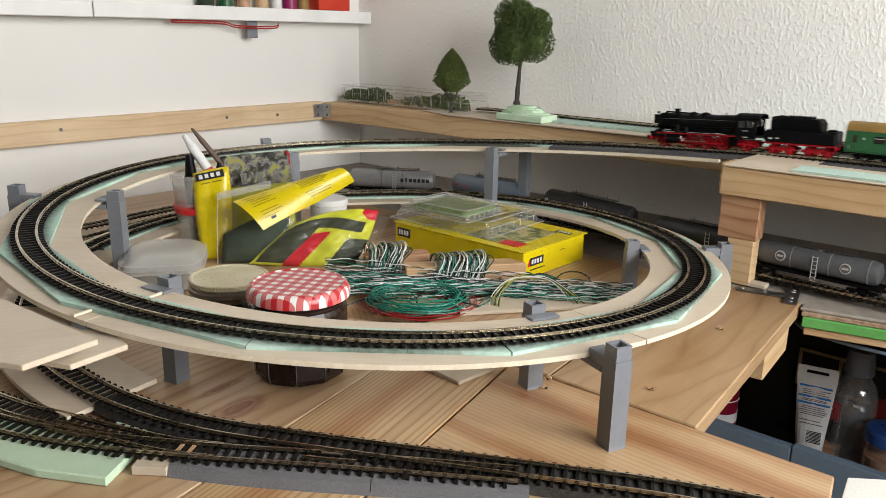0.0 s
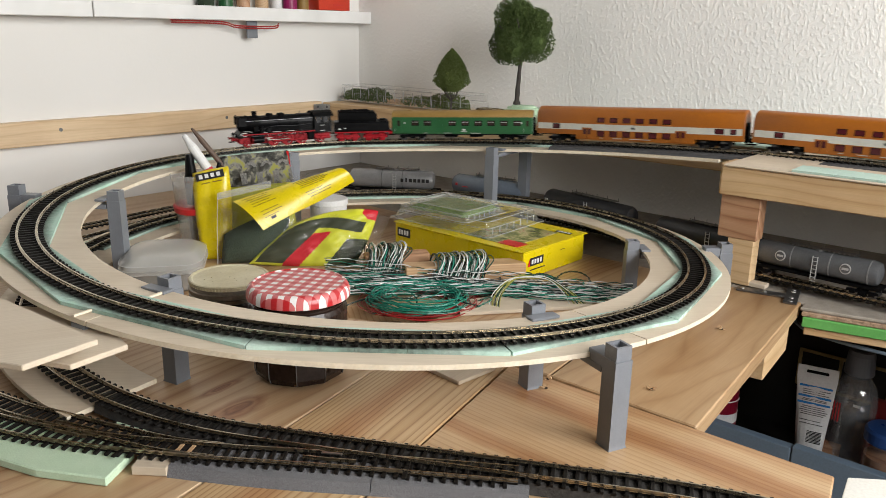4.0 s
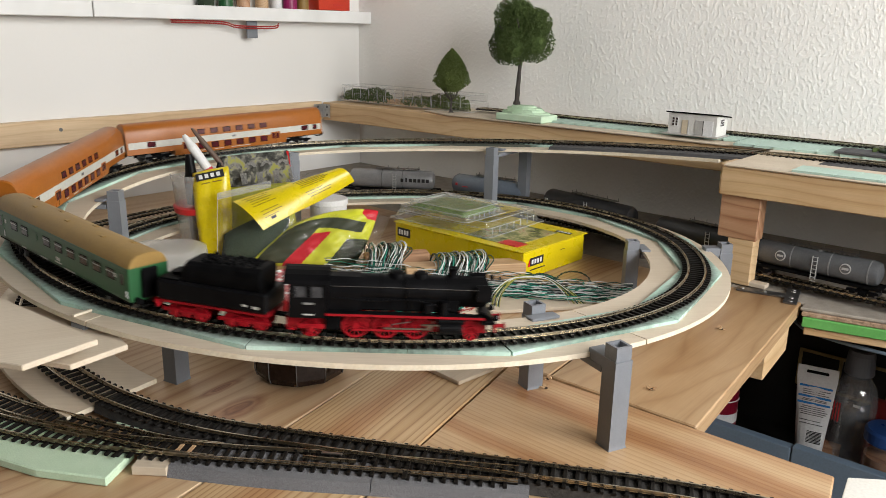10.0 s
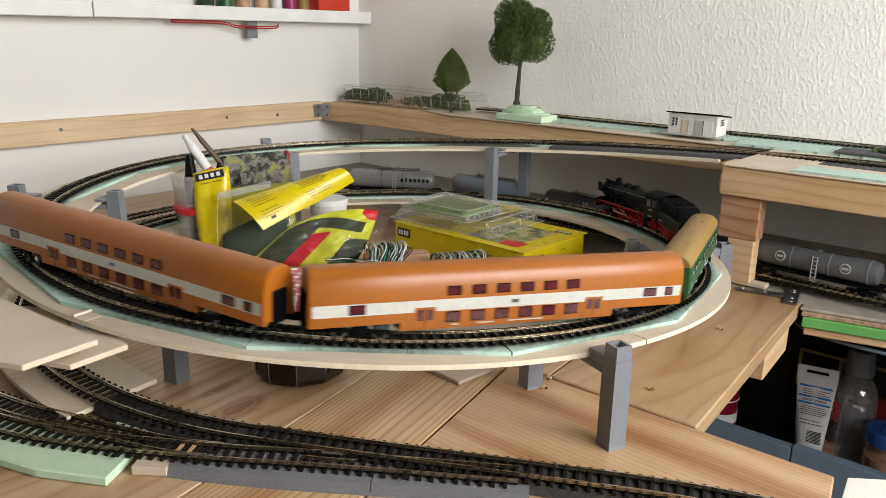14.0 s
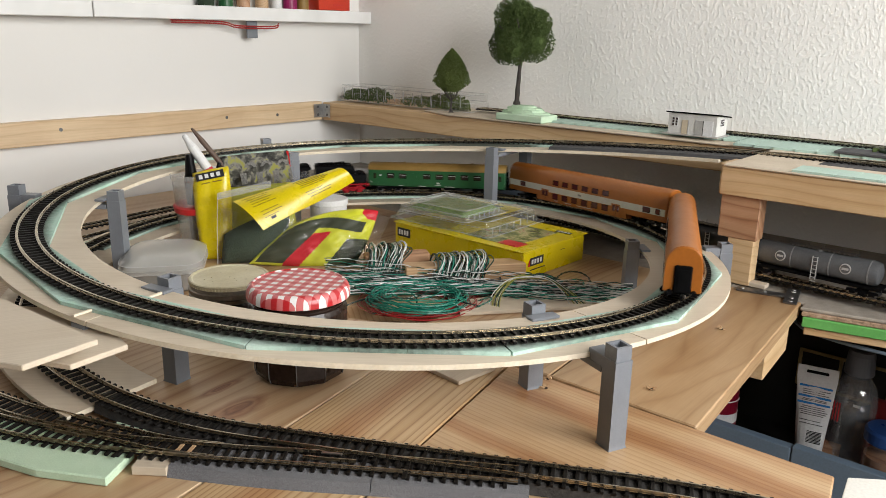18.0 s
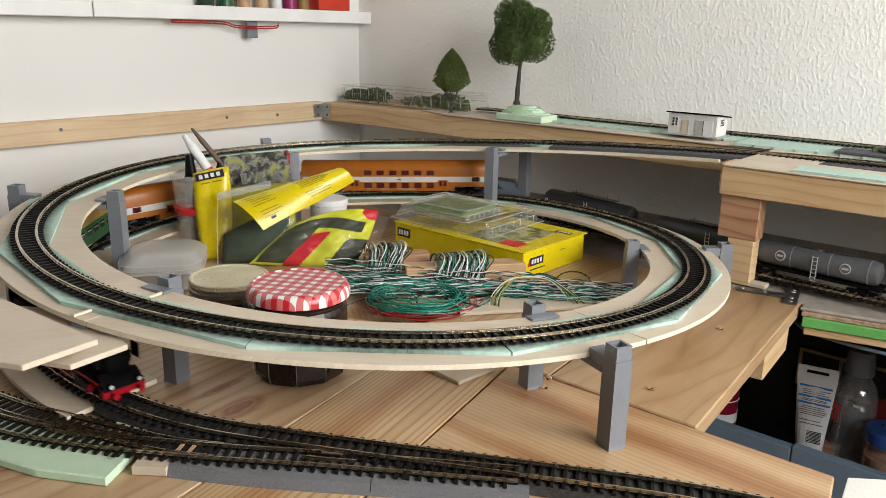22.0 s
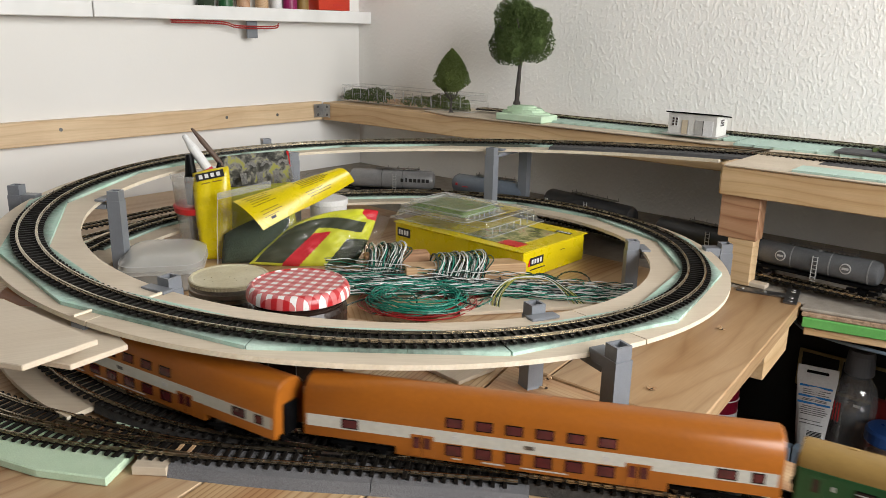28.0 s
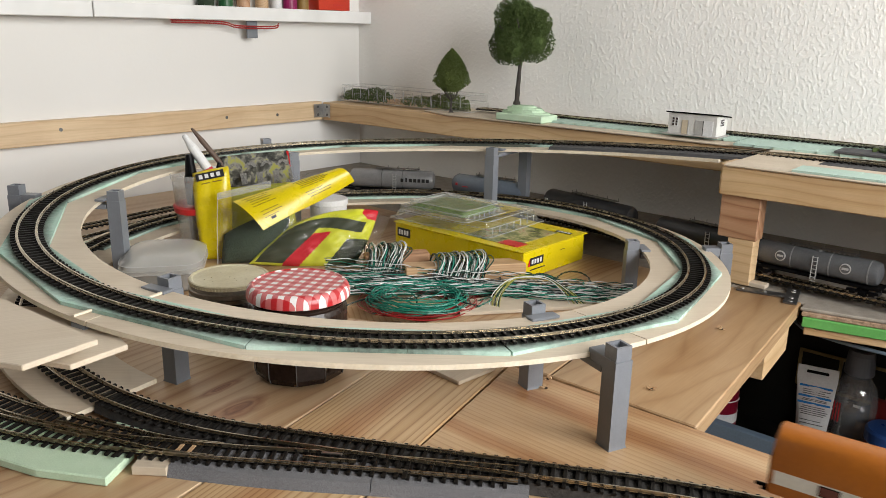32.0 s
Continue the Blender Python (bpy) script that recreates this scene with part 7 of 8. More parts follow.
def wire_bundle():
    random.seed(77)
    wb = thing("wire_bundle", "loose bundle of thin twisted green, white and black wires", "wires")
    for k in range(84):
        drift, off = random.gauss(0, 0.040), random.gauss(0, 0.0135)
        lift = abs(random.gauss(0, 0.0070))
        wob, ph = random.uniform(0.002, 0.006), random.uniform(0, 6)
        pts = []
        for i in range(10):
            f = i / 9
            x = -0.066 + 0.385 * f
            y = 0.050 - 0.058 * f ** 1.4 + (off + drift * (f - 0.5)) * (1 - 0.40 * f) + wob * math.sin(f * 11 + ph)
            z = 0.0022 + lift * (1.3 - 0.7 * f) + 0.003 * abs(math.sin(f * 7 + ph)) + 0.0015 * random.random()
            pts.append((x, y, z))
        s0, s1 = random.choice(((0, 10), (0, 10), (0, 7), (0, 5), (3, 10)))
        twisted_pair(pts[s0:s1], wb, ((M_WW, M_WD), (M_WW, M_WG), (M_WW, M_WK), (M_WD, M_WW), (M_WK, M_WG), (M_WW, M_WD))[k % 6], random.uniform(0.024, 0.060), random.uniform(0.0007, 0.0013), phase=ph, step=0.004)
    # stray ends and loops above the bundle
    for k in range(26):
        x, y = random.uniform(-0.02, 0.25), random.uniform(-0.035, 0.060)
        r, a0, h = random.uniform(0.012, 0.034), random.uniform(0, 6), random.uniform(0.004, 0.016)
        pts = [(x + r * math.cos(q * 0.62 + a0) * (1 + 0.2 * random.random()), y + 0.7 * r * math.sin(q * 0.62 + a0), 0.0022 + h * math.sin(q / 6 * math.pi)) for q in range(7)]
        twisted_pair(pts, wb, random.choice(((M_WW, M_WD), (M_WG, M_WD), (M_WW, M_WG), (M_WK, M_WD))), 0.012)
    return wb


wire_bundle()


def wire_coil():
    random.seed(78)
    c = thing("wire_coil", "loose coil of green and red wire lying on the table", "wires", pose(0.050, -0.012, 0.0006))
    for k in range(46):
        red = k % 3 == 0
        r = random.uniform(0.050, 0.066) if red else random.uniform(0.036, 0.060)
        cx, cy = (random.uniform(-0.012, 0.014), random.uniform(-0.008, 0.004)) if red else (random.uniform(-0.008, 0.010), random.uniform(-0.006, 0.010))
        z0 = random.uniform(0.0010, 0.004) if red else random.uniform(0.0015, 0.014)
        ph, el = random.uniform(0, 6), random.uniform(0.72, 0.95)
        pts = [(cx + r * math.cos(q * 2 * math.pi / 18 + ph) * (1 + 0.03 * math.sin(3 * q + k)), cy + r * el * math.sin(q * 2 * math.pi / 18 + ph),
                max(0.0008, z0 + 0.003 * math.sin(q * 0.7 + k))) for q in range(19 if k % 4 else 15)]
        part("wire", tube(B(), smooth_line(pts, 0.007), 0.00062, 5), M_WR if red else M_WG, c)
    y = thing("wire_strands", "springy olive yellow and white wire strands", "wires", pose(0.19, 0.0, 0.0006))
    for k in range(12):
        a = random.uniform(-0.006, 0.006)
        pts = [(-0.055 + a, -0.040 - a, 0.001), (-0.045 + a, -0.012, 0.010 + 0.004 * random.random()), (-0.020 + a, 0.010 + a, 0.022 + 0.005 * random.random()), (0.015, 0.008 + a, 0.024 + 0.004 * random.random()), (0.038 + a, -0.012, 0.014), (0.050 + a * 2, -0.034, 0.001)]
        part("wire", tube(B(), smooth_line(pts[: 6 if k % 3 else 4], 0.006), 0.0006, 5), (M_WY, M_WY, M_WW, M_WD)[k % 4], y)


wire_coil()


settle(built, TABLE_M)

# ---- on the upper deck ----
def deck_track():
    pts = [ab(a, 0.664, 0.1640) for a in np.arange(-0.36, 1.5, 0.02)]
    tr = track("weathered model track along the rear wall", pts, 250)
    return tr


built = so_far()
deck_track()
DF = thing("foam_underlay", "mint green foam underlay sheets laid on the rear deck", "underlay")
for k in range(26):
    a0 = -0.155 + k * 0.030
    bm = B()
    wide = a0 > 0.20
    box(bm, (0, 0, 0.0020), (0.0297, 0.128 if wide else 0.085, 0.0040), 0.0003)
    part("foam_strip", bm, M_FOAM, DF, at=room_pose(a0, 0.6320 if wide else 0.6500, 0.1546, random.uniform(-1, 1) + 6))
for k in range(24):
    bm = B()
    box(bm, (0, 0, 0.0014), (0.0237, 0.046, 0.0028), 0.0002)
    part("foam_strip", bm, M_FOAM, DF, at=room_pose(0.352 + k * 0.0240, 0.4050 + (k % 3) * 0.0004, 0.1551, 1))
tagged(part("roadbed_offcut", box(B(), (0, 0, 0.002), (0.120, 0.050, 0.0036), 0.0006), speckled("grey_foam_sheet", (0.060, 0.060, 0.064), (0.085, 0.085, 0.088), 90, 0.9), None, at=room_pose(0.400, 0.590, 0.1590)), "flat dark grey foam offcut", "offcut")


def hut():
    """Small card building with a flat dark roof."""
    M_CARD = speckled("pale_card", (0.60, 0.59, 0.56), (0.66, 0.65, 0.62), 60, 0.7)
    M_CARD2 = speckled("grey_door_card", (0.36, 0.35, 0.33), (0.42, 0.41, 0.39), 60, 0.7)
    M_CARDB = speckled("beige_door_card", (0.55, 0.46, 0.33), (0.60, 0.51, 0.38), 60, 0.7)
    h = thing("model_hut", "small pale card model hut with a flat dark roof", "model building", room_pose(0.1170, 0.6150, 0.1592))
    L, W, H = 0.081, 0.042, 0.0315
    part("base", box(B(), (0, -0.003, 0.0007), (L + 0.012, W + 0.010, 0.0014), 0.0003), M_CARD2, h)
    part("wall", loft(B(), [[(x, -W / 2, 0.001), (x, W / 2, 0.001), (x, W / 2, H - 0.0026), (x, -W / 2, H + 0.0026)] for x in (-L / 2, L / 2)]), M_CARD, h)
    part("roof", box(B(), (0, 0, 0), (L + 0.010, W + 0.008, 0.0018), 0.0004), M_SOOT, h, "flat dark overhanging roof", at=pose(0.001, 0, H + 0.0014, -7.06, 0, 0))
    for x in (-0.0315, -0.0262):
        w = part("window", box(B(), (x, -W / 2 - 0.0003, 0.0205), (0.0044, 0.0008, 0.0140)), M_WHITEP, h)
        for q in range(3):
            part("pane", box(B(), (x, -W / 2 - 0.0006, 0.0160 + q * 0.0045), (0.0034, 0.0006, 0.0038)), M_PANE_G, w)
    d = part("door", box(B(), (-0.0120, -W / 2 - 0.0003, 0.0125), (0.0100, 0.0010, 0.0230)), M_CARDB, h, "beige hut door")
    part("frame", box(B(), (-0.0060, -W / 2 - 0.0005, 0.0125), (0.0012, 0.0010, 0.0230)), M_CARD2, d)
    g = part("gate", box(B(), (0.0120, -W / 2 - 0.0003, 0.0130), (0.0130, 0.0010, 0.0240)), M_CARD2, h, "dark grey sliding gate leaf")
    part("gate_leaf", box(B(), (0.0270, -W / 2 - 0.0003, 0.0130), (0.0155, 0.0010, 0.0240)), M_WHITEP, g, "white gate leaf")
    part("gap", box(B(), (0.0188, -W / 2 - 0.0006, 0.0130), (0.0010, 0.0008, 0.0240)), M_SOOT, g)
    w = part("window", box(B(), (L / 2 + 0.0003, 0.0, 0.0225), (0.0008, 0.0150, 0.0120)), M_WHITEP, h)
    for q in range(3):
        for r in range(3):
            part("pane", box(B(), (L / 2 + 0.0006, -0.0046 + q * 0.0046, 0.0188 + r * 0.0037), (0.0006, 0.0038, 0.0030)), M_PANE_G, w)


hut()
M_LEAF = speckled("leaf_flock", (0.040, 0.072, 0.012), (0.082, 0.120, 0.026), 300, 0.85, 0, 0.5, 0.001, 900)
M_LEAF2 = speckled("leaf_flock_olive", (0.075, 0.105, 0.018), (0.115, 0.150, 0.034), 300, 0.85, 0, 0.5, 0.001, 900)
M_TRUNK = speckled("tree_bark", (0.035, 0.028, 0.024), (0.060, 0.050, 0.044), 300, 0.85, 0, 0.8, 0.001, 700)


def leaf_cloud(bm, n, inside, size, seed):
    """Many small tilted flock clumps, kept where inside(p) allows."""
    random.seed(seed)
    made = 0
    while made < n:
        p = Vector((random.uniform(-1, 1), random.uniform(-1, 1), random.uniform(-1, 1)))
        q = inside(p)
        if q is None:
            continue
        made += 1
        s = size * random.uniform(0.6, 1.3)
        e = Euler((random.uniform(0, 6), random.uniform(0, 6), random.uniform(0, 6))).to_matrix()
        pts = [q + e @ (Vector(v) * s) for v in ((1, 0, 0.2), (-0.5, 0.8, 0), (-0.5, -0.8, 0.1), (0.1, 0.1, 0.9))]
        vs = [bm.verts.new(v) for v in pts]
        for f in ((0, 1, 2), (0, 1, 3), (1, 2, 3), (2, 0, 3)):
            bm.faces.new([vs[i] for i in f])
    return bm


def big_tree():
    t = thing("model_tree", "round-crowned dark green model tree on a foam base", "model tree", room_pose(-0.2440, 0.6150, 0.1814))
    trunk = [(0, 0, 0.0), (0.0010, 0, 0.030), (0.0030, 0, 0.060), (0.0044, 0, 0.090), (0.006, 0, 0.125)]
    pts = smooth_line(trunk, 0.004)
    rings = []
    for i, p in enumerate(pts):
        r = 0.0050 * (1 - 0.55 * i / len(pts)) + (0.0018 if i < 2 else 0)
        rings.append([(p.x + r * (1 + 0.12 * math.sin(k * 2.3 + i)) * math.cos(k * math.pi / 5), p.y + r * math.sin(k * math.pi / 5), p.z) for k in range(10)])
    part("trunk", loft(B(), rings), M_TRUNK, t, "dark grey ridged trunk")
    random.seed(3)
    for k in range(11):
        a, l = k * 2.4, random.uniform(0.030, 0.050)
        z0 = 0.082 + 0.004 * k
        part("limb", tube(B(), [(0.004, 0, z0), (0.004 + l * 0.5 * math.cos(a), l * 0.5 * math.sin(a), z0 + 0.018), (0.004 + l * math.cos(a), l * math.sin(a), z0 + 0.034)], 0.0012, 5), M_TRUNK, t)
    lumps = [(Vector((0.004, 0.0, 0.135)), 0.050), (Vector((-0.028, 0.0, 0.108)), 0.036), (Vector((0.032, 0.004, 0.116)), 0.038), (Vector((-0.014, -0.006, 0.160)), 0.036), (Vector((0.038, 0.0, 0.150)), 0.028),
             (Vector((0.004, -0.02, 0.108)), 0.036), (Vector((-0.036, 0.01, 0.132)), 0.026), (Vector((0.008, -0.012, 0.164)), 0.028)]

    def inside(p):
        c, r = random.choice(lumps)
        d = p.length
        if d > 1 or d < 0.35:
            return None
        q = c + p * r
        if noise.noise(q * 60) < -0.38:
            return None
        return q
    part("crown", leaf_cloud(B(), 22000, inside, 0.0019, 8), M_LEAF, t, "crown of dark green leaf clumps", kind="stuff")
    core = B()
    for c, r in lumps:
        bmesh.ops.create_icosphere(core, subdivisions=2, radius=r * 0.60, matrix=Matrix.Translation(c))
    part("inner_crown", core, M_LEAF, t)
    # stepped foam base
    fb = thing("foam_hill", "stepped pale green foam hill under the tree", "foam hill", room_pose(-0.215, 0.603, 0.1549))
    part("block", box(B(), (0.006, -0.004, 0.0065), (0.104, 0.054, 0.0128), 0.0015), M_FOAM_PALE, fb)
    random.seed(23)
    for k, (rx, ry, cx, cy) in enumerate(((0.052, 0.030, -0.002, 0.004), (0.046, 0.026, -0.004, 0.006), (0.038, 0.022, -0.006, 0.007), (0.028, 0.017, -0.008, 0.008))):
        poly = [(cx + rx * random.uniform(0.86, 1.06) * math.cos(q * math.pi / 7), cy + ry * random.uniform(0.86, 1.06) * math.sin(q * math.pi / 7)) for q in range(14)]
        bm = prism(B(), poly, 0.0130 + k * 0.0034, 0.0163 + k * 0.0034)
        bmesh.ops.bevel(bm, geom=[ed for ed in bm.edges if abs(ed.verts[0].co.z - ed.verts[1].co.z) < 1e-6 and ed.verts[0].co.z > 0.0145 + k * 0.0034], offset=0.0016, segments=2, affect="EDGES")
        part("layer", bm, M_FOAM_PALE, fb)


def small_tree():
    t = thing("model_tree", "small pointed green model tree with a forked trunk", "model tree", room_pose(-0.4000, 0.6050, 0.1546))
    part("trunk", lathe(B(), [(0.0058, 0.0), (0.0048, 0.0012), (0.0026, 0.0030), (0.0020, 0.012), (0.0018, 0.026), (0.0020, 0.036)], 10), M_TRUNK, t)
    random.seed(9)
    for k in range(8):
        a = k * 0.8
        l = random.uniform(0.012, 0.022)
        part("limb", tube(B(), [(0, 0, 0.024), (l * 0.6 * math.cos(a), l * 0.6 * math.sin(a), 0.032), (l * math.cos(a), l * math.sin(a), 0.048)], 0.0009, 5), M_TRUNK, t)

    def inside(p):
        z = (p.z + 1) / 2
        r = 0.0400 * (1 - z ** 2.2) ** 0.9 * min(1, z * 3.2 + 0.35)
        q = Vector((p.x * r, p.y * r, 0.042 + z * 0.084))
        if p.xy.length > 1 - 0.22 * noise.noise(q * 110) ** 2 or (p.xy.length < 0.3 and z < 0.7):
            return None
        if noise.noise(q * 90) < -0.32:
            return None
        return q
    part("crown", leaf_cloud(B(), 9500, inside, 0.0018, 5), M_LEAF2, t, "pointed crown of olive green clumps", kind="stuff")
    part("inner_crown", lathe(B(), [(0.0, 0.048), (0.020, 0.052), (0.026, 0.066), (0.018, 0.092), (0.0, 0.106)], 14), M_LEAF2, t)


big_tree()
small_tree()


def scenery_tray():
    m = room_pose(-0.568, 0.664, 0.1546)
    t = rim_tray("clear_tray", "long clear tray with green bushes against the wall", 0.398, 0.088, 0.034, m, M_CLEAR_THIN, 0.004, 0.006, side_ribs=False)
    for k in range(14):
        part("rib", box(B(), (-0.176 + k * 0.0270, -0.038, 0.019), (0.0016, 0.0010, 0.022)), M_RIB, t)
    random.seed(19)

    def hedge(cx, cy, rx, ry, rz, mt, n, seed):
        def inside(p):
            if p.length > 1 or p.z < -0.2 or p.length < 0.4:
                return None
            return Vector((cx + p.x * rx, cy + p.y * ry, 0.003 + (p.z + 0.2) * rz))
        part("bush", leaf_cloud(B(), n, inside, 0.0032, seed), mt, t, kind="stuff")
    hedge(-0.150, -0.020, 0.045, 0.020, 0.020, M_LEAF, 1100, 1)
    hedge(-0.090, -0.020, 0.050, 0.020, 0.024, M_LEAF, 1100, 2)
    hedge(0.070, -0.020, 0.085, 0.020, 0.016, M_LEAF2, 1100, 3)
    hedge(0.125, -0.018, 0.060, 0.022, 0.026, M_LEAF2, 900, 4)
    hedge(0.015, -0.020, 0.110, 0.012, 0.007, M_STICK, 500, 5)


scenery_tray()
tp = thing("track_piece", "short loose piece of dark model track", "track piece", room_pose(-0.350, 0.664, 0.1592, 4))
for k in range(6):
    shared("sleeper", SLEEPER, tp, pose(-0.020 + k * SLEEPER_STEP, 0, 0.0046))
for sd in (-1, 1):
    bm = B()
    sweep(bm, [Vector((-0.022, sd * GAUGE / 2, 0.0046)), Vector((0.024, sd * GAUGE / 2, 0.0046))], RAIL_PROFILE)
    part("rail", bm, M_RAIL, tp)
sc = thing("signal_scrap", "small heap of dark green railway scrap parts", "scrap", room_pose(0.395, 0.600, 0.1628))
random.seed(6)
for k in range(12):
    part("piece", box(B(), (random.uniform(-0.02, 0.02), random.uniform(-0.012, 0.012), 0.002), (random.uniform(0.004, 0.016), random.uniform(0.002, 0.006), 0.004), 0.0005, pose(0, 0, 0, 0, 0, random.uniform(-40, 40))), (M_DARKGREEN, M_SOOT, M_LEAF)[k % 3], sc)

settle(built, ROOM_M)
RB2 = thing("foam_roadbed", "dark grey foam roadbed under the incoming track", "roadbed")
bm = B()
sweep(bm, [Vector((*line_xy(s), rail_z(s) - 0.0082)) for s in stations(-1.4, -0.290, 0.02)], [(-0.042, 0.0), (0.024, 0.0), (0.021, 0.0036), (-0.039, 0.0036)])
part("roadbed_strip", bm, speckled("dark_grey_foam", (0.050, 0.050, 0.052), (0.075, 0.074, 0.075), 90, 0.9, 0, 0.3, 0.001, 900), RB2)


# ---- wall shelf ----
def wall_shelf():
    s = thing("wall_shelf", "narrow white painted wooden wall shelf in two boards", "shelf")
    a0, a1 = LEFT_A + 0.0006, -0.7444
    for b0, b1, dz in ((-1.3, 0.0465, 0.0), (0.0485, BACK_B - 0.001, 0.0006)):
        bm = B()
        box(bm, (0, 0, 0), (b1 - b0, a1 - a0, 0.0265), 0.0012)
        c = ab((a0 + a1) / 2, (b0 + b1) / 2)
        part("board", bm, M_SHELF, s, at=pose(c.x, c.y, 0.3400 + dz, 0, 0, W_DEG + 90))
    part("bracket", box(B(), (0, 0, 0), (0.026, 0.0030, 0.034), 0.0005), M_GREYPL, s, "grey bracket under the shelf", at=room_pose(-0.7620, 0.3880, 0.3100, 90))
    w = thing("shelf_cable", "dark red cable hanging under the shelf", "cable")
    for dz in (0.0, -0.004):
        pts = [ab(-0.755, b, z + dz) for b, z in ((0.20, 0.3252), (0.31, 0.3242), (0.345, 0.3175), (0.40, 0.3165), (0.445, 0.3180), (0.452, 0.3250))]
        part("strand", tube(B(), smooth_line(pts, 0.006), 0.0014, 6), M_WR, w)
    # what stands on it
    z0 = 0.3542
    for b, r, h, mt, lab in ((0.285, 0.016, 0.060, M_DARKGREEN, "dark green paint pot"), (0.330, 0.015, 0.055, M_GREEN, "green paint pot"), (0.372, 0.014, 0.050, M_POST, "brown paint pot"), (0.418, 0.014, 0.060, M_STICK, "brass-coloured paint pot"),
                             (0.456, 0.012, 0.050, M_WHITEP, "white paint pot"), (0.492, 0.0155, 0.050, speckled("magenta_paint", (0.30, 0.010, 0.10), (0.26, 0.01, 0.09), 40, 0.4), "magenta paint pot"), (0.527, 0.013, 0.055, M_TAN, "ochre paint pot")):
        p = ab(-0.766, b, z0)
        j = thing("paint_pot", lab + " standing on the white shelf", "paint pot", pose(p.x, p.y, p.z), group="pots on the shelf")
        part("pot", lathe(B(), [(0.0, 0.0), (r, 0.0), (r, h * 0.8), (r * 0.85, h * 0.86), (0, h * 0.86)], 24), mt, j)
        part("cap", lathe(B(), [(r * 0.9, h * 0.865), (r * 0.95, h * 0.87), (r * 0.95, h * 1.1), (0, h * 1.1)], 24), M_SOOT, j)
    p = ab(-0.766, 0.603, z0)
    bx = thing("red_box", "bright red cardboard box standing on the white shelf", "box", pose(p.x, p.y, p.z, 0, 0, W_DEG + 90))
    part("carton", box(B(), (0, 0, 0.040), (0.092, 0.038, 0.079), 0.0008), speckled("bright_red_card", (0.62, 0.045, 0.015), (0.56, 0.035, 0.012), 30, 0.4), bx)
    part("print_line", box(B(), (0.01, -0.0194, 0.012), (0.030, 0.0004, 0.002)), M_REDPRINT, bx)


built = so_far()
wall_shelf()

# screws in the batten and the plaster dots
for b, z in ((0.32, 0.133), (0.45, 0.130), (-0.02, 0.135)):
    p = ab(LEFT_A + 0.0200, b, z)
    k = thing("screw", "countersunk screw in the wall batten", "screw", pose(p.x, p.y, p.z, 0, 90, W_DEG), group="batten screws")
    part("head", cyl(B(), (0, 0, 0), 0.0032, 0.0010, 14), M_DARKSTEEL, k)

settle(built, ROOM_M)


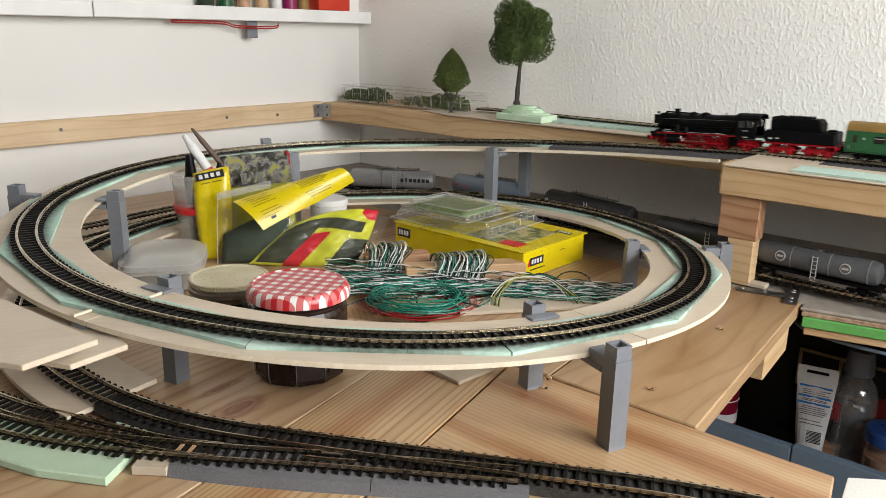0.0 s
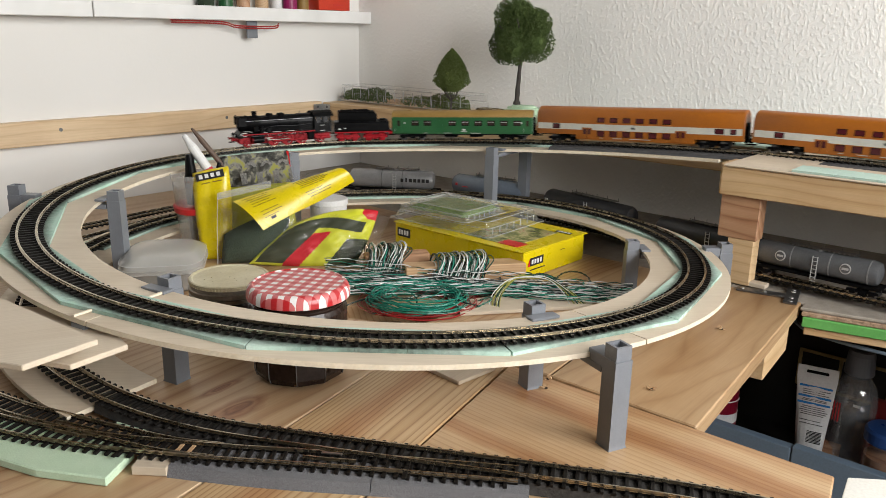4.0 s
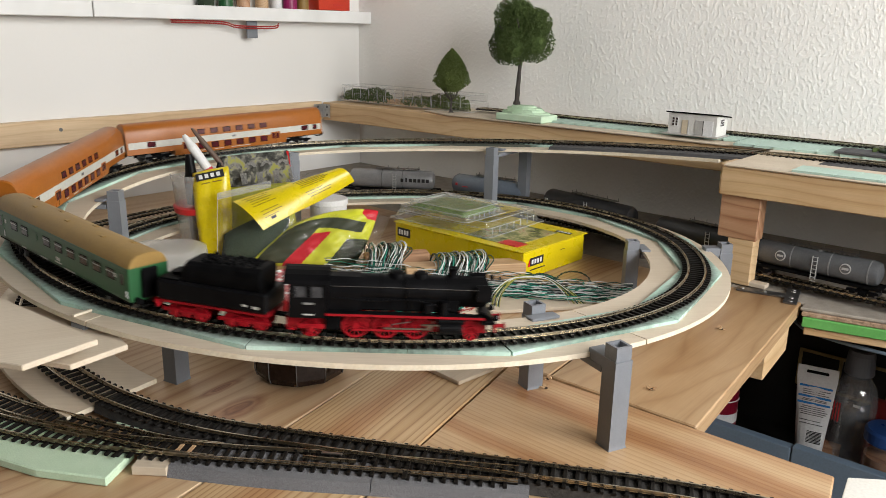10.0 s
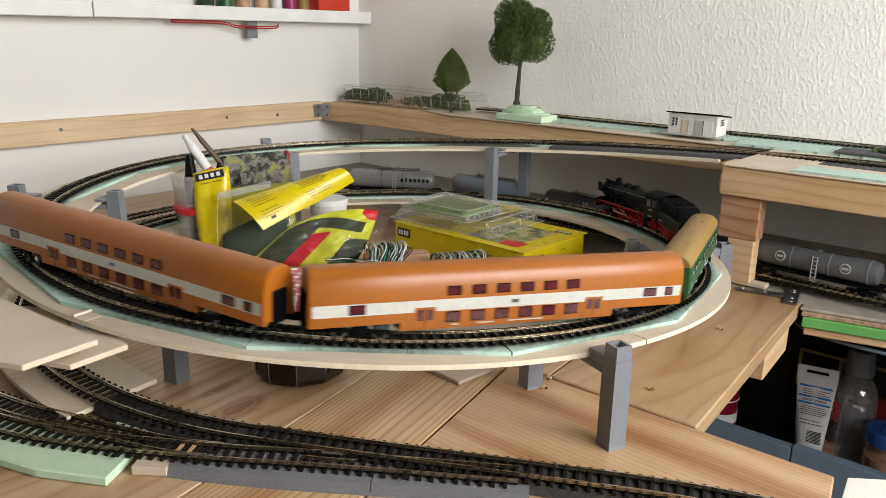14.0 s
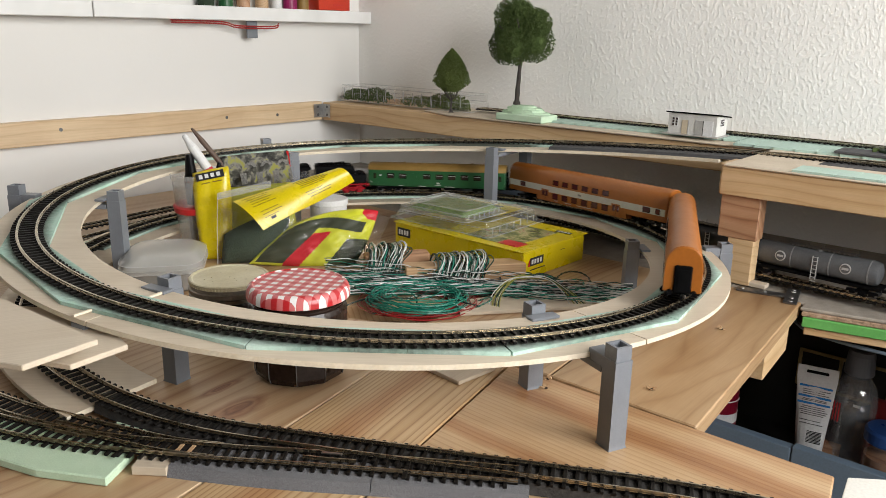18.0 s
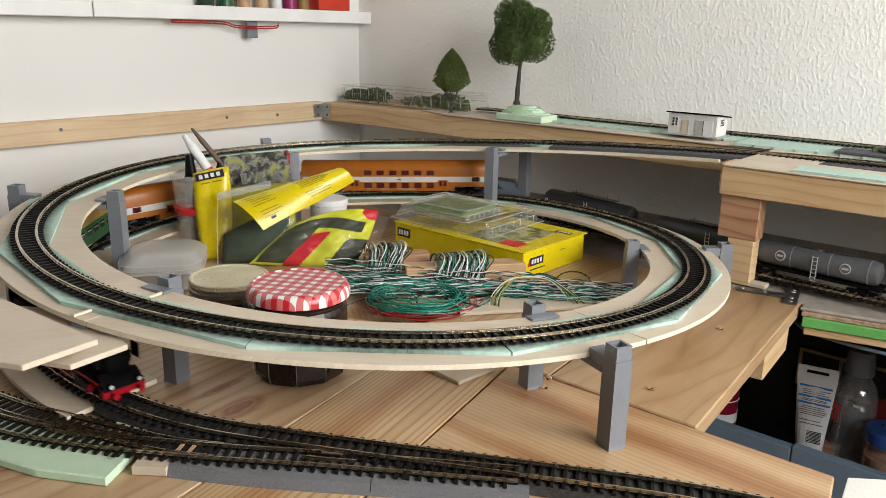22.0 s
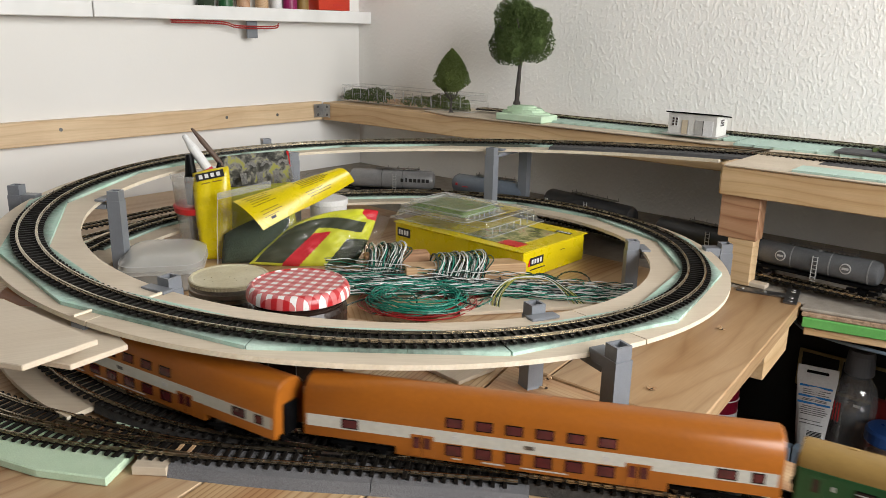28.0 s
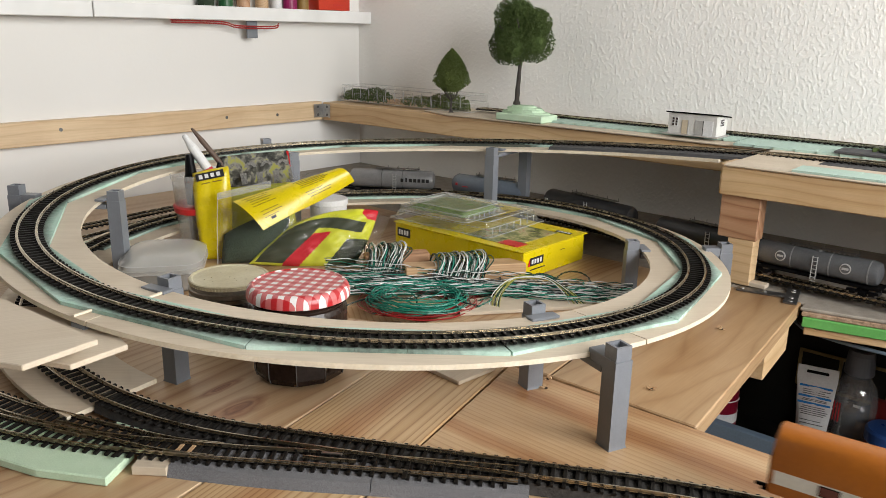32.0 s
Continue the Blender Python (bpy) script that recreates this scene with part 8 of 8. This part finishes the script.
# ---- under the table at the right ----
def under_table():
    # Near-black: the cabinet's deep shade put into its colour; also colours the framed panel.
    M_VOID = speckled("shade_and_panel_black", (0.012, 0.010, 0.009), (0.022, 0.018, 0.015), 20, 0.8)
    cb = thing("open_cabinet", "open cabinet under the rear board, its shade put into near-black colour", "cabinet")

    def slab(name, a0, a1, b0, b1, z0, z1, mt, lab=""):
        bm = B()
        box(bm, ((a0 + a1) / 2, (b0 + b1) / 2, (z0 + z1) / 2), (a1 - a0, b1 - b0, z1 - z0), 0.001)
        return part(name, bm, mt, cb, lab, at=pose(0, 0, 0, 0, 0, W_DEG))
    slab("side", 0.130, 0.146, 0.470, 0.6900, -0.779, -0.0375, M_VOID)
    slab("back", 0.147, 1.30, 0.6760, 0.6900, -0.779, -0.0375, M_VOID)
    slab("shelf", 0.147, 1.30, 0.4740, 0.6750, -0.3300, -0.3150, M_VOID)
    slab("drawer_front", 0.060, 0.3705, 0.4560, 0.4720, -0.560, -0.2475, M_BLUEGREY, "blue-grey drawer front")
    slab("drawer_front", 0.3725, 1.20, 0.4560, 0.4720, -0.560, -0.2440, M_BLUEGREY, "blue-grey drawer front")
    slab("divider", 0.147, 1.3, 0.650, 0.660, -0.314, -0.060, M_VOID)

    # squeezable white tube
    t = thing("white_tube", "white squeeze tube with blue stripes and small print", "tube", frame_from(ab(0.3765, 0.532, -0.3130), tuple(WA + UB * 0.15), (0, 0, 1)) @ pose(0, 0, 0, 0, 0, 1.2))
    rings = []
    for f in range(11):
        k = f / 10
        wx, wy = 0.0165 + 0.0105 * k, 0.0165 * (1 - k) ** 0.7 + 0.0008
        rings.append([(wx * math.cos(q * math.pi / 10), 0.004 + 0.142 * k, -wy * math.sin(q * math.pi / 10)) for q in range(20)])
    part("body", loft(B(), rings), M_WHITEP, t, "white flattened tube body")
    part("crimp", box(B(), (0, 0.156, 0), (0.0545, 0.021, 0.0014), 0.0003), M_WHITEP, t)
    part("hanger_hole", box(B(), (0, 0.158, 0.0004), (0.030, 0.0050, 0.0022), 0.0010), M_SOOT, t)
    M_BLUE = speckled("blue_print", (0.02, 0.22, 0.60), (0.02, 0.20, 0.55), 40, 0.35)

    def front(x, y, w, h, mt, name):
        k = y / 0.142
        part(name, box(B(), (x, y, 0.0165 * (1 - k) ** 0.7 + 0.0010), (w, h, 0.0006)), mt, t)
    for y in (0.136, 0.121, 0.111):
        front(0.000, y, 0.044, 0.0030, M_BLUE, "stripe")
    random.seed(2)
    for y in (0.131, 0.128, 0.125, 0.117, 0.115, 0.106, 0.103, 0.100, 0.097, 0.094, 0.085, 0.080):
        front(random.uniform(-0.002, 0.002), y, 0.038 * random.uniform(0.75, 1), 0.0010, M_DARKSTEEL, "print_line")
    for k in range(9):
        front(0.006, 0.052 + k * 0.0021, 0.020, 0.0011, M_INK, "print_bar")

    # clear bottle
    b = thing("clear_bottle", "clear plastic bottle with a grey screw cap", "bottle", room_pose(0.4170, 0.5780, -0.3140))
    body = [(0.0, 0.0), (0.026, 0.0), (0.030, 0.005), (0.031, 0.020), (0.031, 0.050), (0.0295, 0.056), (0.031, 0.062), (0.031, 0.118), (0.028, 0.134), (0.018, 0.150), (0.0135, 0.154), (0.0135, 0.160)]
    part("body", lathe(B(), body, 36), M_BOTTLE, b, "clear ribbed bottle body", smooth=True)
    part("label", lathe(B(), [(0.0312, 0.075), (0.0316, 0.075), (0.0316, 0.112), (0.0312, 0.112)], 36), M_CLEAR_THIN, b)
    part("cap", lathe(B(), [(0.0195, 0.156), (0.0205, 0.158), (0.0185, 0.186), (0.0165, 0.192), (0.0, 0.192)], 28), M_GREYPL, b, "grey ribbed cap")
    for k in range(3):
        part("stripe", box(B(), (-0.012 - k * 0.004, -0.0300 + k * 0.0015, 0.100), (0.0016, 0.0008, 0.030), 0, pose(0, 0, 0, 0, 0, 0)), M_REDPRINT, b)
    # A highlight on the clear body, added as a small white chip.
    part("glint", box(B(), (0.010, -0.0305, 0.117), (0.010, 0.0006, 0.004), 0.0002), M_WHITEP, b, "white chip standing for a glint on the bottle")

    # jar with a blue lid
    j = thing("storage_jar", "clear jar of brown bits with a blue lid", "jar", room_pose(0.4760, 0.5350, -0.3140))
    part("jar", lathe(B(), [(0.0, 0.0), (0.028, 0.0), (0.030, 0.004), (0.030, 0.080), (0.027, 0.086)], 32), M_CLEAR, j)
    part("filling", lathe(B(), [(0.0, 0.002), (0.027, 0.002), (0.028, 0.062), (0.0, 0.066)], 24), M_POST, j, "brown bits", kind="stuff")
    part("lid", lathe(B(), [(0.030, 0.084), (0.032, 0.086), (0.032, 0.100), (0.029, 0.104), (0.0, 0.106)], 32), speckled("blue_lid", (0.02, 0.07, 0.26), (0.03, 0.09, 0.30), 40, 0.3), j, "blue screw lid")
    # bag of brown scraps between tube and bottle
    g = thing("sample_bag", "clear bag with brown scraps behind the tube", "bag", room_pose(0.400, 0.556, -0.3140))
    part("bag", pillow(B(), 0.034, 0.070, 0.018, 8, 10, 0.002, 3), M_CLEAR_THIN, g, at=pose(0, 0, 0.036))
    part("filling", pillow(B(), 0.028, 0.045, 0.014, 8, 8, 0.002, 5), M_POST, g, "brown scraps", at=pose(0, 0, 0.024))
    # dark red tin
    c = thing("red_tin", "dark red tin with a torn white label", "tin", room_pose(0.246, 0.508, -0.3140))
    part("tin", lathe(B(), [(0.0, 0.0), (0.026, 0.0), (0.0265, 0.002), (0.0265, 0.100), (0.0255, 0.102), (0.0, 0.102)], 36), speckled("crimson_tin", (0.25, 0.008, 0.03), (0.20, 0.006, 0.02), 40, 0.3, 0.2), c)
    part("label", lathe(B(), [(0.0268, 0.052), (0.0270, 0.052), (0.0270, 0.068), (0.0268, 0.068)], 36), M_WHITEP, c, "white label band")
    part("rim", lathe(B(), [(0.0268, 0.088), (0.0274, 0.089), (0.0268, 0.090)], 36), M_SILVER, c)
    # framed dark panels and red folders at the back
    f = thing("framed_panel", "dark panel in a thin brass frame", "frame", room_pose(0.420, 0.640, -0.1950))
    M_BRASS = speckled("brass_frame", (0.40, 0.30, 0.13), (0.34, 0.25, 0.10), 60, 0.4, 0.4)
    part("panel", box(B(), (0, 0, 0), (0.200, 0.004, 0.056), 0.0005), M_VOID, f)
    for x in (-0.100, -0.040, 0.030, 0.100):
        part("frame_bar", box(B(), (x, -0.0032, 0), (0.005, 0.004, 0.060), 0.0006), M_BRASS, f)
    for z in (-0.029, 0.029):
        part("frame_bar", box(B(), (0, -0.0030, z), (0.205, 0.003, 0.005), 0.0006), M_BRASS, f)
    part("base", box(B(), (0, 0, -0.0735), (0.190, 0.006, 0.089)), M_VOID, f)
    r = thing("red_folder", "dark red folder standing in the cabinet", "folder", room_pose(0.480, 0.612, -0.3140))
    part("cover", box(B(), (0, 0, 0.055), (0.090, 0.012, 0.110), 0.001), speckled("red_folder", (0.22, 0.012, 0.012), (0.18, 0.01, 0.01), 30, 0.5), r)
    # grey cable along the board's underside
    cbl = thing("grey_cable", "grey cable running along the underside of the board", "cable")
    pts = [ab(a, b, z) for a, b, z in ((0.34, 0.44, -0.040), (0.376, 0.40, -0.0465), (0.42, 0.385, -0.0475), (0.477, 0.378, -0.0460), (0.60, 0.37, -0.043))]
    part("cable", tube(B(), smooth_line(pts, 0.01), 0.0024, 8), M_BLUEGREY, cbl)


built = so_far()
under_table()
settle(built, TABLE_M)


# ---- what moves ----
def motions():
    def s_mid(t):
        k = t / 32.0
        slip = np.interp(t, (0, 1, 2, 3, 6, 9, 12.5, 17, 20, 21.5, 22.2, 23, 24, 25, 28, 30, 32), (0.020, 0.018, 0.015, 0.015, 0.002, -0.007, -0.007, -0.012, -0.010, 0.003, 0.002, -0.007, -0.006, -0.013, -0.013, -0.018, -0.018))
        return -0.18872 * k * k + 5.40650 * k - 1.10008 + float(slip)
    def along(s):
        f = min(max((s - 0.50) / 0.40, 0.0), 1.0)
        g = min(max((s - 2.84) / 0.28, 0.0), 1.0)
        return s + 0.013 * f * f * (3 - 2 * f) + 0.036 * g * g * (3 - 2 * g)
    times = [i * 0.1 for i in range(321)]

    def riding(ahead, half, t):
        s = along(s_mid(t) + ahead)
        p, q = line(s - half), line(s + half)
        x = (q - p).normalized()
        y = Vector((0, 0, 1)).cross(x).normalized()
        z = x.cross(y)
        m = Matrix((x, y, z)).transposed().to_4x4()
        m.translation = (p + q) / 2
        return m
    for ob, ahead, half, bogies in TRAIN:
        walk(ob, [(t, riding(ahead, half, t)) for t in times])
        for bg, bx in bogies:
            rows = []
            for t in times[::2]:
                body = riding(ahead, half, t)
                s = along(s_mid(t) + ahead) + bx
                d = body.inverted().to_3x3() @ (line(s + 0.012) - line(s - 0.012))
                rows.append((t, pose(bx, 0, 0, 0, 0, math.degrees(math.atan2(d.y, d.x)))))
            walk(bg, rows)
    for wheel, x, z, r in WHEELS:
        walk(wheel, [(i / 30.0, pose(x, 0, z, 0, math.degrees((s_mid(i / 30.0)) / r) % 360.0, 0)) for i in range(961)])


motions()
